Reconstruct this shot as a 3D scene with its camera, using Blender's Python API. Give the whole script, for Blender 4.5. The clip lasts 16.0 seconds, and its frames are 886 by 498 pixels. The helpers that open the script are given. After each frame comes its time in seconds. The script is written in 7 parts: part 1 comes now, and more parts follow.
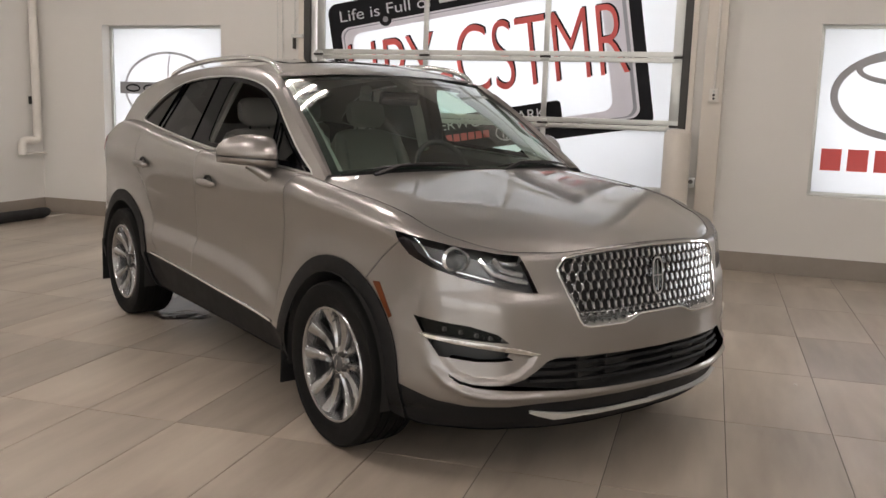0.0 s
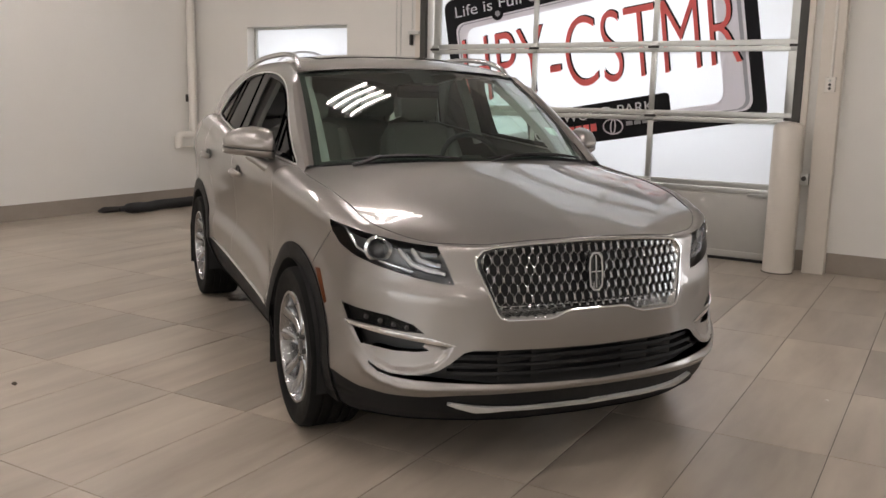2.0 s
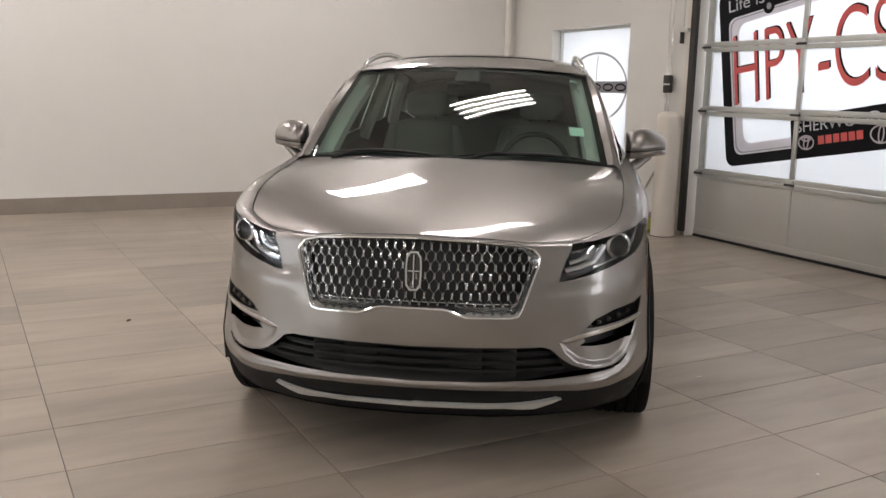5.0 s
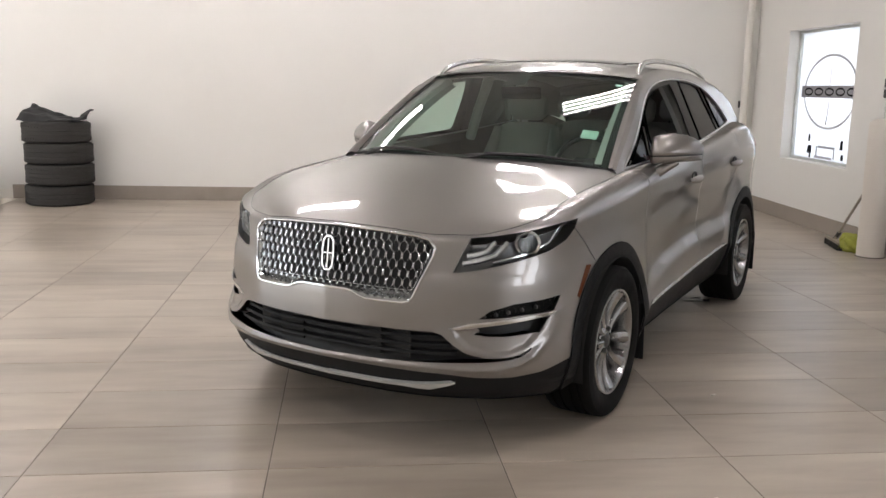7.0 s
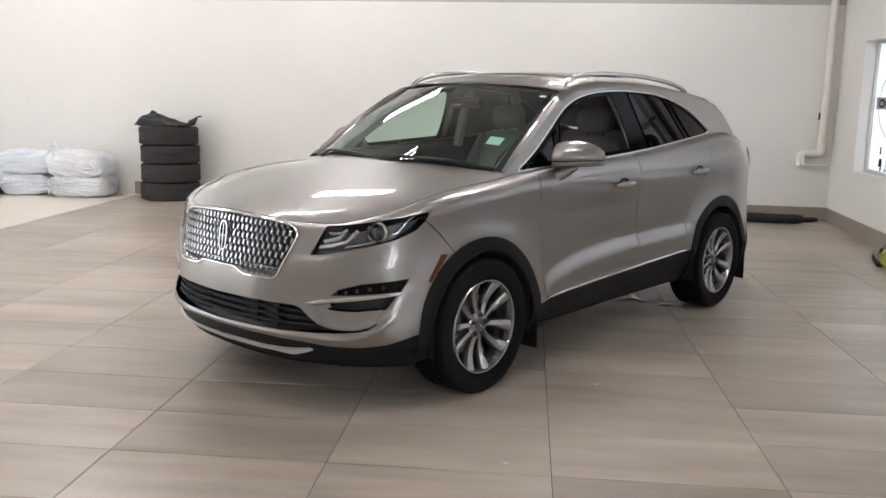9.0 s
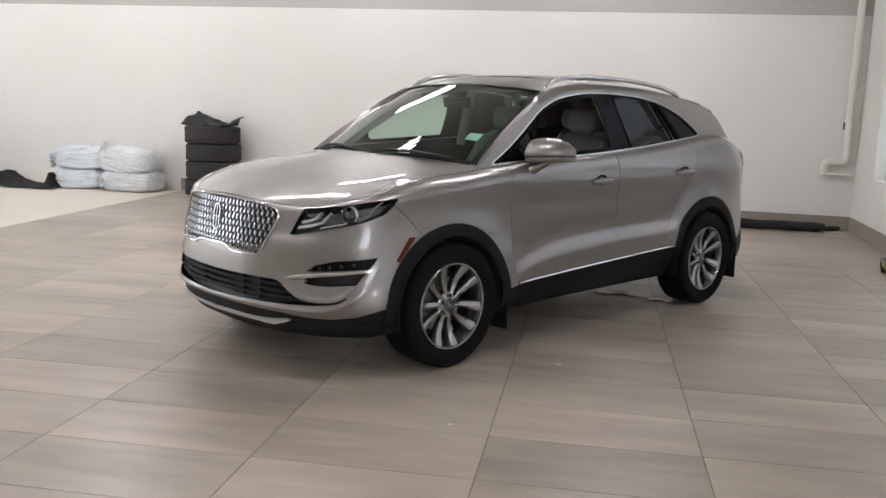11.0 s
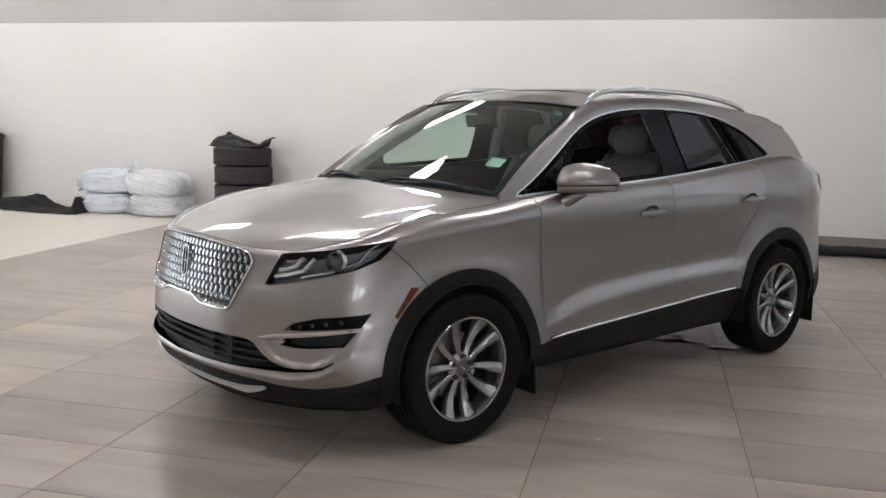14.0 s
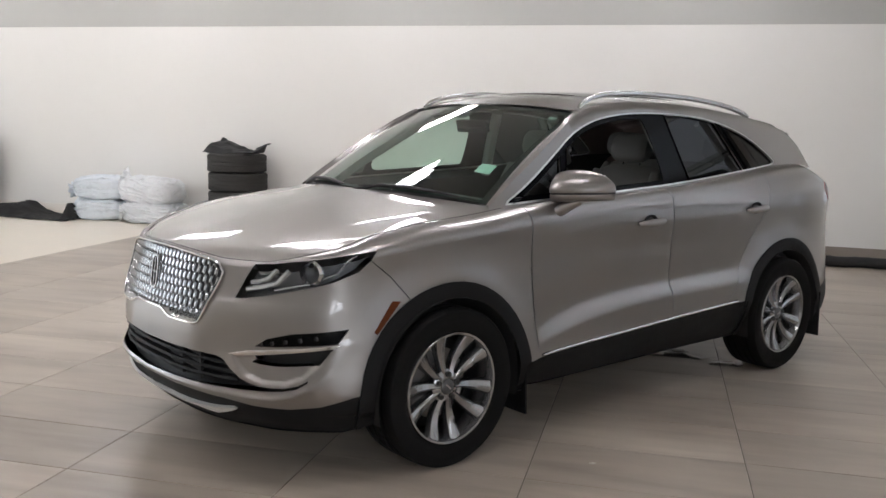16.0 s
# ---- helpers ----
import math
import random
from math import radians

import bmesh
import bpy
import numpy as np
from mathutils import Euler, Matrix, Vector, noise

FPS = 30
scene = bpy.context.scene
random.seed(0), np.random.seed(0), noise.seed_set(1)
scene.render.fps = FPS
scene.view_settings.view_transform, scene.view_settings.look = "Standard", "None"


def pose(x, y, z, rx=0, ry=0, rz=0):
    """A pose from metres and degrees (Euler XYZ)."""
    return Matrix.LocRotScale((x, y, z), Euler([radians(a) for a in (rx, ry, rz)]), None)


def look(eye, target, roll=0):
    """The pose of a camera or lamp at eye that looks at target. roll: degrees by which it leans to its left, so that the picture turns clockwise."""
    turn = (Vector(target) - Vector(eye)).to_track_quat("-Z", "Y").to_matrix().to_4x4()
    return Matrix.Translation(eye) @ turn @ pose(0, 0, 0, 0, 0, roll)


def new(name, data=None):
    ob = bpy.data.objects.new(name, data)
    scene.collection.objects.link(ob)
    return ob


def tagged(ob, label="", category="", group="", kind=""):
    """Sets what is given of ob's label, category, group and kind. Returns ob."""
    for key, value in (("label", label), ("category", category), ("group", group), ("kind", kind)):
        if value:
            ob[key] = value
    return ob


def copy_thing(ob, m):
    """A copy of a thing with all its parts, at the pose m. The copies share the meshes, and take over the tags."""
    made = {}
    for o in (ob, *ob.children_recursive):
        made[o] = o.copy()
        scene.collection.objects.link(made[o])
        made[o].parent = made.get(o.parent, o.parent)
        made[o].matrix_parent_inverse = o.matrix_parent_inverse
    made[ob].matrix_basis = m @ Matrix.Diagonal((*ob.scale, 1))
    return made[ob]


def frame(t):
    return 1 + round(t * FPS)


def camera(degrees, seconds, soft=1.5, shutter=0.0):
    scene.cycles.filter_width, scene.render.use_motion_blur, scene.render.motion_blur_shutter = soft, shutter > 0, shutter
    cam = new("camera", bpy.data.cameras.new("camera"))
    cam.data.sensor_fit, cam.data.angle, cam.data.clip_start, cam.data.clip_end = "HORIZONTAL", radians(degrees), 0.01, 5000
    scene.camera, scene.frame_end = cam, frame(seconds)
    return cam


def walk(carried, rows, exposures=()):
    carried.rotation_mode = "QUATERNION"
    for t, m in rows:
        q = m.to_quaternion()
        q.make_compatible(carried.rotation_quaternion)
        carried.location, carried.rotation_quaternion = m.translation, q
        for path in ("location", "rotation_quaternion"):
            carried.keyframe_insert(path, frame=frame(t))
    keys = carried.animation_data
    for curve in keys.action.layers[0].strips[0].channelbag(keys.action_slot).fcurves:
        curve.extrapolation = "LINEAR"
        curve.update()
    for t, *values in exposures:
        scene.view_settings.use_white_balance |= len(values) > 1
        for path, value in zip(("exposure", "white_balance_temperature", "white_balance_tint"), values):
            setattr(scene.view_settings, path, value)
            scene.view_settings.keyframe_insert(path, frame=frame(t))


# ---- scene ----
cam = camera(53.2, 16.0)
PATH = [
    (0, (-2.702, -3.082, 1.425), (-1.508, -1.511, 1.099), 1.7),
    (0.5, (-2.642, -3.099, 1.412), (-1.456, -1.522, 1.087), 1.5),
    (1, (-2.452, -3.328, 1.413), (-1.361, -1.683, 1.086), 1.1),
    (1.5, (-2.189, -3.556, 1.424), (-1.247, -1.824, 1.088), 1.0),
    (2, (-1.812, -3.634, 1.432), (-1.025, -1.829, 1.086), 1.1),
    (2.5, (-1.466, -3.754, 1.421), (-0.856, -1.881, 1.075), 1.2),
    (3, (-1.082, -3.898, 1.457), (-0.677, -1.971, 1.107), 1.2),
    (3.5, (-0.686, -3.886, 1.428), (-0.478, -1.929, 1.072), 1.1),
    (4, (-0.283, -3.91, 1.436), (-0.243, -1.942, 1.083), 1.1),
    (4.5, (0.125, -4.0, 1.459), (0.013, -2.035, 1.105), 1.3),
    (4.7, (0.27, -4.003, 1.444), (0.106, -2.042, 1.089), 1.2),
    (6.8, (2.021, -3.784, 1.488), (1.118, -2.039, 1.117), 1.5),
    (7, (2.173, -3.749, 1.467), (1.194, -2.043, 1.106), 1.1),
    (7.5, (2.604, -3.741, 1.483), (1.488, -2.12, 1.129), 1.2),
    (8, (2.941, -3.618, 1.466), (1.752, -2.049, 1.11), 1.2),
    (8.5, (3.249, -3.437, 1.482), (1.998, -1.916, 1.132), 1.2),
    (9, (3.616, -3.379, 1.496), (2.312, -1.903, 1.149), 1.3),
    (9.2, (3.722, -3.354, 1.504), (2.406, -1.889, 1.154), 1.4),
    (11.5, (4.312, -3.348, 1.441), (2.893, -1.977, 1.118), 2.0),
    (12, (4.356, -3.385, 1.459), (2.934, -2.014, 1.144), 1.7),
    (12.5, (4.244, -3.177, 1.478), (2.805, -1.825, 1.16), 1.5),
    (13, (4.116, -2.937, 1.489), (2.653, -1.61, 1.176), 1.6),
    (13.5, (3.899, -2.747, 1.483), (2.411, -1.447, 1.172), 1.7),
    (14, (3.76, -2.596, 1.469), (2.26, -1.308, 1.17), 1.4),
    (14.5, (3.744, -2.426, 1.467), (2.232, -1.149, 1.176), 1.4),
    (15, (3.708, -2.368, 1.458), (2.197, -1.09, 1.172), 1.6),
    (15.5, (3.659, -2.387, 1.452), (2.15, -1.105, 1.169), 1.7),
    (16, (3.639, -2.385, 1.452), (2.131, -1.102, 1.17), 1.6),
]
walk(cam, [(t, look(eye, target, roll)) for t, eye, target, roll in PATH],
     [(0.0, -0.13, 7050, 17), (2.0, -0.13, 7000, 17), (4.5, -0.15, 6880, 16), (7.0, 0.20, 6600, 15), (9.0, 0.23, 6420, 14), (12.0, 0.05, 6330, 14), (14.0, 0.04, 6320, 14), (16.0, 0.04, 6320, 14)])

# ---- light and exposure ----
world = bpy.data.worlds.new("world")
scene.world = world
world.use_nodes = True
wn = world.node_tree
sky = wn.nodes.new("ShaderNodeTexSky")
sky.sky_type, sky.sun_disc = "NISHITA", False
sky.sun_elevation, sky.sun_rotation = radians(38), radians(200)
wn.links.new(sky.outputs[0], wn.nodes["Background"].inputs[0])
wn.nodes["Background"].inputs[1].default_value = 0.1
TUBE_POWER = 36.5
FILM_WATTS = 72.0

# the room: origin at the corner of the two visible walls, x along the door wall, y outwards through it
ROOM = pose(-0.178, 8.162, 0, 0, 0, -56.6)
A1, P0, CEIL = 17.0, -16.0, 4.6
WALL_Y = 0.05


# ---- materials ----
def nodes_of(name):
    m = bpy.data.materials.new(name)
    m.use_nodes = True
    nt = m.node_tree
    return m, nt, nt.nodes["Principled BSDF"]


def plain(name, colour, rough=0.5, metal=0.0, vary=0.06, scale=8.0, bump=0.0, bump_scale=60.0, coat=0.0, spec=0.5):
    """A surface with two scales of mottling in its colour, uneven gloss and a fine relief."""
    m, nt, b = nodes_of(name)
    new_node, link = nt.nodes.new, nt.links.new
    geo = new_node("ShaderNodeNewGeometry")
    n1, n2 = new_node("ShaderNodeTexNoise"), new_node("ShaderNodeTexNoise")
    n1.inputs["Scale"].default_value, n2.inputs["Scale"].default_value = scale, scale * 6
    n1.inputs["Detail"].default_value = 3
    link(geo.outputs["Position"], n1.inputs["Vector"])
    link(geo.outputs["Position"], n2.inputs["Vector"])
    mix = new_node("ShaderNodeMix")
    mix.data_type = "RGBA"
    mix.inputs[6].default_value = (*[c * (1 - vary) for c in colour], 1)
    mix.inputs[7].default_value = (*[min(1, c * (1 + vary)) for c in colour], 1)
    add = new_node("ShaderNodeMath")
    add.operation = "MULTIPLY_ADD"
    add.inputs[1].default_value, add.inputs[2].default_value = 0.35, 0.0
    link(n2.outputs[0], add.inputs[0])
    s = new_node("ShaderNodeMath")
    s.operation = "ADD"
    s.inputs[1].default_value = -0.17
    link(add.outputs[0], s.inputs[0])
    s2 = new_node("ShaderNodeMath")
    s2.operation = "ADD"
    link(s.outputs[0], s2.inputs[0])
    link(n1.outputs[0], s2.inputs[1])
    link(s2.outputs[0], mix.inputs[0])
    link(mix.outputs[2], b.inputs["Base Color"])
    b.inputs["Roughness"].default_value, b.inputs["Metallic"].default_value = rough, metal
    b.inputs["Coat Weight"].default_value = coat
    b.inputs["Specular IOR Level"].default_value = spec
    if rough > 0.12:
        r = new_node("ShaderNodeMapRange")
        r.inputs[3].default_value, r.inputs[4].default_value = rough * 0.85, min(1, rough * 1.18)
        link(n1.outputs[0], r.inputs[0])
        link(r.outputs[0], b.inputs["Roughness"])
    if bump:
        n3, bp = new_node("ShaderNodeTexNoise"), new_node("ShaderNodeBump")
        n3.inputs["Scale"].default_value = bump_scale
        link(geo.outputs["Position"], n3.inputs["Vector"])
        link(n3.outputs[0], bp.inputs["Height"])
        bp.inputs["Strength"].default_value, bp.inputs["Distance"].default_value = bump, 0.002
        link(bp.outputs[0], b.inputs["Normal"])
    return m


def tile_material():
    """Porcelain with soft long streaks, each tile cut from another place of the pattern."""
    m, nt, b = nodes_of("porcelain_tile")
    new_node, link = nt.nodes.new, nt.links.new
    tc, info = new_node("ShaderNodeTexCoord"), new_node("ShaderNodeObjectInfo")
    comb = new_node("ShaderNodeVectorMath")
    comb.operation = "MULTIPLY_ADD"
    comb.inputs[1].default_value = (1, 1, 1)
    off = new_node("ShaderNodeVectorMath")
    off.operation = "SCALE"
    off.inputs[0].default_value = (31, 17, 5)
    link(info.outputs["Random"], off.inputs["Scale"])
    link(tc.outputs["Object"], comb.inputs[0])
    link(off.outputs[0], comb.inputs[2])
    mp = new_node("ShaderNodeMapping")
    mp.inputs["Scale"].default_value = (3.2, 0.6, 1)
    mp.inputs["Rotation"].default_value = (0, 0, 0.16)
    link(comb.outputs[0], mp.inputs[0])
    n1, n2, n3 = (new_node("ShaderNodeTexNoise") for _ in range(3))
    for n, s, d in ((n1, 0.8, 5), (n2, 2.4, 4), (n3, 1.4, 1)):
        n.inputs["Scale"].default_value, n.inputs["Detail"].default_value = s, d
    n1.inputs["Distortion"].default_value = n2.inputs["Distortion"].default_value = 0.25
    link(mp.outputs[0], n1.inputs["Vector"])
    link(mp.outputs[0], n2.inputs["Vector"])
    link(comb.outputs[0], n3.inputs["Vector"])
    ramp = new_node("ShaderNodeValToRGB")
    e = ramp.color_ramp.elements
    e[0].position, e[0].color = 0.28, (0.285, 0.234, 0.188, 1)
    e[1].position, e[1].color = 0.74, (0.545, 0.476, 0.394, 1)
    mid = e.new(0.5)
    mid.color = (0.426, 0.364, 0.300, 1)
    a = new_node("ShaderNodeMath")
    a.operation = "MULTIPLY_ADD"
    a.inputs[1].default_value = 0.45
    link(n2.outputs[0], a.inputs[0])
    a2 = new_node("ShaderNodeMath")
    a2.operation = "MULTIPLY"
    a2.inputs[1].default_value = 0.55
    link(n1.outputs[0], a2.inputs[0])
    link(a2.outputs[0], a.inputs[2])
    link(a.outputs[0], ramp.inputs[0])
    tint = new_node("ShaderNodeMapRange")
    tint.inputs[3].default_value, tint.inputs[4].default_value = 0.84, 1.14
    link(info.outputs["Random"], tint.inputs[0])
    mul = new_node("ShaderNodeVectorMath")
    mul.operation = "SCALE"
    link(ramp.outputs[0], mul.inputs[0])
    link(tint.outputs[0], mul.inputs["Scale"])
    stain, pos, span = new_node("ShaderNodeTexNoise"), new_node("ShaderNodeNewGeometry"), new_node("ShaderNodeMapRange")
    stain.inputs["Scale"].default_value, stain.inputs["Detail"].default_value, stain.inputs["Distortion"].default_value = 0.8, 2.5, 0.2
    link(pos.outputs["Position"], stain.inputs["Vector"])
    span.inputs[1].default_value, span.inputs[2].default_value = 0.25, 0.75
    span.inputs[3].default_value, span.inputs[4].default_value = 0.80, 1.10
    link(stain.outputs[0], span.inputs[0])
    worn = new_node("ShaderNodeVectorMath")
    worn.operation = "SCALE"
    link(mul.outputs[0], worn.inputs[0])
    link(span.outputs[0], worn.inputs["Scale"])
    link(worn.outputs[0], b.inputs["Base Color"])
    r = new_node("ShaderNodeMapRange")
    r.inputs[1].default_value, r.inputs[2].default_value = 0.3, 0.7
    r.inputs[3].default_value, r.inputs[4].default_value = 0.29, 0.345
    link(n3.outputs[0], r.inputs[0])
    link(r.outputs[0], b.inputs["Roughness"])
    bp, grain = new_node("ShaderNodeBump"), new_node("ShaderNodeTexNoise")
    grain.inputs["Scale"].default_value, grain.inputs["Detail"].default_value = 160, 1
    link(pos.outputs["Position"], grain.inputs["Vector"])
    bp.inputs["Strength"].default_value, bp.inputs["Distance"].default_value = 0.04, 0.001
    link(grain.outputs[0], bp.inputs["Height"])
    link(bp.outputs[0], b.inputs["Normal"])
    return m


def film_material(name, colour, share=0.6):
    """Printed translucent film: scatters light back and lets some of the daylight through."""
    m, nt, b = nodes_of(name)
    out = nt.nodes["Material Output"]
    d, tr, mix = nt.nodes.new("ShaderNodeBsdfDiffuse"), nt.nodes.new("ShaderNodeBsdfTranslucent"), nt.nodes.new("ShaderNodeMixShader")
    d.inputs[0].default_value = tr.inputs[0].default_value = (*colour, 1)
    mix.inputs[0].default_value = share
    nt.links.new(d.outputs[0], mix.inputs[1])
    nt.links.new(tr.outputs[0], mix.inputs[2])
    b.inputs["Base Color"].default_value = (*colour, 1)
    b.inputs["Roughness"].default_value, b.inputs["Alpha"].default_value = 0.25, 1
    mix2 = nt.nodes.new("ShaderNodeMixShader")
    mix2.inputs[0].default_value = 0.06
    nt.links.new(mix.outputs[0], mix2.inputs[1])
    nt.links.new(b.outputs[0], mix2.inputs[2])
    nt.links.new(mix2.outputs[0], out.inputs["Surface"])
    return m


def glass_material(name, tint, gloss=1.0):
    """A thin pane: clear or tinted see-through, with the mirror share that Fresnel gives."""
    m, nt, b = nodes_of(name)
    out = nt.nodes["Material Output"]
    t, g, mix, f = (nt.nodes.new(k) for k in ("ShaderNodeBsdfTransparent", "ShaderNodeBsdfGlossy", "ShaderNodeMixShader", "ShaderNodeFresnel"))
    t.inputs[0].default_value = (*tint, 1)
    g.inputs["Roughness"].default_value = 0.0
    f.inputs["IOR"].default_value = 1.52
    mul = nt.nodes.new("ShaderNodeMath")
    mul.operation = "MULTIPLY"
    mul.inputs[1].default_value = gloss
    nt.links.new(f.outputs[0], mul.inputs[0])
    nt.links.new(mul.outputs[0], mix.inputs[0])
    nt.links.new(t.outputs[0], mix.inputs[1])
    nt.links.new(g.outputs[0], mix.inputs[2])
    nt.links.new(mix.outputs[0], out.inputs["Surface"])
    return m


def lamp_material(name, colour, strength):
    m, nt, b = nodes_of(name)
    b.inputs["Base Color"].default_value = (*colour, 1)
    b.inputs["Emission Color"].default_value = (*colour, 1)
    b.inputs["Emission Strength"].default_value = strength
    return m


M_WALL = plain("wall_paint", (0.735, 0.722, 0.690), 0.6, vary=0.025, scale=1.3, bump=0.12, bump_scale=220)
M_UPPER = plain("upper_wall_paint", (0.44, 0.44, 0.415), 0.6, vary=0.03, scale=1.1, bump=0.1, bump_scale=220)
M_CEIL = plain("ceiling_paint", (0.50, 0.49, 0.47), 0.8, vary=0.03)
M_TILE = tile_material()
M_GROUT = plain("grout", (0.13, 0.115, 0.10), 0.85, vary=0.15, scale=30)
M_LIGHT_FLOOR = plain("light_floor_tile", (0.76, 0.70, 0.60), 0.36, vary=0.05, scale=2)
M_BASE = plain("baseboard_tile", (0.285, 0.245, 0.21), 0.4, vary=0.12, scale=5)
M_WHITE = plain("white_paint", (0.74, 0.71, 0.66), 0.45, vary=0.03)
M_FIXTURE = plain("fixture_enamel", (0.26, 0.26, 0.255), 0.5, vary=0.05)
M_BOLLARD = plain("bollard_paint", (0.70, 0.65, 0.585), 0.42, vary=0.04, scale=6, bump=0.08)
M_ALU = plain("mill_aluminium", (0.60, 0.61, 0.59), 0.36, 0.75, vary=0.08, scale=10)
M_ALU_PANEL = plain("aluminium_panel", (0.55, 0.545, 0.52), 0.45, 0.35, vary=0.05, scale=3)
M_RUBBER = plain("black_rubber", (0.014, 0.0135, 0.013), 0.75, vary=0.25, scale=25, bump=0.2)
M_DARK = plain("dark_steel", (0.06, 0.058, 0.055), 0.5, 0.4, vary=0.2)
M_FILM = film_material("white_film", (0.86, 0.88, 0.90), 0.55)
M_FILM_BLACK = film_material("black_film", (0.02, 0.02, 0.022), 0.2)
M_FILM_RED = film_material("red_film", (0.88, 0.19, 0.18), 0.18)
M_FILM_GREY = film_material("grey_film", (0.36, 0.36, 0.38), 0.15)
M_FILM_SILVER = film_material("silver_film", (0.50, 0.50, 0.52), 0.2)
M_FILM_PALE = film_material("pale_grey_film", (0.72, 0.69, 0.72), 0.25)
M_TUBE = lamp_material("fluorescent_tube", (1.0, 0.985, 0.975), TUBE_POWER)


# ---- building helpers ----
def mesh_from(name, bm, mats, smooth=True):
    me = bpy.data.meshes.new(name)
    bm.normal_update()
    bm.to_mesh(me)
    bm.free()
    for m in mats if isinstance(mats, (list, tuple)) else [mats]:
        me.materials.append(m)
    if smooth:
        me.polygons.foreach_set("use_smooth", [True] * len(me.polygons))
        me.set_sharp_from_angle(angle=radians(38))
    return me


def part(name, bm, mat, parent=None, label="", smooth=True):
    ob = new(name, mesh_from(name, bm, mat, smooth))
    if parent is not None:
        ob.parent = parent
    if label:
        ob["label"] = label
    return ob


def box(bm, x0, y0, z0, x1, y1, z1, bevel=0.0, m=None):
    r = bmesh.ops.create_cube(bm, size=1)
    mat = Matrix.Translation(((x0 + x1) / 2, (y0 + y1) / 2, (z0 + z1) / 2)) @ Matrix.Diagonal((x1 - x0, y1 - y0, z1 - z0, 1))
    bmesh.ops.transform(bm, matrix=mat, verts=r["verts"])
    vs = set(r["verts"])
    if bevel:
        es = [e for e in bm.edges if e.verts[0] in vs and e.verts[1] in vs]
        out = bmesh.ops.bevel(bm, geom=es, offset=bevel, segments=2, affect="EDGES", profile=0.6)
        vs = {v for f in out["faces"] for v in f.verts} | {v for v in vs if v.is_valid}
    if m is not None:
        bmesh.ops.transform(bm, matrix=m, verts=list(vs))
    return bm


def boxed(*a, **k):
    return box(bmesh.new(), *a, **k)


def lathe(bm, profile, steps=32, m=None, closed=False):
    """Turns (radius, height) pairs round the z axis."""
    rings = []
    for r, z in profile:
        if r < 1e-6:
            rings.append([bm.verts.new((0, 0, z))])
        else:
            rings.append([bm.verts.new((r * math.cos(2 * math.pi * k / steps), r * math.sin(2 * math.pi * k / steps), z)) for k in range(steps)])
    pairs = list(zip(rings, rings[1:])) + ([(rings[-1], rings[0])] if closed else [])
    for a, b in pairs:
        for k in range(steps):
            n = (k + 1) % steps
            if len(a) == 1 and len(b) == 1:
                continue
            if len(a) == 1:
                bm.faces.new((a[0], b[k], b[n]))
            elif len(b) == 1:
                bm.faces.new((a[k], b[0], a[n]))
            else:
                bm.faces.new((a[k], b[k], b[n], a[n]))
    bmesh.ops.recalc_face_normals(bm, faces=bm.faces)
    if m is not None:
        bmesh.ops.transform(bm, matrix=m, verts=[v for ring in rings for v in ring])
    return bm


def tube(bm, points, radius, sides=10, caps=True, flat=1.0):
    """A round bar along points; radius may be a list."""
    pts = [Vector(p) for p in points]
    rad = radius if isinstance(radius, (list, tuple)) else [radius] * len(pts)
    rings, up = [], None
    for i, p in enumerate(pts):
        d = (pts[min(i + 1, len(pts) - 1)] - pts[max(i - 1, 0)]).normalized()
        if up is None:
            up = Vector((0, 0, 1)) if abs(d.z) < 0.9 else Vector((0, 1, 0))
        side = d.cross(up).normalized()
        up = side.cross(d).normalized()
        rings.append([bm.verts.new(p + rad[i] * (math.cos(2 * math.pi * k / sides) * side + flat * math.sin(2 * math.pi * k / sides) * up)) for k in range(sides)])
    for a, b in zip(rings, rings[1:]):
        for k in range(sides):
            bm.faces.new((a[k], a[(k + 1) % sides], b[(k + 1) % sides], b[k]))
    if caps:
        bm.faces.new(list(reversed(rings[0])))
        bm.faces.new(rings[-1])
    return bm


def plate(bm, pts, depth, m=None):
    """A flat polygon in x, z given by pts, thickened along y by depth."""
    a = [bm.verts.new((x, 0, z)) for x, z in pts]
    b = [bm.verts.new((x, depth, z)) for x, z in pts]
    bm.faces.new(a)
    bm.faces.new(list(reversed(b)))
    for i in range(len(pts)):
        j = (i + 1) % len(pts)
        bm.faces.new((a[j], a[i], b[i], b[j]))
    bmesh.ops.recalc_face_normals(bm, faces=bm.faces)
    if m is not None:
        bmesh.ops.transform(bm, matrix=m, verts=a + b)
    return bm


def ring_plate(bm, rx, rz, w, depth, m, steps=48):
    """A flat elliptic ring in x, z with band width w."""
    loops = []
    for f, y in ((0, 0), (w, 0), (w, depth), (0, depth)):
        loops.append([bm.verts.new(((rx - f) * math.cos(2 * math.pi * k / steps), y, (rz - f) * math.sin(2 * math.pi * k / steps))) for k in range(steps)])
    for i in range(4):
        a, b = loops[i], loops[(i + 1) % 4]
        for k in range(steps):
            n = (k + 1) % steps
            bm.faces.new((a[k], a[n], b[n], b[k]))
    bmesh.ops.recalc_face_normals(bm, faces=bm.faces)
    bmesh.ops.transform(bm, matrix=m, verts=[v for l in loops for v in l])
    return bm


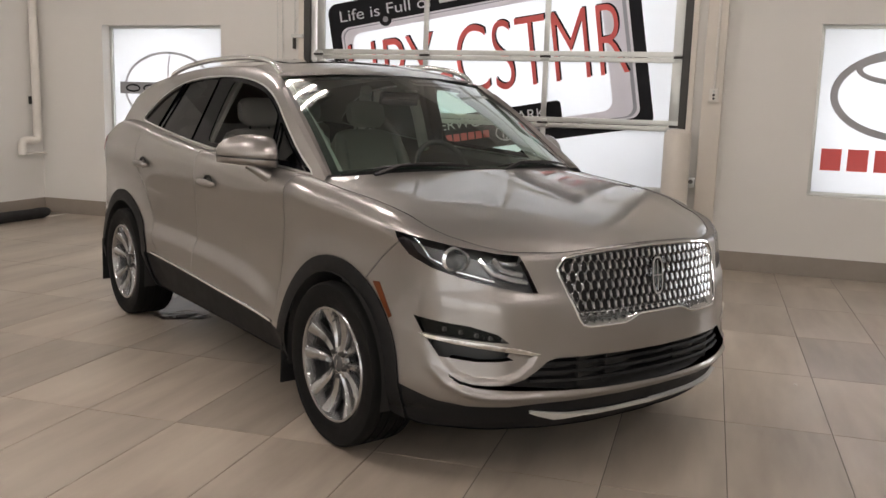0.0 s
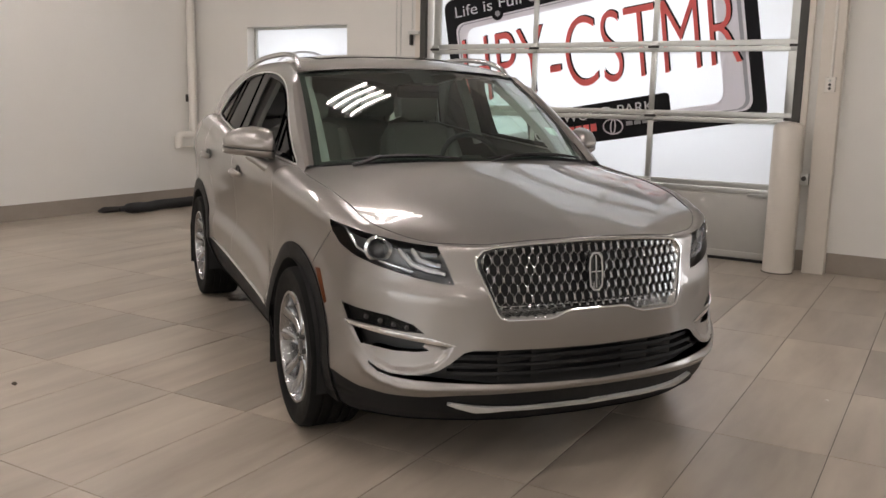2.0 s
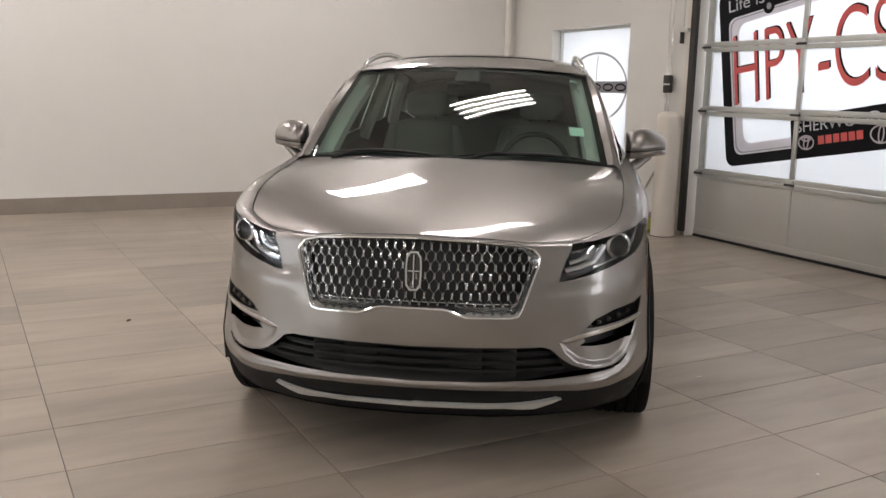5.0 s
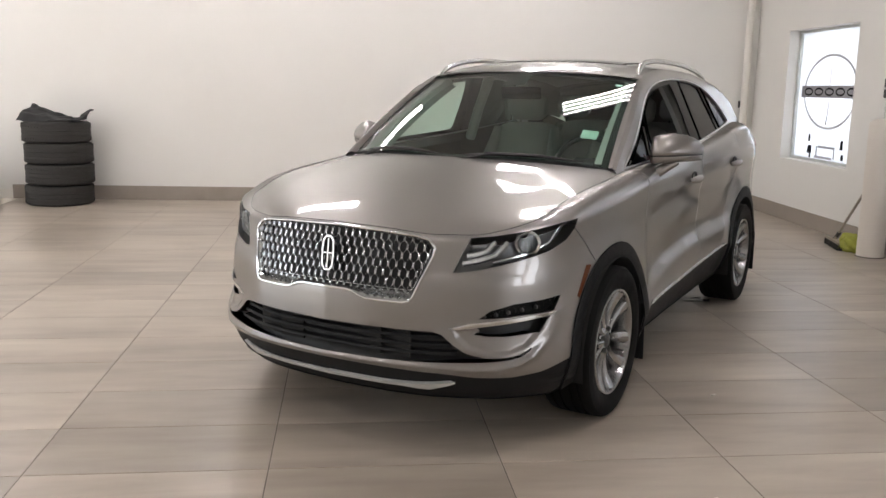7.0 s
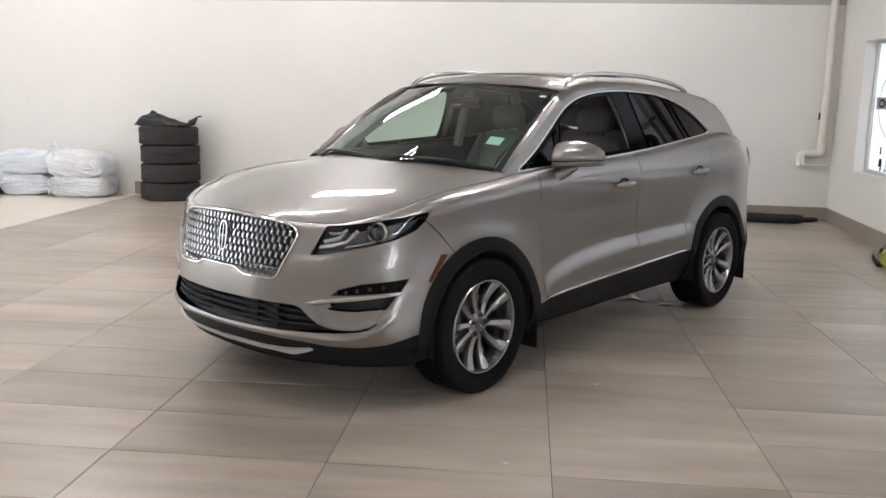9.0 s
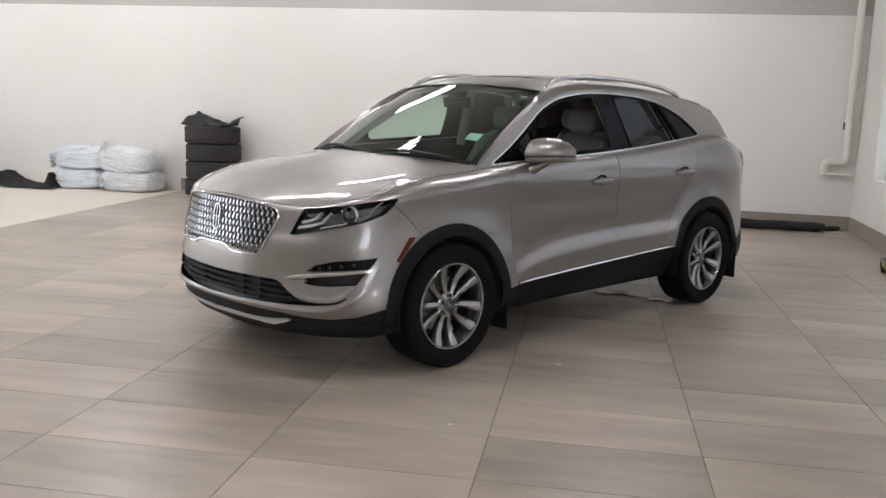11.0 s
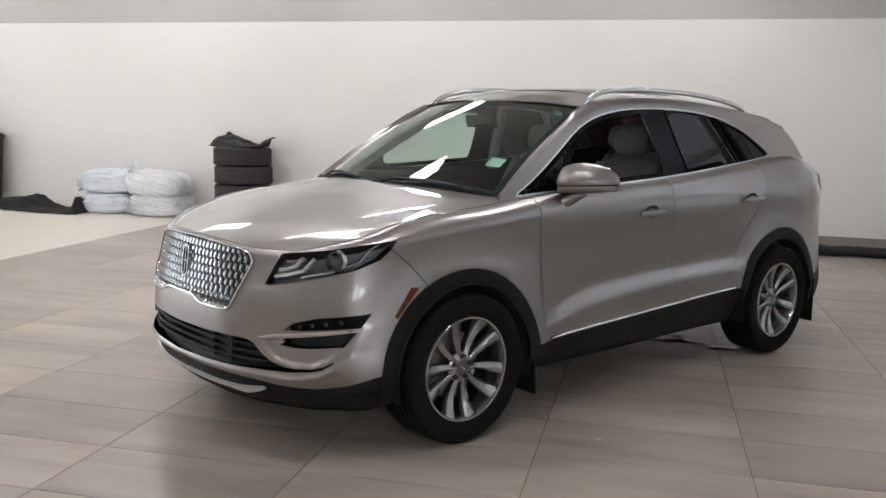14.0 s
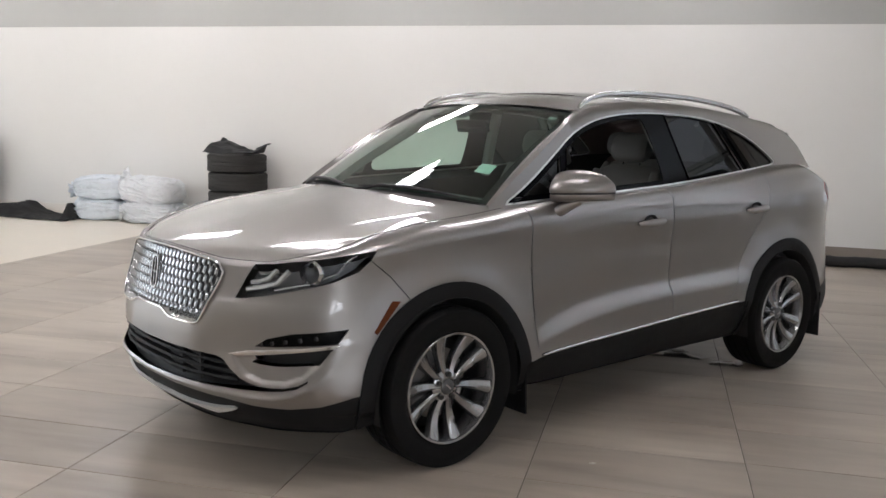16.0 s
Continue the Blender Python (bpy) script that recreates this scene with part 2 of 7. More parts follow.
def lettering(text, size, m, mat, parent, name="lettering", squeeze=1.0, slant=0.0, weight=0.0):
    """Flat letters that stand in x, z, at the pose m, as a mesh."""
    c = bpy.data.curves.new(name, "FONT")
    c.body, c.size, c.extrude, c.shear, c.offset = text, size, 0.0008, slant, weight
    tmp = bpy.data.objects.new(name, c)
    scene.collection.objects.link(tmp)
    me = bpy.data.meshes.new_from_object(tmp.evaluated_get(bpy.context.evaluated_depsgraph_get()))
    bpy.data.objects.remove(tmp)
    me.materials.clear()
    me.materials.append(mat)
    me.transform(m @ pose(0, 0, 0, 90) @ Matrix.Diagonal((squeeze, 1, 1, 1)))
    ob = new(name, me)
    ob.parent = parent
    return ob


def at_room(ob, x=0, y=0, z=0, rz=0):
    ob.matrix_basis = ROOM @ pose(x, y, z, 0, 0, rz)
    return ob


def setting(name, bm, mat, label, category, smooth=False):
    return tagged(at_room(part(name, bm, mat, None, "", smooth)), label, category, "", "structure")


# ---- walls, floor and ceiling ----
WIN1, WIN2, DOOR = (0.91, 2.47), (8.42, 9.98), (3.55, 7.30)
WZ0, WZ1, DOOR_H = 0.715, 2.18, 3.75
T = 0.30
SIDE_PANES = ((11.2, 12.3), (12.45, 13.55))

bm = bmesh.new()
for x0, x1, z0, z1 in ((-T, WIN1[0], 0, CEIL), (WIN1[0], WIN1[1], 0, WZ0), (WIN1[0], WIN1[1], WZ1, CEIL), (WIN1[1], DOOR[0], 0, CEIL),
                       (DOOR[0], DOOR[1], DOOR_H, CEIL), (DOOR[1], WIN2[0], 0, CEIL), (WIN2[0], WIN2[1], 0, WZ0), (WIN2[0], WIN2[1], WZ1, CEIL), (WIN2[1], SIDE_PANES[0][0], 0, CEIL), (SIDE_PANES[0][0], SIDE_PANES[1][1], 0, 0.8), (SIDE_PANES[0][0], SIDE_PANES[1][1], 2.6, CEIL),
                       (SIDE_PANES[0][1], SIDE_PANES[1][0], 0.8, 2.6), (SIDE_PANES[1][1], A1 + T, 0, CEIL)):
    box(bm, x0, WALL_Y, z0, x1, WALL_Y + T, z1)
bmesh.ops.remove_doubles(bm, verts=bm.verts, dist=1e-5)
wall_door = setting("wall_north", bm, M_WALL, "beige painted wall with a garage door and two sign windows", "wall")
bm = bmesh.new()
box(bm, -T, P0, 0, 0, WALL_Y, 2.66)
wall_left = setting("wall_west", bm, M_WALL, "long beige painted side wall behind the tyres", "wall")
wall_upper = setting("wall_west_upper", boxed(-T, P0, 2.66, 0.004, WALL_Y, CEIL), M_UPPER, "grey painted upper band of the side wall", "wall")
setting("wall_east", boxed(A1, P0, 0, A1 + T, WALL_Y, CEIL), M_WALL, "plain beige wall behind the camera", "wall")
for x0, x1 in SIDE_PANES:
    lamp = bpy.data.lights.new("daylight", "AREA")
    lamp.shape, lamp.size, lamp.size_y, lamp.energy, lamp.color = "RECTANGLE", x1 - x0, 1.8, 42.0, (0.90, 0.96, 1.0)
    new("daylight", lamp).matrix_world = ROOM @ pose((x0 + x1) / 2, WALL_Y + 0.25, 1.7, -90, 0, 0)
bm = bmesh.new()
FRONT = [(3.2, 6.0), (6.3, 9.1), (9.4, 12.2)]
xs = [-T] + [v for pair in FRONT for v in pair] + [A1 + T]
for x0, x1 in zip(xs[0::2], xs[1::2]):
    box(bm, x0, P0 - T, 0, x1, P0, CEIL)
for x0, x1 in FRONT:
    box(bm, x0, P0 - T, 0, x1, P0, 0.25)
    box(bm, x0, P0 - T, 2.85, x1, P0, CEIL)
    lamp = bpy.data.lights.new("daylight", "AREA")
    lamp.shape, lamp.size, lamp.size_y, lamp.energy, lamp.color = "RECTANGLE", x1 - x0, 2.6, 52.0, (0.86, 0.95, 1.0)
    new("daylight", lamp).matrix_world = ROOM @ pose((x0 + x1) / 2, P0 - 0.25, 1.55, 90, 0, 0)
bmesh.ops.remove_doubles(bm, verts=bm.verts, dist=1e-5)
setting("wall_south", bm, M_WALL, "beige end wall of the showroom with three glazed openings", "wall")
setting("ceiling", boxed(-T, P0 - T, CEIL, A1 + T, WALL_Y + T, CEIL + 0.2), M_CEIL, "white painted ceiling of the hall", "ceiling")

# the tiles lie turned a little against the walls, and so does the edge towards the pale floor
TILE_TURN = radians(2.8)


def border_y(x):
    return -9.20 + math.tan(TILE_TURN) * x


BORDER = border_y(0.0)


def slab(top, left, right, near, far):
    """A floor slab between two edges, each given at the left and right end."""
    bm = bmesh.new()
    for z in (top, -0.2):
        vs = [bm.verts.new((x, y, z)) for x, y in ((left, near[0]), (right, near[1]), (right, far[1]), (left, far[0]))]
        bm.faces.new(vs if z == top else vs[::-1])
    bm.verts.ensure_lookup_table()
    for k in range(4):
        n = (k + 1) % 4
        bm.faces.new((bm.verts[k + 4], bm.verts[n + 4], bm.verts[n], bm.verts[k]))
    return bm


EDGE = (border_y(-T), border_y(A1 + T))
floor = setting("floor", slab(-0.0025, -T, A1 + T, EDGE, (WALL_Y + T, WALL_Y + T)), M_GROUT, "floor of streaked beige-grey porcelain tiles with dark grout", "floor")
floor_light = setting("floor_showroom", slab(0.0, -T, A1 + T, (P0 - T, P0 - T), EDGE), M_LIGHT_FLOOR, "pale cream showroom floor beyond the tiles", "floor")

base = setting("baseboard", boxed(0, BORDER - 0.06, 0.0, 0.012, WALL_Y, 0.175, 0.002), M_BASE, "brown tile baseboard along the side wall", "baseboard")
bm = bmesh.new()
box(bm, 0.012, WALL_Y - 0.012, 0, DOOR[0], WALL_Y, 0.175, 0.002)
setting("baseboard_door_wall", bm, M_BASE, "brown tile baseboard beside the garage door", "baseboard")
setting("baseboard_right", boxed(DOOR[1], WALL_Y - 0.012, 0, A1, WALL_Y, 0.175, 0.002), M_BASE, "brown tile baseboard under the sign window", "baseboard")
setting("baseboard_white", boxed(0, P0, 0.0, 0.012, BORDER - 0.06, 0.12, 0.002), M_WHITE, "white baseboard of the showroom part", "baseboard")


# ---- sign windows ----
def sign_window(name, x0, x1, label):
    w = tagged(at_room(new(name)), label, "window", "lit sign windows", "structure")
    y = WALL_Y
    for a, b, c, d in ((x0, x0 + 0.035, WZ0, WZ1), (x1 - 0.035, x1, WZ0, WZ1), (x0 + 0.035, x1 - 0.035, WZ0, WZ0 + 0.03), (x0 + 0.035, x1 - 0.035, WZ1 - 0.03, WZ1)):
        part("window_frame", boxed(a, y + 0.12, c, b, y + 0.20, d, 0.003), M_ALU, w)
    part("pane", boxed(x0 + 0.035, y + 0.152, WZ0 + 0.03, x1 - 0.035, y + 0.157, WZ1 - 0.03), M_FILM, w, "white translucent film on glass", False)
    lamp = bpy.data.lights.new("daylight", "AREA")
    lamp.shape, lamp.size, lamp.size_y, lamp.energy, lamp.color = "RECTANGLE", x1 - x0, WZ1 - WZ0, FILM_WATTS * 0.5, (0.90, 0.96, 1.0)
    lo = new("daylight", lamp)
    lo.matrix_world = ROOM @ pose((x0 + x1) / 2, y + 0.6, (WZ0 + WZ1) / 2, -90, 0, 0)
    return w


win1 = sign_window("window_1", *WIN1, "recessed window with white film and a grey oval emblem")
win2 = sign_window("window_2", *WIN2, "recessed window with white film, silver oval emblem and red bar")
FACE = WALL_Y + 0.150
c1, z1c = 1.68, 1.49
part("emblem_ring", ring_plate(bmesh.new(), 0.60, 0.41, 0.026, -0.002, pose(c1, FACE, z1c)), M_FILM_SILVER, win1, "grey oval ring emblem")
for sg in (1, -1):
    part("emblem_blade", plate(bmesh.new(), [(-0.018, 0.08 * sg), (0.018, 0.08 * sg), (0.006, 0.24 * sg), (0.035 * sg, 0.36 * sg), (0.012 * sg, 0.36 * sg), (-0.010, 0.24 * sg)], -0.002, pose(c1, FACE, z1c)), M_FILM_PALE, win1)
part("name_bar", plate(bmesh.new(), [(-0.66, -0.065), (0.66, -0.065), (0.66, 0.068), (-0.66, 0.068)], -0.003, pose(c1, FACE, z1c)), M_FILM_GREY, win1)
for k in range(5):
    part("name_mark", ring_plate(bmesh.new(), 0.10, 0.045, 0.018, -0.002, pose(c1 - 0.48 + 0.24 * k, FACE - 0.0035, z1c), 4 * 6), M_FILM_BLACK, win1)
for x, z, w, h in ((1.31, 0.975, 0.022, 0.04), (1.33, 0.845, 0.055, 0.045), (1.35, 0.775, 0.02, 0.022), (2.05, 0.93, 0.03, 0.05), (2.08, 0.80, 0.03, 0.03)):
    part("decal", plate(bmesh.new(), [(-w, -h), (w, -h), (w * 0.8, h), (-w * 0.6, h)], -0.003, pose(x, FACE, z)), M_FILM_BLACK, win1, "small dark decal")
for x, z, w, h in ((1.72, 0.885, 0.19, 0.012), (1.66, 0.770, 0.20, 0.012), (1.50, 0.83, 0.010, 0.06), (1.90, 0.83, 0.010, 0.06)):
    part("decal", plate(bmesh.new(), [(-w, -h), (w, -h), (w, h), (-w, h)], -0.003, pose(x, FACE, z)), M_FILM_GREY, win1)
c2, z2c = 9.20, 1.60
for rx, rz, dz, w in ((0.66, 0.40, 0, 0.062), (0.20, 0.37, 0.0, 0.05), (0.47, 0.14, 0.21, 0.05)):
    part("emblem_ring", ring_plate(bmesh.new(), rx, rz, w, -0.003, pose(c2, FACE - 0.002 * rx, z2c + dz)), M_FILM_SILVER, win2, "silver oval emblem ring")
for k in range(6):
    part("name_mark", plate(bmesh.new(), [(0, 0), (0.165, 0), (0.165, 0.19), (0, 0.19)], -0.003, pose(8.515 + 0.215 * k, FACE, 0.937)), M_FILM_RED, win2, "plain red mark")

# ---- sectional garage door ----
DY = WALL_Y + 0.10
door = tagged(at_room(new("door_1")), "closed sectional garage door of aluminium frames with printed white panels", "garage door", "", "structure")
SEC = 0.62
RAILS = [0.65 + SEC * k for k in range(6)]
MULL = [4.78, 6.01]
for k, z0 in enumerate(RAILS[:-1]):
    z1 = RAILS[k + 1]
    part("lower_rail", boxed(DOOR[0] + 0.02, DY, z0 + 0.002, DOOR[1] - 0.02, DY + 0.045, z0 + 0.052, 0.004), M_ALU, door)
    part("upper_rail", boxed(DOOR[0] + 0.02, DY + 0.002, z1 - 0.047, DOOR[1] - 0.02, DY + 0.047, z1 - 0.002, 0.004), M_ALU, door)
    for x, w in ((DOOR[0] + 0.065, 0.045), *((m, 0.026) for m in MULL), (DOOR[1] - 0.065, 0.045)):
        part("stile", boxed(x - w, DY + 0.004, z0 + 0.052, x + w, DY + 0.045, z1 - 0.047, 0.003), M_ALU, door)
    for a, b in zip((DOOR[0] + 0.11, MULL[0] + 0.026, MULL[1] + 0.026), (MULL[0] - 0.026, MULL[1] - 0.026, DOOR[1] - 0.11)):
        part("panel", boxed(a, DY + 0.022, z0 + 0.05, b, DY + 0.026, z1 - 0.045), M_FILM, door, "white printed film panel", False)
    for x in (DOOR[0] + 0.05, *MULL, DOOR[1] - 0.05):
        h = part("hinge", boxed(x - 0.04, DY - 0.022, z0 - 0.035, x + 0.04, DY + 0.001, z0 + 0.035, 0.006), M_ALU, door)
        part("roller", tube(bmesh.new(), [(x - 0.05, DY - 0.02, z0), (x + 0.05, DY - 0.02, z0)], 0.012, 8), M_DARK, h)
part("bottom_section", boxed(DOOR[0] + 0.02, DY + 0.004, 0.03, DOOR[1] - 0.02, DY + 0.04, 0.60, 0.004), M_ALU_PANEL, door, "plain grey bottom section")
part("upper_rail", boxed(DOOR[0] + 0.02, DY - 0.004, 0.60, DOOR[1] - 0.02, DY + 0.045, 0.648, 0.006), M_ALU, door)
part("bottom_rail", boxed(DOOR[0] + 0.02, DY - 0.004, 0.028, DOOR[1] - 0.02, DY + 0.045, 0.085, 0.004), M_ALU_PANEL, door)
part("bottom_seal", boxed(DOOR[0] + 0.02, DY - 0.008, 0.0, DOOR[1] - 0.02, DY + 0.05, 0.026, 0.006), M_RUBBER, door)
for x in MULL:
    part("stiffener", boxed(x - 0.02, DY - 0.003, 0.088, x + 0.02, DY + 0.006, 0.596, 0.002), M_ALU_PANEL, door)
part("lift_handle", boxed(6.95, DY - 0.03, 0.585, 7.17, DY, 0.61, 0.005), M_ALU, door)
for x0, x1 in ((DOOR[0] - 0.055, DOOR[0] + 0.012), (DOOR[1] - 0.012, DOOR[1] + 0.055)):
    part("track", boxed(x0, WALL_Y - 0.05, 0.05, x1, WALL_Y - 0.002, DOOR_H, 0.004), M_DARK, door, "dark steel roller track")
    part("jamb_angle", boxed(x0 - 0.05 if x0 < 5 else x1 + 0.002, WALL_Y - 0.045, 0.0, x0 - 0.002 if x0 < 5 else x1 + 0.05, WALL_Y - 0.002, DOOR_H, 0.004), M_BOLLARD, door, "beige painted steel angle")
lamp = bpy.data.lights.new("daylight", "AREA")
lamp.shape, lamp.size, lamp.size_y, lamp.energy, lamp.color = "RECTANGLE", 3.7, 3.1, FILM_WATTS * 2.4, (0.90, 0.96, 1.0)
lo = new("daylight", lamp)
lo.matrix_world = ROOM @ pose((DOOR[0] + DOOR[1]) / 2, DY + 1.0, 2.2, -90, 0, 0)

# ---- printed picture on the door panels: a tilted plate with red capitals ----
PR = DY + 0.021
TILT9 = radians(9.6)


def on_plate(u, v):
    """A place of the tilted plate as x, z of the door."""
    return 3.95 + u * math.cos(TILT9) - v * math.sin(TILT9), 0.74 + u * math.sin(TILT9) + v * math.cos(TILT9)


def print_shape(name, pts, layer, mat, label=""):
    return part(name, plate(bmesh.new(), [on_plate(u, v) for u, v in pts], -0.0006, pose(0, PR - 0.0012 * layer, 0)), mat, door, label, False)


def soft_rect(u0, v0, u1, v1, r, n=6):
    out = []
    for cu, cv, a0 in ((u1 - r, v0 + r, -90), (u1 - r, v1 - r, 0), (u0 + r, v1 - r, 90), (u0 + r, v0 + r, 180)):
        out += [(cu + r * math.cos(radians(a0 + 90 * k / n)), cv + r * math.sin(radians(a0 + 90 * k / n))) for k in range(n + 1)]
    return out


def print_ring(name, outer, inner_, layer, mat, label=""):
    """A printed band between two outlines with as many points."""
    bm = bmesh.new()
    y = PR - 0.0012 * layer
    a = [bm.verts.new((on_plate(u, v)[0], y, on_plate(u, v)[1])) for u, v in outer]
    b = [bm.verts.new((on_plate(u, v)[0], y, on_plate(u, v)[1])) for u, v in inner_]
    for k in range(len(a)):
        m = (k + 1) % len(a)
        bm.faces.new((a[k], a[m], b[m], b[k]))
    return part(name, bm, mat, door, label, False)


R0, R1, R2, R3, R4 = soft_rect(0.0, 0.0, 3.16, 1.66, 0.10), soft_rect(0.115, 0.100, 3.045, 1.405, 0.09), soft_rect(0.135, 0.115, 3.02, 1.39, 0.09), soft_rect(0.15, 0.125, 2.985, 1.38, 0.09), soft_rect(0.24, 0.20, 2.80, 1.33, 0.10)
print_ring("plate_border", R0, R1, 1, M_FILM_BLACK, "black printed plate border")
print_ring("plate_line", R1, R2, 1, M_FILM_PALE)
print_ring("plate_shade", R2, R3, 1, M_FILM_GREY)
print_ring("plate_edge", R3, R4, 1, M_FILM_PALE, "pale grey printed plate edge")
print_shape("name_box", soft_rect(0.82, 0.0, 2.31, 0.365, 0.04), 5, M_FILM_BLACK)
for u, v in ((0.63, 1.415), (2.5, 1.415)):
    x, z = on_plate(u, v)
    part("bolt_hole", ring_plate(bmesh.new(), 0.068, 0.068, 0.040, -0.0006, pose(x, PR - 0.0072, z), 24), M_FILM_BLACK, door)
    part("bolt_hole_middle", ring_plate(bmesh.new(), 0.03, 0.03, 0.029, -0.0006, pose(x, PR - 0.0072, z), 16), M_FILM_GREY, door)


def printed(text, u, v, height, width, mat, layer, bold=0.0, turn=9.0):
    x, z = on_plate(u, v)
    ob = lettering(text, height / 0.70, Matrix.Identity(4), mat, door, weight=bold)
    xs = [p.co.x for p in ob.data.vertices]
    w = max(xs) - min(xs)
    ob.data.transform(pose(x, PR - 0.0012 * layer, z, 0, -turn, 0) @ Matrix.Diagonal((width / w, 1, 1, 1)) @ Matrix.Translation((-min(xs), 0, 0)))
    return ob


printed("HPY-CSTMR", 0.175, 0.575, 0.69, 2.83, M_FILM_BLACK, 5, -0.014, 8.6)
big = printed("HPY-CSTMR", 0.160, 0.565, 0.69, 2.83, M_FILM_RED, 7, -0.014, 8.6)
big["label"] = "large red capitals"
printed("Life is Full of", 0.13, 1.468, 0.112, 1.02, M_FILM, 3)
print_shape("slogan_bar", [(1.22, 1.47), (1.75, 1.47), (1.75, 1.57), (1.22, 1.57)], 3, M_FILM)
printed("SHERWOOD PARK", 0.885, 0.232, 0.098, 1.27, M_FILM, 7)
for u, v, rx, rz in ((0.985, 0.135, 0.088, 0.066), (0.985, 0.135, 0.03, 0.062), (0.985, 0.165, 0.055, 0.022), (1.735, 0.125, 0.105, 0.078), (1.735, 0.125, 0.03, 0.074)):
    x, z = on_plate(u, v)
    part("logo_ring", ring_plate(bmesh.new(), rx, rz, 0.014, -0.0006, pose(x, PR - 0.0085, z), 28), M_FILM_PALE, door)
for k in range(6):
    print_shape("logo_mark", [(1.115 + 0.078 * k, 0.105), (1.178 + 0.078 * k, 0.105), (1.178 + 0.078 * k, 0.178), (1.115 + 0.078 * k, 0.178)], 7, M_FILM_RED)
for k in range(5):
    print_shape("logo_mark", [(1.87 + 0.08 * k, 0.115), (1.935 + 0.08 * k, 0.115), (1.935 + 0.08 * k, 0.155), (1.87 + 0.08 * k, 0.155)], 7, M_FILM_GREY)


# ================= the car: front towards -y, right-hand half built and mirrored =================
import functools
from mathutils.geometry import delaunay_2d_cdt


def paint_material():
    """Metallic base under a clear coat, with the faint orange peel of sprayed paint."""
    m, nt, b = nodes_of("champagne_metallic_paint")
    geo, n1, n2 = (nt.nodes.new(k) for k in ("ShaderNodeNewGeometry", "ShaderNodeTexNoise", "ShaderNodeTexNoise"))
    n1.inputs["Scale"].default_value, n2.inputs["Scale"].default_value = 2.5, 90
    nt.links.new(geo.outputs["Position"], n1.inputs["Vector"])
    nt.links.new(geo.outputs["Position"], n2.inputs["Vector"])
    mix = nt.nodes.new("ShaderNodeMix")
    mix.data_type = "RGBA"
    mix.inputs[6].default_value, mix.inputs[7].default_value = (0.274, 0.255, 0.245, 1), (0.294, 0.273, 0.262, 1)
    nt.links.new(n1.outputs[0], mix.inputs[0])
    nt.links.new(mix.outputs[2], b.inputs["Base Color"])
    r = nt.nodes.new("ShaderNodeMapRange")
    r.inputs[3].default_value, r.inputs[4].default_value = 0.36, 0.40
    nt.links.new(n1.outputs[0], r.inputs[0])
    nt.links.new(r.outputs[0], b.inputs["Roughness"])
    bp = nt.nodes.new("ShaderNodeBump")
    bp.inputs["Strength"].default_value, bp.inputs["Distance"].default_value = 0.015, 0.001
    nt.links.new(n2.outputs[0], bp.inputs["Height"])
    nt.links.new(bp.outputs[0], b.inputs["Coat Normal"])
    b.inputs["Metallic"].default_value = 0.92
    b.inputs["Coat Weight"].default_value, b.inputs["Coat Roughness"].default_value = 1.0, 0.02
    return m


M_PAINT = paint_material()
M_CHROME = plain("chrome", (0.74, 0.75, 0.76), 0.07, 1.0, vary=0.02)
M_BARS = plain("grille_chrome", (0.56, 0.57, 0.58), 0.15, 1.0, vary=0.02)
M_SATIN = plain("satin_chrome", (0.70, 0.70, 0.69), 0.22, 1.0, vary=0.03)
M_SILVER = plain("silver_paint", (0.66, 0.66, 0.65), 0.38, 0.45, vary=0.03)
M_FRAME = plain("grille_frame_chrome", (0.60, 0.61, 0.61), 0.2, 1.0, vary=0.02)
M_STRIP = plain("brushed_strip", (0.62, 0.62, 0.61), 0.3, 0.95, vary=0.03)
M_CLAD = plain("black_cladding", (0.011, 0.011, 0.0115), 0.55, vary=0.12, scale=20, bump=0.15, bump_scale=500, spec=0.18)
M_BLACK = plain("black_plastic", (0.006, 0.006, 0.0065), 0.4, vary=0.1)
M_SEALBLACK = plain("satin_black_trim", (0.008, 0.008, 0.009), 0.36, vary=0.1, spec=0.3)
M_PILLAR = plain("gloss_black_pillar", (0.003, 0.003, 0.004), 0.10, vary=0.05, spec=0.05)
M_GLOSS = plain("gloss_black", (0.01, 0.01, 0.011), 0.06, vary=0.05, coat=0.5)
M_TYRE = plain("tyre_rubber", (0.008, 0.0078, 0.0076), 0.7, vary=0.2, scale=18, bump=0.2, bump_scale=240, spec=0.12)
M_ALLOY = plain("alloy_wheel", (0.37, 0.37, 0.375), 0.21, 0.95, vary=0.05, scale=30)
M_ALLOY_DARK = plain("alloy_pocket", (0.12, 0.12, 0.122), 0.4, 0.7, vary=0.1)
M_DISC = plain("brake_disc_steel", (0.35, 0.33, 0.31), 0.35, 1.0, vary=0.15, scale=40)
M_WIND = glass_material("windscreen_glass", (0.56, 0.79, 0.67), 1.7)
M_TINT = glass_material("privacy_glass", (0.03, 0.032, 0.035), 0.6)
M_LENS = glass_material("lamp_lens", (0.95, 0.96, 0.97), 0.6)
M_AMBER = plain("amber_lens", (0.11, 0.028, 0.007), 0.38, vary=0.1, spec=0.15)
M_RED = plain("red_lens", (0.22, 0.006, 0.006), 0.2, vary=0.1, coat=0.0)
M_SEAT = plain("pale_leather", (0.255, 0.25, 0.232), 0.5, vary=0.05, scale=14, bump=0.15, bump_scale=180)
M_TRIM = plain("pale_trim", (0.46, 0.46, 0.43), 0.7, vary=0.04)
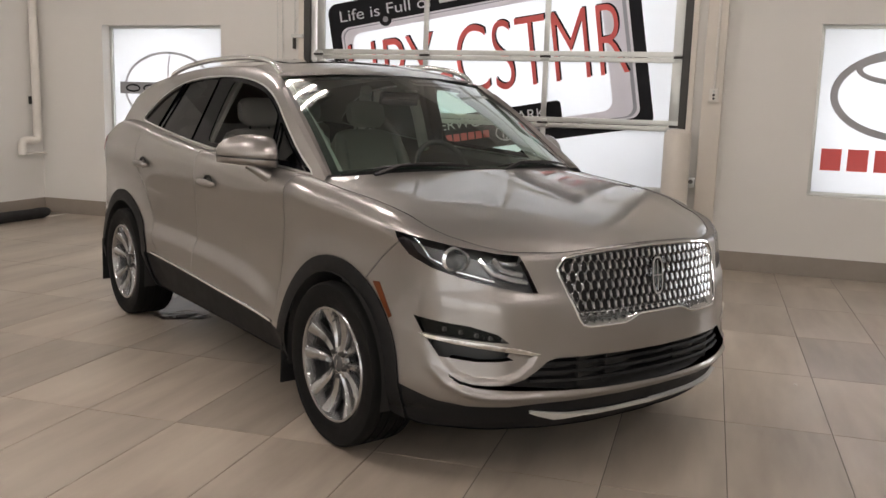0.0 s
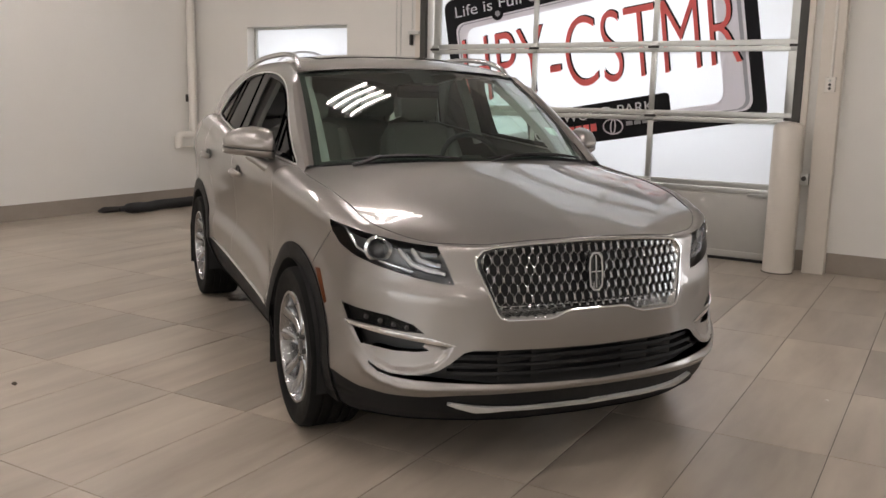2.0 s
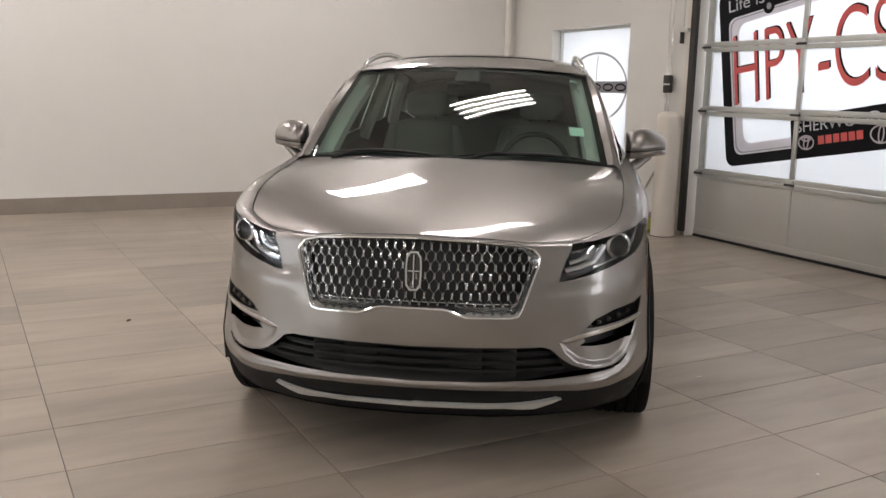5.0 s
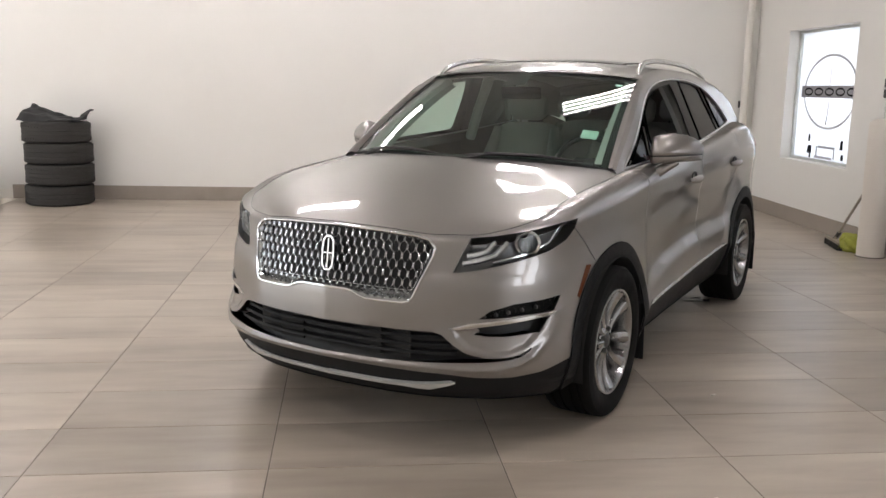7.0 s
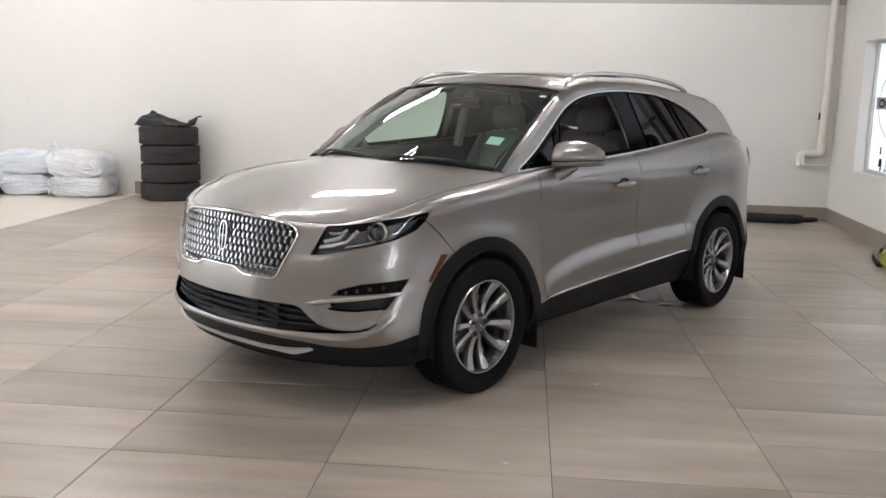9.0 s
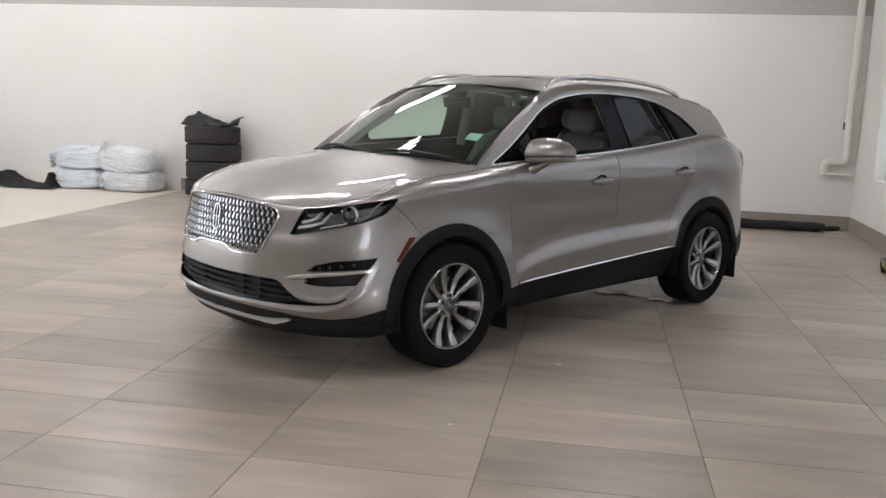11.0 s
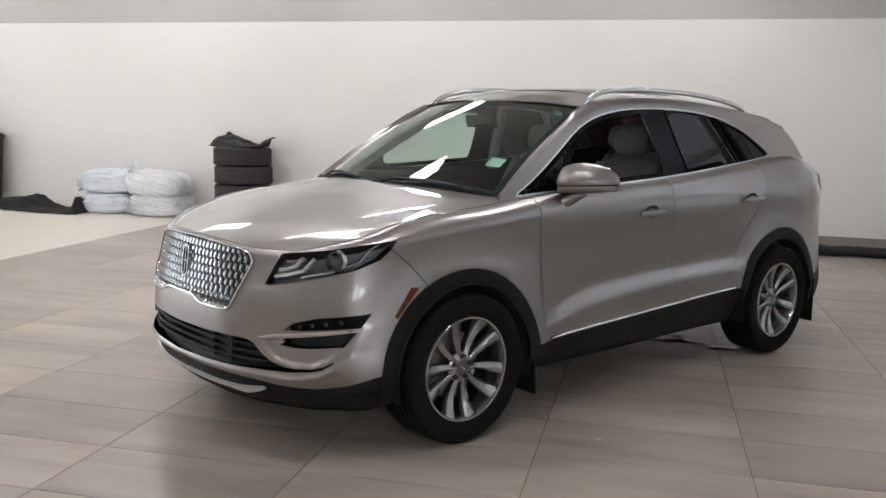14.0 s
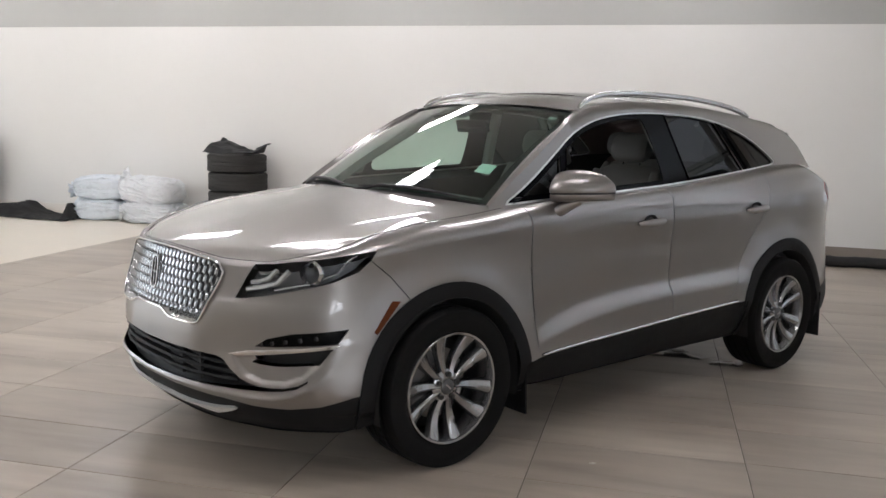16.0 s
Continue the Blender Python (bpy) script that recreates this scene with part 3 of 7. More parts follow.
M_DASH = plain("dark_trim", (0.03, 0.03, 0.031), 0.6, vary=0.15, bump=0.15, bump_scale=300)
M_CARPET = plain("dark_carpet", (0.012, 0.0115, 0.011), 0.95, vary=0.2, bump=0.4)
M_STICKER = plain("sticker_paper", (0.62, 0.80, 0.72), 0.5, vary=0.04)
M_FOGLENS = glass_material("smoked_lens", (0.5, 0.5, 0.5), 0.25)
M_HOUSING = plain("lamp_housing", (0.16, 0.163, 0.168), 0.36, 0.6, vary=0.1)
M_WHITE_LED = plain("lamp_reflector", (0.80, 0.82, 0.84), 0.12, 0.9, vary=0.03)


def pchip(xs, ys):
    """A smooth curve through the points that does not overshoot."""
    n = len(xs)
    h = [xs[i + 1] - xs[i] for i in range(n - 1)]
    d = [(ys[i + 1] - ys[i]) / h[i] for i in range(n - 1)]
    m = [d[0]] + [0.0] * (n - 2) + [d[-1]]
    for i in range(1, n - 1):
        if d[i - 1] * d[i] > 0:
            w1, w2 = 2 * h[i] + h[i - 1], h[i] + 2 * h[i - 1]
            m[i] = (w1 + w2) / (w1 / d[i - 1] + w2 / d[i])

    def f(x):
        if x <= xs[0]:
            return ys[0]
        if x >= xs[-1]:
            return ys[-1]
        i = 0
        while x > xs[i + 1]:
            i += 1
        t = (x - xs[i]) / h[i]
        return ys[i] * (1 + 2 * t) * (1 - t) ** 2 + h[i] * m[i] * t * (1 - t) ** 2 + ys[i + 1] * t * t * (3 - 2 * t) + h[i] * m[i + 1] * t * t * (t - 1)
    return f


def smooth01(t):
    t = max(0.0, min(1.0, t))
    return t * t * (3 - 2 * t)


# plan outline of the widest line of the body, from the nose round the side to the tail
PLAN = [(0, -0.945), (0.22, -0.932), (0.42, -0.888), (0.56, -0.825), (0.678, -0.757), (0.777, -0.658), (0.854, -0.542), (0.898, -0.38), (0.922, -0.15), (0.932, 0.1),
        (0.927, 0.45), (0.918, 1.0), (0.917, 1.6), (0.924, 2.2), (0.934, 2.6), (0.930, 2.9), (0.905, 3.18), (0.835, 3.40), (0.68, 3.54), (0.4, 3.60), (0, 3.62)]
_k = [0.0]
for _a, _b in zip(PLAN, PLAN[1:]):
    _k.append(_k[-1] + math.dist(_a, _b))
_fx, _fy = pchip(_k, [p[0] for p in PLAN]), pchip(_k, [p[1] for p in PLAN])
NS = 1200
SS = np.linspace(0, _k[-1], NS)
BX, BY = np.array([_fx(s) for s in SS]), np.array([_fy(s) for s in SS])
for _ in range(60):
    BX[1:-1] = (BX[:-2] + 2 * BX[1:-1] + BX[2:]) / 4
    BY[1:-1] = (BY[:-2] + 2 * BY[1:-1] + BY[2:]) / 4
TXs, TYs = np.gradient(BX, SS), np.gradient(BY, SS)
TXs[0], TYs[0], TXs[-1], TYs[-1] = 1, 0, -1, 0
LEN = np.hypot(TXs, TYs)
NXs, NYs = TYs / LEN, -TXs / LEN
for _ in range(40):
    NXs[1:-1] = (NXs[:-2] + 2 * NXs[1:-1] + NXs[2:]) / 4
    NYs[1:-1] = (NYs[:-2] + 2 * NYs[1:-1] + NYs[2:]) / 4
SMAX = float(_k[-1])
I_SIDE = int(np.argmax(BX))


def s_y(y):
    """Where along the plan outline the side stands at y."""
    return float(np.interp(y, BY, SS))


def s_x(x):
    return float(np.interp(x, BX[:I_SIDE], SS[:I_SIDE]))


def g_side(y, z):
    """Half width of the glasshouse."""
    x = 0.836 - 0.42 * (z - 1.13)
    x -= 0.030 * (max(0.0, y - 1.6) / 1.13) ** 2 + 0.16 * max(0.0, 0.95 - y) ** 2
    return x


f_front = pchip([0.18, 0.23, 0.27, 0.32, 0.37, 0.42, 0.50, 0.56, 0.64, 0.72, 0.80, 0.86, 0.92], [0.15, 0.10, 0.06, 0.03, 0.006, 0, 0.001, 0.003, 0.011, 0.034, 0.057, 0.078, 0.10])
f_side = pchip([0.20, 0.30, 0.40, 0.50, 0.60, 0.72, 0.84, 0.94, 1.02, 1.08, 1.14, 1.3], [0.05, 0.014, 0.0, 0.010, 0.020, 0.030, 0.032, 0.026, 0.020, 0.026, 0.05, 0.12])
f_rear = pchip([0.20, 0.40, 0.60, 0.80, 0.95, 1.1, 1.3], [0.06, 0.0, 0.0, 0.03, 0.06, 0.10, 0.18])
f_crease = pchip([0.45, 0.67, 0.89, 1.4, 2.0, 2.4], [0.485, 0.532, 0.578, 0.614, 0.626, 0.632])
_kt = [(s_x(0.0), 0.914, 0.10, 0.035), (s_x(0.25), 0.907, 0.10, 0.035), (s_x(0.47), 0.892, 0.10, 0.03), (s_x(0.60), 0.892, 0.105, 0.03), (s_x(0.72), 0.907, 0.108, 0.035), (s_x(0.80), 0.93, 0.112, 0.04),
       (s_y(-0.46), 0.965, 0.125, 0.06), (s_y(-0.33), 1.0, 0.132, 0.075), (s_y(-0.1), 1.035, 0.135, 0.08), (s_y(0.2), 1.062, 0.132, 0.08), (s_y(0.40), 1.085, 0.125, 0.085)]
for y_, z_ in ((0.6, 1.102), (1.12, 1.126), (1.62, 1.15), (2.28, 1.205), (2.7, 1.245), (3.0, 1.255)):
    _kt.append((s_y(y_), z_, float(np.interp(s_y(y_), SS, BX)) - g_side(y_, z_) - 0.002, 0.09))
_kt += [(s_y(3.3), 1.20, 0.21, 0.12), (SMAX - 0.3, 1.13, 0.20, 0.1), (SMAX, 1.12, 0.20, 0.1)]
z_top = pchip([k[0] for k in _kt], [k[1] for k in _kt])
t_top = pchip([k[0] for k in _kt], [k[2] for k in _kt])
d_top = pchip([k[0] for k in _kt], [k[3] for k in _kt])


f_corner = pchip([0.18, 0.23, 0.27, 0.32, 0.37, 0.42, 0.50, 0.56, 0.62, 0.68, 0.715, 0.745, 0.80, 0.86, 0.92], [0.15, 0.10, 0.06, 0.03, 0.006, 0, 0.008, 0.015, 0.018, 0.020, 0.026, 0.044, 0.064, 0.08, 0.10])


def away(line, p):
    """How far a point lies from a line of points."""
    best = 9.0
    for a, b in zip(line, line[1:]):
        dx, dz = b[0] - a[0], b[1] - a[1]
        k = max(0.0, min(1.0, ((p[0] - a[0]) * dx + (p[1] - a[1]) * dz) / (dx * dx + dz * dz + 1e-12)))
        best = min(best, math.hypot(p[0] - a[0] - k * dx, p[1] - a[1] - k * dz))
    return best


def within(poly, p):
    hit = False
    for i, (x0, z0) in enumerate(poly):
        x1, z1 = poly[(i + 1) % len(poly)]
        if (z0 > p[1]) != (z1 > p[1]) and p[0] < (x1 - x0) * (p[1] - z0) / (z1 - z0) + x0:
            hit = not hit
    return hit


# the bumper's rounded lower lip, which sweeps up round the fog light, and the pocket inside it
LIP = [(0, 0.378), (0.3, 0.378), (0.5, 0.374), (0.62, 0.368), (0.70, 0.370), (0.76, 0.386), (0.80, 0.416), (0.832, 0.47), (0.848, 0.53), (0.858, 0.585)]
POCKET = [(0.846, 0.572), (0.70, 0.562), (0.60, 0.548), (0.535, 0.530), (0.555, 0.490), (0.60, 0.450), (0.66, 0.428), (0.74, 0.424), (0.79, 0.452), (0.828, 0.515)]


def bumper_relief(x, z):
    """How far the bumper stands out (or, below zero, in)."""
    d = away(LIP, (x, z))
    out = (0.012 - 0.010 * smooth01((z - 0.40) / 0.1)) * math.exp(-(d / 0.0145) ** 2)
    if x > 0.5 and 0.40 < z < 0.59 and within(POCKET, (x, z)):
        out -= 0.011 * smooth01(away(POCKET + POCKET[:1], (x, z)) / 0.022)
    return out


def base_inset(s, z):
    nx, ny, y = float(np.interp(s, SS, NXs)), float(np.interp(s, SS, NYs)), float(np.interp(s, SS, BY))
    wf, ws, wr = max(0.0, -ny) ** 1.5, abs(nx) ** 1.5, max(0.0, ny) ** 1.5
    side = f_side(z)
    w = smooth01((y - 0.42) / 0.3) * smooth01((2.45 - y) / 0.35)
    if w > 0:
        c = f_crease(y)
        d = z - c
        bowl = 0.036 + 0.010 * math.exp(-((d - 0.07) / 0.09) ** 2) - 0.016 * smooth01((z - 0.84) / 0.16) + 0.012 * smooth01((z - 1.04) / 0.08)
        if d < 0.04:
            under = 0.008 + 0.006 * smooth01((z - 0.36) / max(0.08, c - 0.40))
            q = smooth01((d + 0.055) / 0.095)
            bowl = under * (1 - q) + bowl * q
        side = side * (1 - w) + bowl * w
    # flare over the wheels
    for yc in (0.0, 2.69):
        r = math.hypot(y - yc, z - 0.345)
        side -= 0.014 * math.exp(-((r - 0.44) / 0.10) ** 2) * (1 if z > 0.3 else 0.6)
    x = float(np.interp(s, SS, BX))
    w = smooth01((x - 0.36) / 0.16)
    front = f_front(z) * (1 - w) + f_corner(z) * w
    if 0.45 < y < 2.35:
        side += 0.34 * max(0.0, 0.388 + 0.0439 * (y - 0.54) - z)
    i = (wf * front + ws * side + wr * f_rear(z)) / (wf + ws + wr)
    if y < -0.3 and 0.32 < z < 0.64:
        i -= bumper_relief(x - nx * i, z)
    return i


def shell(s, z):
    zt = z_top(s)
    zs = zt - d_top(s)
    if z <= zs:
        i = base_inset(s, z)
    else:
        i0 = base_inset(s, zs)
        u = min(1.0, (z - zs) / (zt - zs))
        slope = (i0 - base_inset(s, zs - 0.01)) / 0.01 * (zt - zs)
        t1 = t_top(s)
        i = i0 + slope * u * (1 - u) ** 2 + (t1 - i0) * (1 - math.sqrt(max(0.0, 1 - u ** 2.2)))
    return Vector((float(np.interp(s, SS, BX) - np.interp(s, SS, NXs) * i), float(np.interp(s, SS, BY) - np.interp(s, SS, NYs) * i), z))


def front_s(x, z):
    lo_s, hi_s = 0.0, s_y(0.1)
    for _ in range(26):
        mid_s = (lo_s + hi_s) / 2
        if shell(mid_s, z).x < x:
            lo_s = mid_s
        else:
            hi_s = mid_s
    return (lo_s + hi_s) / 2


def side_s(y, z):
    lo_s, hi_s = s_y(-0.8), s_y(3.5)
    for _ in range(26):
        mid_s = (lo_s + hi_s) / 2
        if shell(mid_s, z).y < y:
            lo_s = mid_s
        else:
            hi_s = mid_s
    return (lo_s + hi_s) / 2


def front_poly(pts):
    return [(0.0 if x <= 0 else front_s(x, z), z) for x, z in pts]


def side_poly(pts):
    return [(side_s(y, z), z) for y, z in pts]


def densify(poly, step, closed=True):
    out = []
    n = len(poly)
    for i in range(n if closed else n - 1):
        a, b = poly[i], poly[(i + 1) % n]
        k = max(1, math.ceil(math.dist(a, b) / step))
        out += [(a[0] + (b[0] - a[0]) * j / k, a[1] + (b[1] - a[1]) * j / k) for j in range(k)]
    if not closed:
        out.append(poly[-1])
    return out


def rounded(poly, n=2):
    """Cuts the corners of a polygon into soft ones."""
    for _ in range(n):
        out = []
        for i, b in enumerate(poly):
            a, c = poly[i - 1], poly[(i + 1) % len(poly)]
            out += [(b[0] + (a[0] - b[0]) * 0.25, b[1] + (a[1] - b[1]) * 0.25), (b[0] + (c[0] - b[0]) * 0.25, b[1] + (c[1] - b[1]) * 0.25)]
        poly = out
    return poly


def band(line, w):
    """A thin polygon of width w along a line."""
    left, right = [], []
    for i, p in enumerate(line):
        a, b = line[max(0, i - 1)], line[min(len(line) - 1, i + 1)]
        dx, dy = b[0] - a[0], b[1] - a[1]
        l = math.hypot(dx, dy) or 1
        left.append((p[0] - dy / l * w / 2, p[1] + dx / l * w / 2))
        right.append((p[0] + dy / l * w / 2, p[1] - dx / l * w / 2))
    return left + right[::-1]


def inside(poly, px, py):
    r = np.zeros(len(px), bool)
    n = len(poly)
    for i in range(n):
        (x0, y0), (x1, y1) = poly[i], poly[(i + 1) % n]
        if y0 == y1:
            continue
        c = ((y0 > py) != (y1 > py)) & (px < (x1 - x0) * (py - y0) / (y1 - y0) + x0)
        r ^= c
    return r


def cut_regions(outline, grid, feats, step=0.018):
    """Splits a sheet in two parameters along the features' outlines. Gives points, triangles and the number of the region of each."""
    verts, edges = [Vector(p) for p in grid], []
    loops = [densify(outline, step)] + [densify(p, step) for p in feats]
    for loop in loops:
        i0 = len(verts)
        verts += [Vector(p) for p in loop]
        edges += [(i0 + k, i0 + (k + 1) % len(loop)) for k in range(len(loop))]
    vo, _, fo, *_ = delaunay_2d_cdt(verts, edges, [], 0, 1e-5, False)
    pts = np.array([tuple(v) for v in vo])
    tris = [tuple(f) for f in fo if len(f) == 3]
    cen = np.array([pts[list(f)].mean(0) for f in tris])
    region = np.where(inside(loops[0], cen[:, 0], cen[:, 1]), 0, -1)
    for k, loop in enumerate(loops[1:], 1):
        region[(region >= 0) & inside(loop, cen[:, 0], cen[:, 1])] = k
    return pts, np.array(tris), region


def sheet(P, pts):
    """Places and normals of a sheet at its parameters."""
    place, normal = [], []
    h = 0.002
    for a, b in pts:
        p = P(a, b)
        da = P(a + h, b) - P(a - h, b)
        db = P(a, b) - P(a, b - h)
        n = da.cross(db)
        if abs(p.x) < 1e-4:
            n.x = p.x = 0.0
        place.append(p)
        normal.append(n.normalized() if n.length > 0 else Vector((1, 0, 0)))
    return place, normal


def region_object(name, place, normal, tris, mat, parent, label="", depth=0.0, wall=0.0, sides=(1, -1)):
    """Meshes of one region on both halves of the car (or in one object if sides is a pair in a pair). depth: how far it lies under
    (or, below zero, over) the sheet; wall: the height of the rim that joins it to the sheet."""
    used = sorted({i for t in tris for i in t})
    index = {i: k for k, i in enumerate(used)}
    base_v = [place[i] - normal[i] * depth for i in used]
    base_n = [normal[i] for i in used]
    base_t = [tuple(index[i] for i in t) for t in tris]
    rim = []
    if wall:
        count = {}
        for t in base_t:
            for k in range(3):
                e = (t[k], t[(k + 1) % 3])
                count[e] = 1
        rim = [(a, b) for a, b in count if (b, a) not in count and not (abs(base_v[a].x) < 1e-4 and abs(base_v[b].x) < 1e-4)]
    objs = []
    for group in sides:
        vs, ns, fs = [], [], []
        for sg in (group if isinstance(group, tuple) else (group,)):
            o = len(vs)
            vs += [(v.x * sg, v.y, v.z) for v in base_v]
            ns += [(n.x * sg, n.y, n.z) for n in base_n]
            fs += [tuple(o + i for i in (t if sg > 0 else t[::-1])) for t in base_t]
            for a, b in rim:
                k = len(vs)
                for i in (a, b):
                    q = base_v[i] + base_n[i] * wall
                    vs += [(base_v[i].x * sg, base_v[i].y, base_v[i].z), (q.x * sg, q.y, q.z)]
                d = base_n[a].cross(base_v[b] - base_v[a]).normalized()
                ns += [(d.x * sg, d.y, d.z)] * 4
                quad = (k, k + 2, k + 3, k + 1)
                fs.append(quad if sg > 0 else quad[::-1])
        me = bpy.data.meshes.new(name)
        me.from_pydata(vs, [], fs)
        me.materials.append(mat)
        me.polygons.foreach_set("use_smooth", [True] * len(me.polygons))
        me.normals_split_custom_set_from_vertices(ns)
        ob = new(name, me)
        if parent is not None:
            ob.parent = parent
        if label:
            ob["label"] = label
        objs.append(ob)
    return objs


car = tagged(new("car"), "champagne beige luxury SUV with chrome mesh grille on the tiles", "car")
BOTH = ((1, -1),)

# ---- outlines of everything on the lower body ----
ARCH = ((0.0, 0.345, 0.388, 0.455), (2.69, 0.345, 0.40, 0.472))
SILL = 0.255


def arc(yc, zc, r, a0, a1, n=28):
    return [(yc - r * math.cos(a0 + (a1 - a0) * k / n), zc + r * math.sin(a0 + (a1 - a0) * k / n)) for k in range(n + 1)]


bottom = [(0.0, 0.225), (s_y(-0.5), 0.225)]
for yc, zc, r, _ in ARCH:
    a = math.asin((zc - SILL) / r)
    bottom += [(s_y(y), z) for y, z in arc(yc, zc, r, -a, math.pi + a)]
bottom += [(s_y(3.3), 0.30), (SMAX, 0.32)]
top_line = [(s, z_top(s)) for s in np.linspace(SMAX, 0, 220)]
OUTLINE = bottom + top_line

GRILLE_OUT = [(0, 0.906), (0.231, 0.899), (0.375, 0.888), (0.425, 0.875), (0.450, 0.845), (0.446, 0.815), (0.392, 0.655), (0.380, 0.638), (0.355, 0.632), (0.20, 0.634), (0.175, 0.64), (0.135, 0.656), (0.11, 0.660), (0, 0.661)]
GRILLE_IN = [(0, 0.894), (0.23, 0.887), (0.37, 0.876), (0.41, 0.865), (0.431, 0.842), (0.428, 0.815), (0.384, 0.680), (0.375, 0.673), (0.18, 0.676), (0, 0.677)]
HEAD = [(0.862, 0.948), (0.80, 0.926), (0.752, 0.913), (0.645, 0.893), (0.568, 0.885), (0.548, 0.83), (0.524, 0.753), (0.56, 0.754), (0.645, 0.772), (0.751, 0.803), (0.815, 0.832), (0.848, 0.868), (0.862, 0.91)]
FOG_LAMP = [(0.852, 0.648), (0.735, 0.630), (0.665, 0.606), (0.630, 0.574), (0.70, 0.577), (0.842, 0.590)]
FOG_CHROME = [(0.848, 0.588), (0.70, 0.570), (0.60, 0.556), (0.527, 0.534), (0.56, 0.533), (0.64, 0.545), (0.72, 0.556), (0.838, 0.576)]
FOG_HOLE = [(0.836, 0.573), (0.72, 0.553), (0.622, 0.540), (0.632, 0.524), (0.612, 0.510), (0.66, 0.503), (0.72, 0.500), (0.812, 0.510)]
LOWER = [(0, 0.522), (0.3, 0.524), (0.47, 0.520), (0.505, 0.508), (0.545, 0.472), (0.585, 0.444), (0.62, 0.430), (0.66, 0.421), (0.70, 0.418), (0.74, 0.420), (0.772, 0.431), (0.797, 0.453), (0.795, 0.441), (0.772, 0.419), (0.735, 0.408), (0.66, 0.402), (0.58, 0.399), (0.5, 0.398), (0.3, 0.396), (0, 0.392)]
BLACK_LOW = [(0, 0.364), (0.3, 0.361), (0.5, 0.350), (0.62, 0.335), (0.74, 0.332), (0.82, 0.345), (0.885, 0.380)]
CHIN = [(0, 0.297), (0.30, 0.297), (0.40, 0.300), (0.47, 0.307), (0.535, 0.316), (0.548, 0.312), (0.51, 0.297), (0.45, 0.279), (0.40, 0.280), (0.34, 0.286), (0, 0.285)]

feats, names = [], []


def feature(name, poly):
    feats.append(poly)
    names.append(name)


line_low = front_poly(BLACK_LOW)
feature("front_clad", line_low + [(side_s(-0.40, 0.395), 0.395), (side_s(-0.30, 0.39), 0.39), (s_y(-0.30), 0.15), (0.0, 0.15)])
for what, (yc, zc, r, ro) in zip(("arch_f", "arch_r"), ARCH):
    feature(what, [(side_s(y, z), z) for y, z in arc(yc, zc, ro, -0.24, math.pi + 0.24)] + [(s_y(yc + 0.2), 0.1), (s_y(yc - 0.2), 0.1)])
feature("sill", side_poly([(0.40, 0.385), (0.54, 0.400), (2.26, 0.476), (2.26, 0.2), (0.40, 0.2)]))
feature("sill_chrome", side_poly([(0.535, 0.403), (0.54, 0.415), (2.18, 0.487), (2.19, 0.475)]))
feature("rear_clad", [(s_y(3.12), 0.46), (s_y(3.35), 0.50), (SMAX, 0.52), (SMAX, 0.2), (s_y(3.0), 0.2)])
feature("door_front", side_poly([(0.455, 1.20), (0.46, 1.05), (0.485, 0.75), (0.515, 0.43), (1.575, 0.474), (1.555, 0.62), (1.54, 0.93), (1.50, 1.3)]))
feature("door_rear", side_poly([(1.506, 1.3), (1.546, 0.93), (1.561, 0.62), (1.581, 0.475), (2.10, 0.496), (2.16, 0.55), (2.24, 0.75), (2.33, 0.87), (2.42, 0.98), (2.47, 1.12), (2.46, 1.3)]))
GW = 0.005
feature("gap_a", band(side_poly([(0.455, 1.15), (0.46, 1.05), (0.485, 0.75), (0.515, 0.432)]), GW))
feature("gap_b", band(side_poly([(1.503, 1.3), (1.543, 0.93), (1.558, 0.62), (1.578, 0.476)]), GW))
feature("gap_c", band(side_poly([(2.47, 1.3), (2.475, 1.12), (2.425, 0.98), (2.335, 0.87), (2.245, 0.75), (2.165, 0.55), (2.105, 0.497)]), 0.003))
feature("gap_d", band([(front_s(0.862, 0.915), 0.915), (side_s(-0.30, 0.84), 0.84), (side_s(-0.235, 0.765), 0.765), (side_s(-0.215, 0.742), 0.742)], 0.004))
feature("marker", side_poly([(-0.262, 0.742), (-0.30, 0.745), (-0.385, 0.628), (-0.372, 0.618)]))
feature("tail", side_poly([(3.20, 1.09), (3.24, 1.14), (3.32, 1.13), (3.42, 1.06), (3.40, 1.01), (3.28, 1.03)]))
feature("grille_frame", front_poly(GRILLE_OUT))
feature("grille_hole", front_poly(GRILLE_IN))
feature("headlight", front_poly(HEAD))
feature("fog_lamp", front_poly(FOG_LAMP))
feature("fog_chrome", front_poly(FOG_CHROME))
feature("fog_hole", front_poly(FOG_HOLE))
feature("lower_hole", front_poly(LOWER))
feature("chin", front_poly(CHIN))

grid = []
out_poly = densify(OUTLINE, 0.02)
cand = []
s = 0.0
while s <= SMAX:
    zt, zs = z_top(s), z_top(s) - d_top(s)
    z = 0.235
    row = []
    while z < zs - 0.008:
        row.append(z)
        z += 0.012 if 2.0 < s < 4.2 and z < 0.68 else 0.022
    row += [zs + (zt - zs) * math.sin(math.pi / 2 * k / 12) for k in range(12)]
    cand += [(s, z) for z in row]
    s += 0.022 if s < 2.9 else 0.035
cand += [(s, z) for s in np.arange(s_x(0.46), s_y(-0.42), 0.011) for z in np.arange(0.405, 0.60, 0.009)]
for s in np.arange(0.006, s_y(-0.5), 0.016):
    zl = float(np.interp(float(np.interp(s, SS, BX)) - 0.01, [q[0] for q in LIP], [q[1] for q in LIP]))
    if zl < 0.42:
        cand += [(s, zl + dz) for dz in (-0.024, -0.017, -0.011, -0.0055, 0.0, 0.0055, 0.011, 0.017)]
cand = np.array(cand)
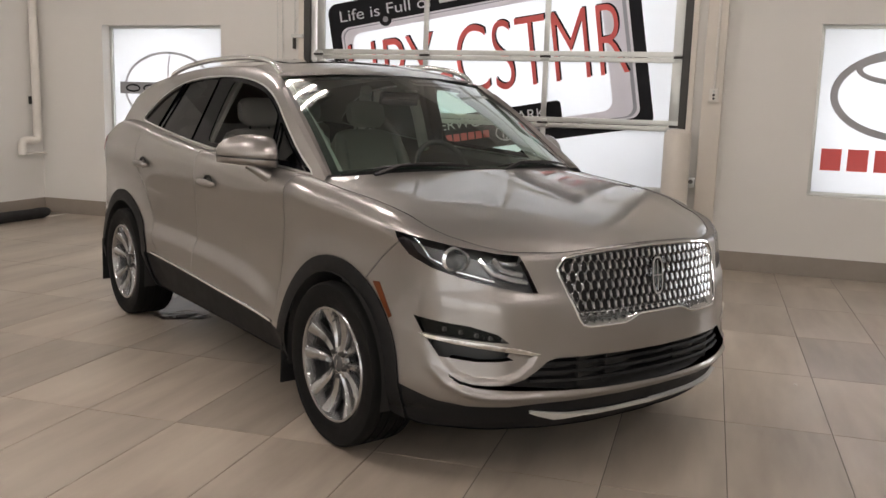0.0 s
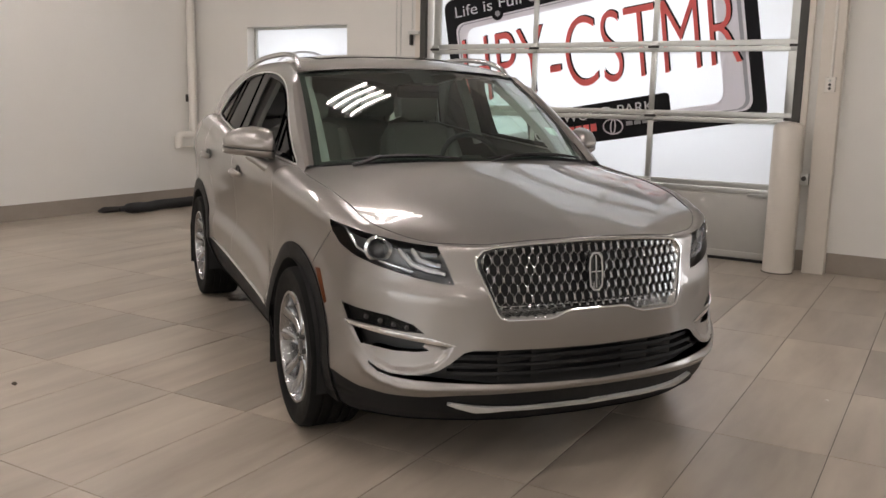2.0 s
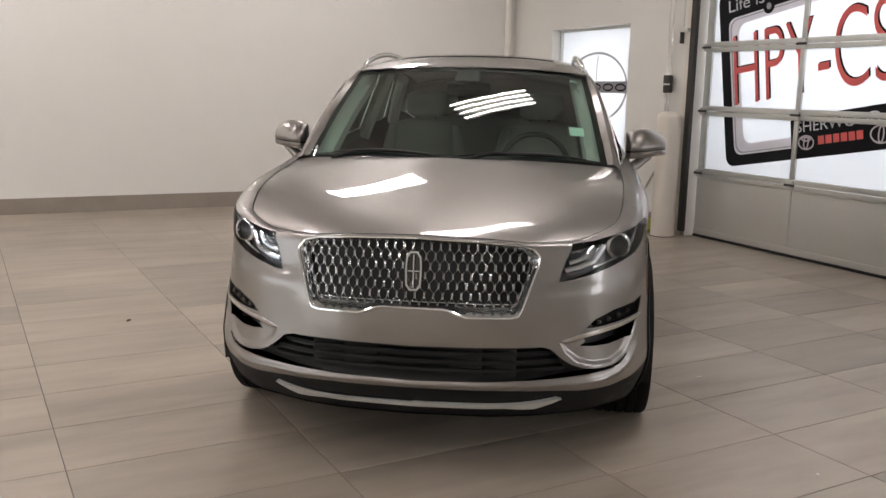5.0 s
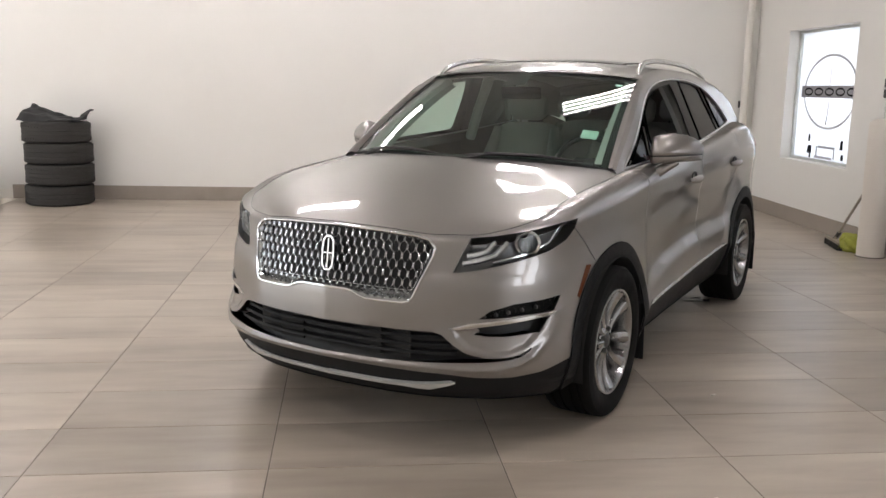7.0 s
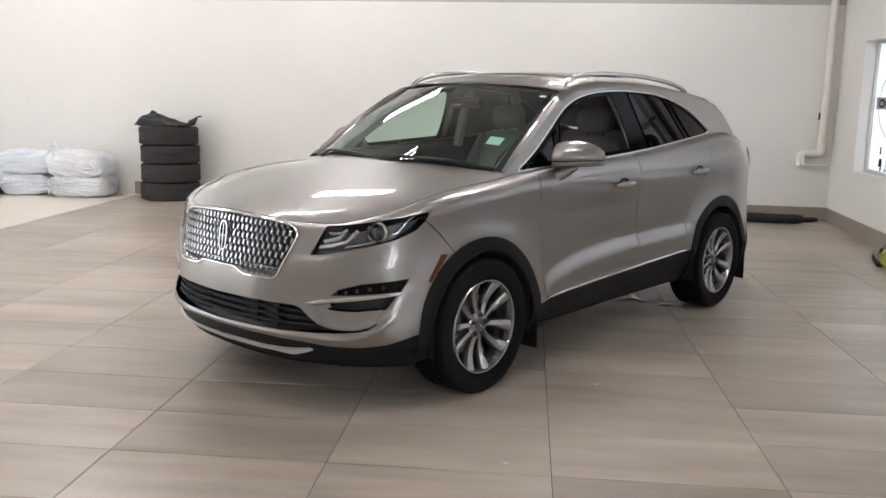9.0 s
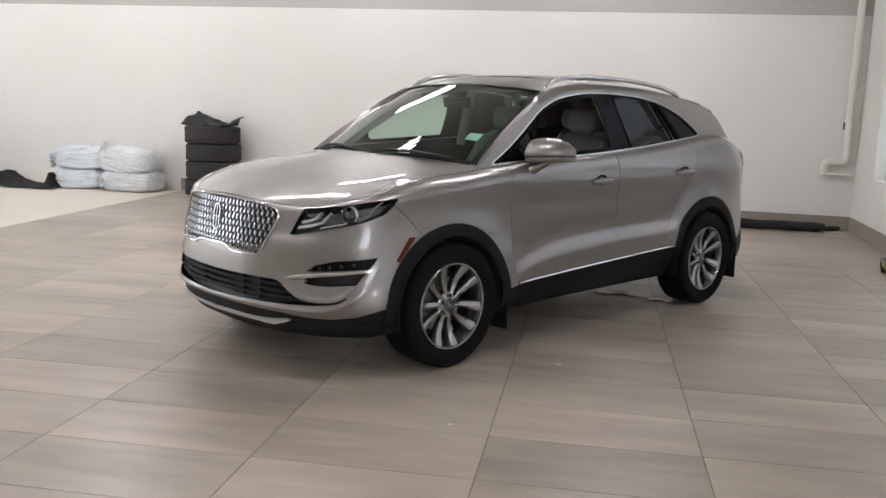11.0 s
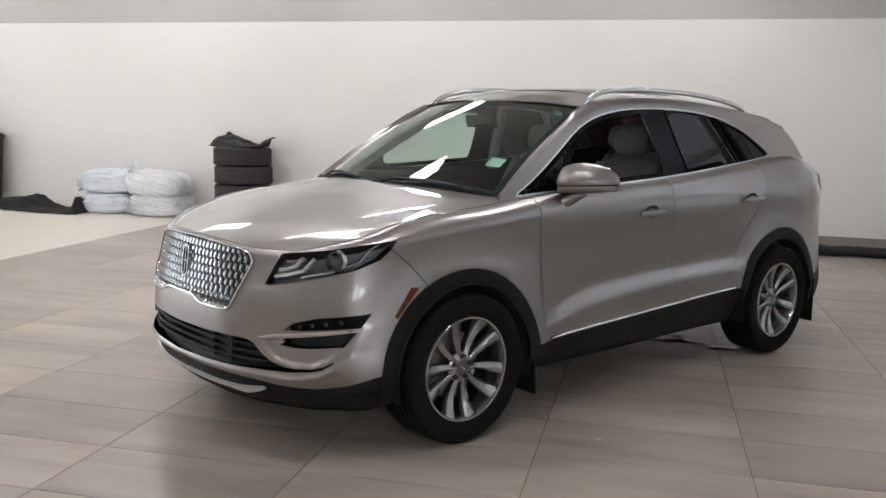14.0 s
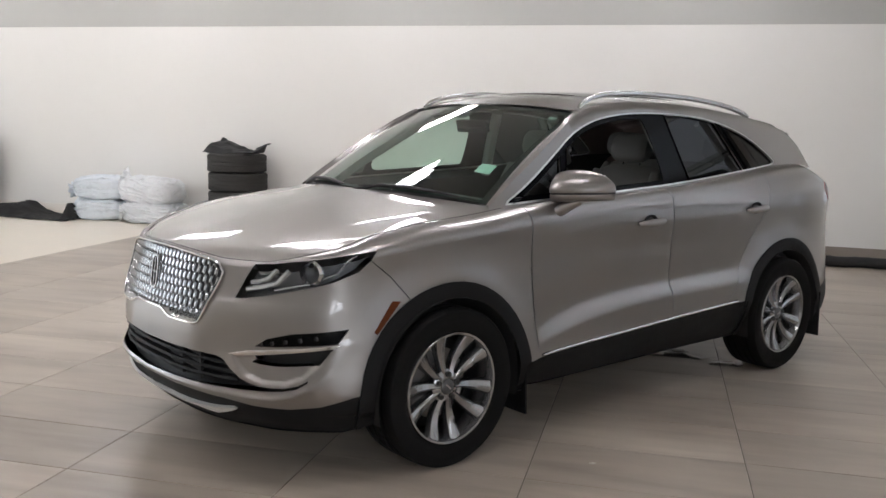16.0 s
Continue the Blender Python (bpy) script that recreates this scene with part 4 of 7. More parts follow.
keep = inside(out_poly, cand[:, 0], cand[:, 1])
grid = [tuple(p) for p in cand[keep]]
P2, TR, RG = cut_regions(OUTLINE, grid, feats)
inner = RG >= 0
PL, NM = sheet(shell, P2)


def region(name):
    ks = [i + 1 for i, n in enumerate(names) if n == name]
    return [tuple(int(i) for i in t) for t in TR[np.isin(RG, ks)]]


def put(name, what, mat, label="", depth=0.0, wall=0.0, sides=(1, -1), parent=None):
    return region_object(name, PL, NM, region(what), mat, parent or car, label, depth, wall, sides)


body_tris = [tuple(int(i) for i in t) for t in TR[RG == 0]]
region_object("body_panel", PL, NM, body_tris, M_PAINT, car, "champagne metallic bumper, wings and rear quarters", 0, 0, BOTH)
doors_f = put("front_door", "door_front", M_PAINT)
doors_r = put("rear_door", "door_rear", M_PAINT)
for what in ("gap_a", "gap_b", "gap_c", "gap_d"):
    put("panel_gap", what, M_BLACK, "", 0.003 if what == "gap_c" else 0.006, 0.003 if what == "gap_c" else 0.006)
put("lower_bumper", "front_clad", M_CLAD, "black textured lower bumper", 0.004, 0.004, BOTH)
for what in ("arch_f", "arch_r"):
    put("arch_cladding", what, M_CLAD, "black textured wheel arch cladding", -0.006, -0.006)
put("sill_cladding", "sill", M_CLAD, "black sill cladding", 0.006, 0.006)
put("sill_backing", "sill_chrome", M_CLAD, "", 0.002, 0.002)
for sg in (1, -1):
    pts = []
    for k in range(25):
        y = 0.545 + 1.635 * k / 24
        z = 0.409 + 0.0439 * (y - 0.54)
        pts.append((sg * (shell(side_s(y, z), z).x + 0.004), y, z))
    part("sill_strip", tube(bmesh.new(), pts, [0.004] + [0.0085] * 23 + [0.004], 8), M_SATIN, car, "satin chrome sill strip")
put("rear_bumper_cladding", "rear_clad", M_CLAD, "", 0, 0, BOTH)
put("side_marker", "marker", M_AMBER, "amber side marker", -0.002, -0.006)
put("tail_light", "tail", M_RED, "red tail light", -0.003, -0.006)
put("chin_strip", "chin", M_SILVER, "satin silver chin strip", -0.012, -0.020, BOTH)

# the surround falls inwards from its outer lip to the mesh, most of all at the two wide pieces below
po, pi_ = front_poly(GRILLE_OUT), front_poly(GRILLE_IN)
lip = list(PL)
for i in {i for t in region("grille_frame") for i in t}:
    do, di = away(po, P2[i]), away(pi_, P2[i])
    k = do / max(1e-6, do + di)
    lip[i] = PL[i] + NM[i] * (0.010 - (0.012 + min(0.030, 0.8 * (do + di))) * k)
nrm = [Vector((0, 0, 0)) for _ in PL]
for a, b, c in region("grille_frame"):
    n = (lip[b] - lip[a]).cross(lip[c] - lip[a])
    if n.dot(NM[a]) < 0:
        n = -n
    for i in (a, b, c):
        nrm[i] += n
nrm = [n.normalized() if n.length > 0 else NM[i] for i, n in enumerate(nrm)]
grille = region_object("grille", lip, nrm, region("grille_frame"), M_FRAME, car, "chrome grille surround", 0, 0, BOTH)[0]
put("grille_backing", "grille_hole", M_BLACK, "black grille backing", 0.045, 0.012, BOTH, grille)
lower = put("lower_grille", "lower_hole", M_BLACK, "black lower grille opening", 0.05, 0.05, BOTH)[0]
head = put("headlight", "headlight", M_HOUSING, "dark headlight housing with chrome projector", 0.055, 0.056)
for h, sd in zip(head, (1, -1)):
    region_object("lens", PL, NM, region("headlight"), M_LENS, h, "clear headlight lens", -0.001, 0, (sd,))
fog = put("fog_light", "fog_lamp", M_SEALBLACK, "dark fog light with small cells", 0.02, 0.02)
for h, sd in zip(fog, (1, -1)):
    region_object("lens", PL, NM, region("fog_lamp"), M_FOGLENS, h, "", 0.004, 0, (sd,))
put("fog_trim", "fog_chrome", M_CHROME, "chrome blade under the fog light", -0.005, -0.02)
put("fog_opening", "fog_hole", M_BLACK, "", 0.06, 0.06)


# ---- hood ----
def coons(c0, c1, d0, d1, u, v):
    return (1 - v) * c0(u) + v * c1(u) + (1 - u) * d0(v) + u * d1(v) - ((1 - u) * (1 - v) * c0(0) + u * (1 - v) * c0(1) + (1 - u) * v * c1(0) + u * v * c1(1))


def grid_mesh(fn, nu, nv, flip=False):
    """A mirrored grid sheet: fn(u, v) for the half with x > 0, u from the middle outwards."""
    bm = bmesh.new()
    rows = []
    for j in range(nv + 1):
        row = []
        for i in range(-nu, nu + 1):
            p = fn(abs(i) / nu, j / nv)
            row.append(bm.verts.new((p.x if i >= 0 else -p.x, p.y, p.z)))
        rows.append(row)
    for a, b in zip(rows, rows[1:]):
        for k in range(2 * nu):
            f = (a[k], a[k + 1], b[k + 1], b[k])
            bm.faces.new(f[::-1] if flip else f)
    return bm


@functools.lru_cache(maxsize=None)
def rim_point(s):
    return shell(s, z_top(s))


S_CORNER, S_COWL = s_x(0.79), s_y(0.36)
def hood_mid(y):
    d = y + 0.845
    return 0.914 + 0.2025 * d + 0.0186 * (1 - math.exp(-d / 0.17)) + 0.02 * d * (0.94 - d)

COWL = rim_point(S_COWL)


def hood_form(x, y):
    """The pressed shape: a low crown, a crease along the middle and one on each side that runs from the pillar to the grille."""
    line = 0.485 + 0.225 * max(0.0, min(1.0, (y + 0.85) / 1.05))
    soft = 0.010
    d = (abs(x) - line) / soft
    drop = soft * (math.log1p(math.exp(d)) if d < 30 else d)
    return hood_mid(y) - 0.030 * x * x - 0.070 * drop - 0.020 * (math.sqrt(x * x + 0.010 ** 2) - 0.010)


@functools.lru_cache(maxsize=None)
def hood_front(a):
    return rim_point(a * S_CORNER) + Vector((0, 0.004, 0))


@functools.lru_cache(maxsize=None)
def hood_back(a):
    return Vector((COWL.x * a - 0.004 * a, 0.095 + (COWL.y - 0.095) * a ** 2.2, 1.124 + (COWL.z - 1.124) * a ** 2.6))


@functools.lru_cache(maxsize=None)
def hood_middle(b):
    return Vector((0, -0.841 + 0.936 * b, hood_mid(-0.841 + 0.936 * b)))


@functools.lru_cache(maxsize=None)
def hood_side(b):
    return rim_point(S_CORNER + (S_COWL - S_CORNER) * b) - Vector((0.004, 0, 0))


@functools.lru_cache(maxsize=None)
def left_over(f, q):
    """How far an edge of the hood lies over the pressed shape."""
    return f(q).z - hood_form(f(q).x, f(q).y)


def edge_rest(f, q):
    """The same without its even part, which the whole sheet follows."""
    k = q ** 2.2 if f is hood_side else q * q
    return left_over(f, q) - left_over(f, 0.0) * (1 - k) - left_over(f, 1.0) * k


def hood_point(u, v):
    p = coons(hood_front, hood_back, hood_middle, hood_side, u, v)
    z, k, w = hood_form(p.x, p.y), v ** 2.2, u * u
    bulge = edge_rest(hood_side, 0.5) * math.sin(math.pi * v)
    z += (1 - k) * ((1 - w) * left_over(hood_front, 0.0) + w * left_over(hood_front, 1.0)) + k * ((1 - w) * left_over(hood_back, 0.0) + w * left_over(hood_back, 1.0)) + bulge * w
    z += edge_rest(hood_front, u) * math.exp(-v / 0.10) + edge_rest(hood_back, u) * math.exp((v - 1) / 0.12) + (edge_rest(hood_side, v) - bulge) * math.exp((u - 1) / 0.16)
    return Vector((p.x, p.y, z))


def even_normals(ob, columns, rows, times):
    """Smooths the shading normals over a grid, as pressed sheet metal is even."""
    nn = np.zeros(len(ob.data.vertices) * 3)
    ob.data.vertices.foreach_get("normal", nn)
    nn = nn.reshape(rows, columns, 3)
    for _ in range(times):
        for ax in (0, 1):
            pad_ = np.concatenate([np.take(nn, [0], ax), nn, np.take(nn, [-1], ax)], ax)
            n_ = nn.shape[ax]
            nn = (np.take(pad_, range(n_), ax) + 2 * nn + np.take(pad_, range(2, n_ + 2), ax)) / 4
    nn /= np.linalg.norm(nn, axis=2, keepdims=True)
    ob.data.normals_split_custom_set_from_vertices([tuple(v) for v in nn.reshape(-1, 3)])


hood = part("hood", grid_mesh(hood_point, 90, 64), M_PAINT, car, "champagne metallic hood with a middle and two side creases")
even_normals(hood, 181, 65, 2)
for sg in (1, -1):
    pts = []
    for k in range(141):
        p = rim_point(S_COWL * (1 - k / 140))
        pts.append((sg * p.x, p.y + 0.002, p.z + 0.0005))
    part("hood_gap", tube(bmesh.new(), pts, 0.0018, 6), M_BLACK, car)

# ---- windscreen, cowl and wipers ----
def screen_base(u):
    return Vector((0.738 * u, 0.125 + 0.205 * u ** 2.3, 1.126 + 0.012 * u ** 2 - 0.043 * u ** 4))


def screen_top(u):
    return Vector((0.632 * u, 0.935 + 0.085 * u ** 2, 1.556 - 0.034 * u ** 2))


def screen(u, v):
    p = screen_base(u).lerp(screen_top(u), v)
    b = 0.022 * math.sin(math.pi * v)
    return p + Vector((0, -0.5 * b, 0.85 * b))


windscreen = part("windscreen", grid_mesh(screen, 24, 24), M_WIND, car, "greenish windscreen reflecting ceiling lights")
windscreen.visible_shadow = False
for sg in (1, -1):
    bm, prev = bmesh.new(), None
    for k in range(25):
        v = 0.02 + 0.94 * k / 24
        row = []
        for u, back, down in ((0.975, 0.02, -0.012), (0.93, 0.035, -0.018), (0.875, 0.085, -0.030), (0.86, 0.15, -0.045)):
            q = screen(u, v) + Vector((0, back, down))
            row.append(bm.verts.new((sg * q.x, q.y, q.z)))
        if prev:
            for i in range(3):
                f = (prev[i], row[i], row[i + 1], prev[i + 1])
                bm.faces.new(f if sg > 0 else f[::-1])
        prev = row
    part("pillar_trim", bm, M_TRIM, car, "pale inner pillar trim")
def frit(u0, u1, v0, v1, n=24):
    bm = bmesh.new()
    for sg in (1, -1):
        rows = []
        for j in range(n + 1):
            r = []
            for i in range(n + 1):
                p = screen(u0 + (u1 - u0) * i / n, v0 + (v1 - v0) * j / n) + Vector((0, 0.002, -0.004))
                r.append(bm.verts.new((p.x * sg, p.y, p.z)))
            rows.append(r)
        for a, b in zip(rows, rows[1:]):
            for k in range(n):
                f = (a[k], a[k + 1], b[k + 1], b[k])
                bm.faces.new(f if sg > 0 else f[::-1])
    bmesh.ops.remove_doubles(bm, verts=bm.verts, dist=1e-5)
    return bm
for sg_ in (1, -1):
    bm = frit(0.955, 1.0, 0.0, 1.0)
    bmesh.ops.delete(bm, geom=[v for v in bm.verts if v.co.x * sg_ < 0], context="VERTS")
    part("screen_border", bm, M_BLACK, windscreen)
part("screen_border", frit(0.0, 0.955, 0.955, 1.0), M_BLACK, windscreen)
part("screen_border", frit(0.0, 0.955, 0.0, 0.028), M_BLACK, windscreen)
part("mirror_mount", frit(0.0, 0.10, 0.82, 0.955), M_BLACK, windscreen)


def cowl_fn(u, v):
    u *= 0.94
    a = Vector((COWL.x * u, 0.097 + (COWL.y - 0.095) * u ** 2.2, 1.112 + (COWL.z - 1.124) * u ** 2.6))
    return a.lerp(screen_base(u) + Vector((0, 0.01, -0.004)), v)
part("cowl", grid_mesh(cowl_fn, 20, 3), M_BLACK, car)
for sg, u0, u1 in ((1, 0.06, 0.86), (-1, 0.12, 0.80)):
    pts = []
    for k in range(15):
        u = u0 + (u1 - u0) * k / 14
        p = screen(u, 0.004 + 0.022 * math.sin(math.pi * k / 14)) + Vector((0, -0.010, 0.008))
        pts.append((p.x * sg, p.y, p.z))
    w = part("wiper", tube(bmesh.new(), pts, [0.004 + 0.006 * math.sin(math.pi * k / 14) for k in range(15)], 6), M_BLACK, car)
    end = Vector(pts[-1 if sg < 0 else 0])
    part("wiper_arm", tube(bmesh.new(), [end + Vector((0, -0.03, -0.025)), end.lerp(Vector(pts[7]), 0.5) + Vector((0, -0.012, 0.008)), Vector(pts[7])], [0.012, 0.008, 0.006], 6), M_BLACK, w)

# ---- glasshouse sides ----
f_belt = pchip([0.3, 0.40, 0.6, 1.12, 1.62, 2.28, 2.7, 3.0, 3.3], [1.07, 1.085, 1.102, 1.126, 1.15, 1.205, 1.245, 1.255, 1.22])
f_roof = pchip([0.30, 0.38, 0.60, 0.80, 1.0, 1.2, 1.5, 2.0, 2.5, 2.93, 3.1], [1.088, 1.145, 1.285, 1.41, 1.522, 1.568, 1.592, 1.585, 1.548, 1.49, 1.44])


def glasshouse(y, z):
    top = f_roof(y)
    x = g_side(y, z)
    d = max(0.0, z - (top - 0.045)) / 0.045
    if y > 0.9:
        x -= 0.018 * min(1.0, d) ** 2
    return Vector((x, y, z))


GH_OUT = [(y, f_belt(y)) for y in np.linspace(0.30, 3.24, 60)] + [(3.16, 1.36), (3.06, 1.46)] + [(y, f_roof(y)) for y in np.linspace(2.98, 0.30, 70)]
DLO = [(0.365, 1.092), (0.53, 1.182), (0.73, 1.310), (0.89, 1.412), (1.02, 1.466), (1.16, 1.503), (1.36, 1.530), (1.61, 1.540), (1.90, 1.535), (2.15, 1.514), (2.38, 1.466), (2.56, 1.400), (2.70, 1.318), (2.755, 1.277),
       (2.745, 1.258), (2.68, 1.247), (2.28, 1.212), (1.62, 1.158), (1.12, 1.133), (0.60, 1.108), (0.46, 1.097)]


def shrink(poly, d):
    """The polygon moved inwards by d (points in clockwise order)."""
    out = []
    n = len(poly)
    area = sum(poly[i][0] * poly[(i + 1) % n][1] - poly[(i + 1) % n][0] * poly[i][1] for i in range(n))
    sg = 1 if area > 0 else -1
    for i in range(n):
        a, b, c = poly[i - 1], poly[i], poly[(i + 1) % n]
        n1 = Vector((-(b[1] - a[1]), b[0] - a[0])).normalized() * sg
        n2 = Vector((-(c[1] - b[1]), c[0] - b[0])).normalized() * sg
        m = (n1 + n2).normalized()
        k = d / max(0.45, m.dot(n1))
        out.append((b[0] + m.x * k, b[1] + m.y * k))
    return out


DLO = rounded(DLO, 1)
gfe, gna = [], []
def gfeat(name, poly):
    gfe.append(poly)
    gna.append(name)
gfeat("chrome", DLO)
IN1, IN2 = shrink(DLO, 0.0075), shrink(DLO, 0.030)
gfeat("seal", IN1)


def clip_box(poly, y0t, y0b, y1t, y1b):
    """The part of a polygon between two slanted lines, each given at z = 1.55 and z = 1.10."""
    def cut(pl, yt, yb, sg):
        f = lambda p: sg * (p[0] - (yb + (yt - yb) * (p[1] - 1.10) / 0.45))
        out = []
        for i in range(len(pl)):
            a, b = pl[i], pl[(i + 1) % len(pl)]
            fa, fb = f(a), f(b)
            if fa >= 0:
                out.append(a)
            if (fa >= 0) != (fb >= 0):
                t = fa / (fa - fb)
                out.append((a[0] + (b[0] - a[0]) * t, a[1] + (b[1] - a[1]) * t))
        return out
    return cut(cut(poly, y0t, y0b, 1), y1t, y1b, -1)


gfeat("quarter_light", clip_box(IN2, -1, 0, 0.86, 0.72))
gfeat("front_glass", rounded(clip_box(IN2, 0.90, 0.76, 1.50, 1.56), 2))
gfeat("rear_glass", clip_box(IN1, 1.70, 1.79, 2.16, 2.45))
gfeat("rear_quarter", clip_box(IN1, 2.20, 2.49, 9, 9))
cand = []
for y in np.arange(0.32, 3.24, 0.03):
    b, t = f_belt(y), f_roof(min(y, 3.1))
    cand += [(y, b + (t - b) * k / 22) for k in range(1, 22)]
cand = np.array(cand)
keep = inside(densify(GH_OUT, 0.02), cand[:, 0], cand[:, 1])
gP, gT, gR = cut_regions(GH_OUT, [tuple(p) for p in cand[keep]], gfe)
gPL, gNM = sheet(glasshouse, gP)


def gput(name, what, mat, label="", depth=0.0, wall=0.0, sides=(1, -1), parent=None):
    k = 0 if what is None else gna.index(what) + 1
    return region_object(name, gPL, gNM, [tuple(int(i) for i in t) for t in gT[gR == k]], mat, parent or car, label, depth, wall, sides)


gput("roof_pillar", None, M_PAINT, "champagne metallic pillars and roof edge")
gput("window_chrome", "chrome", M_STRIP, "satin chrome window surround", -0.003, -0.010)
gput("window_seal", "seal", M_PILLAR, "black pillars and window seals", 0.004, 0.006)
for nm, what, mat, lb in (("quarter_light", "quarter_light", M_TINT, ""), ("rear_side_glass", "rear_glass", M_TINT, "dark tinted rear door glass"), ("rear_quarter_glass", "rear_quarter", M_TINT, "dark tinted quarter glass")):
    for ob in gput(nm, what, mat, lb, 0.012, 0.0):
        ob.visible_shadow = False

# strips that close the pillar and roof edge towards the screen
for sg in (1, -1):
    bm = bmesh.new()
    prev = None
    for k in range(31):
        v = k / 30
        y = 0.30 + (1.02 - 0.30) * v
        a = glasshouse(y, f_roof(y))
        b = screen(1.0, v) + Vector((0, 0, 0.003))
        m = (a + b) / 2 + Vector((0.004, -0.008, 0.008))
        row = [bm.verts.new((p.x * sg, p.y, p.z)) for p in (a, m, b)]
        if prev:
            for i in (0, 1):
                f = (prev[i], row[i], row[i + 1], prev[i + 1])
                bm.faces.new(f if sg > 0 else f[::-1])
        prev = row
    bmesh.ops.recalc_face_normals(bm, faces=bm.faces)
    part("screen_pillar", bm, M_PAINT, car)

# ---- roof, rails and tailgate ----
f_crown = pchip([0.93, 1.05, 1.2, 1.5, 1.8, 2.2, 2.7, 3.05], [1.558, 1.594, 1.622, 1.647, 1.655, 1.646, 1.602, 1.545])


def roof_fn(u, v):
    ye, yc = 1.02 + 1.96 * v, 0.935 + 2.115 * v
    e = glasshouse(ye, f_roof(ye))
    zc = f_crown(yc)
    return Vector((e.x * u, yc + (ye - yc) * u ** 2, zc - (zc - e.z) * u ** 2.6))


part("roof", grid_mesh(roof_fn, 26, 50), M_PAINT, car)
def sun_fn(u, v):
    p = roof_fn(u * 0.72, 0.15 + 0.46 * v)
    return p + Vector((0, 0, 0.004))
part("sunroof", grid_mesh(sun_fn, 18, 24), M_GLOSS, car, "dark glass sunroof")
f_rail = pchip([1.06, 1.10, 1.2, 1.35, 1.6, 2.0, 2.4, 2.62, 2.70], [1.545, 1.572, 1.606, 1.628, 1.640, 1.634, 1.605, 1.568, 1.545])
for sg in (1, -1):
    pts, rad = [], []
    for k in range(41):
        y = 1.06 + 1.64 * k / 40
        x = g_side(y, f_roof(y)) - 0.045 - 0.02 * smooth01((y - 1.06) / 0.3)
        pts.append((sg * x, y, f_rail(y)))
        rad.append(0.015 if 0 < k < 40 else 0.011)
    part("roof_rail", tube(bmesh.new(), pts, rad, 10), M_SATIN, car, "satin chrome roof rail")


def gate_fn(u, v):
    a = roof_fn(u, 1.0)
    sR = SMAX - (SMAX - s_y(3.3)) * u
    b = rim_point(sR)
    p = a.lerp(b, v)
    bulge = 0.025 * math.sin(math.pi * v)
    return p + Vector((0.03 * u * math.sin(math.pi * v), bulge * 0.6, bulge * 0.5))
part("tailgate", grid_mesh(gate_fn, 16, 16, True), M_PAINT, car)
part("rear_window", grid_mesh(lambda u, v: gate_fn(0.80 * u, 0.08 + 0.6 * v) + Vector((0, 0.006, 0.004)), 14, 12, True), M_TINT, car, "dark tinted rear window")
def spoiler_fn(u, v):
    """A wing with thickness: over the top, down its blunt rear edge and back underneath."""
    path = ((0.0, 0.004), (0.05, 0.010), (0.10, 0.009), (0.145, 0.004), (0.168, -0.003), (0.174, -0.012), (0.166, -0.024), (0.12, -0.034), (0.02, -0.040))
    k = v * (len(path) - 1)
    i = min(int(k), len(path) - 2)
    (y0, z0), (y1, z1) = path[i], path[i + 1]
    t = k - i
    e = 1 - 0.22 * u ** 4
    return roof_fn(0.985 * u, 0.95) + Vector((0, (y0 + (y1 - y0) * t) * e, z0 + (z1 - z0) * t - 0.10 * (y0 + (y1 - y0) * t) * (1 + u * u)))


part("spoiler", grid_mesh(spoiler_fn, 18, 32), M_PAINT, car, "roof spoiler")
for sg in (1, -1):
    bm = bmesh.new()
    p = [Vector((0.60 * sg, 3.10, 1.455)), Vector((0.61 * sg, 3.14, 1.45)), Vector((0.655 * sg, 3.20, 1.33)), Vector((0.66 * sg, 3.165, 1.345))]
    vs = [bm.verts.new(q) for q in p] + [bm.verts.new(q - Vector((0.05 * sg, 0, 0))) for q in p]
    bm.faces.new(vs[:4])
    for k in range(4):
        bm.faces.new((vs[k], vs[(k + 1) % 4], vs[4 + (k + 1) % 4], vs[4 + k]))
    bmesh.ops.recalc_face_normals(bm, faces=bm.faces)
    part("spoiler_fin", bm, M_GLOSS, car, "gloss black spoiler fin")

# ---- grille mesh, badge and lower bars ----
def grille_x(z):
    """Half width of the grille opening at z."""
    pts = [(0.673, 0.376), (0.68, 0.384), (0.815, 0.428), (0.842, 0.431), (0.865, 0.41), (0.876, 0.37)]
    return float(np.interp(z, [p[0] for p in pts], [p[1] for p in pts]))


def grille_top(x):
    return float(np.interp(abs(x), [0, 0.23, 0.37, 0.41, 0.431], [0.894, 0.887, 0.876, 0.865, 0.842]))


def on_front(x, z, out):
    """A place on the nose, pushed outwards."""
    s = front_s(abs(x), z)
    p = shell(s, z)
    n = Vector((float(np.interp(s, SS, NXs)), float(np.interp(s, SS, NYs)), 0))
    p = p + n * out
    return Vector((p.x if x >= 0 else -p.x, p.y, p.z))


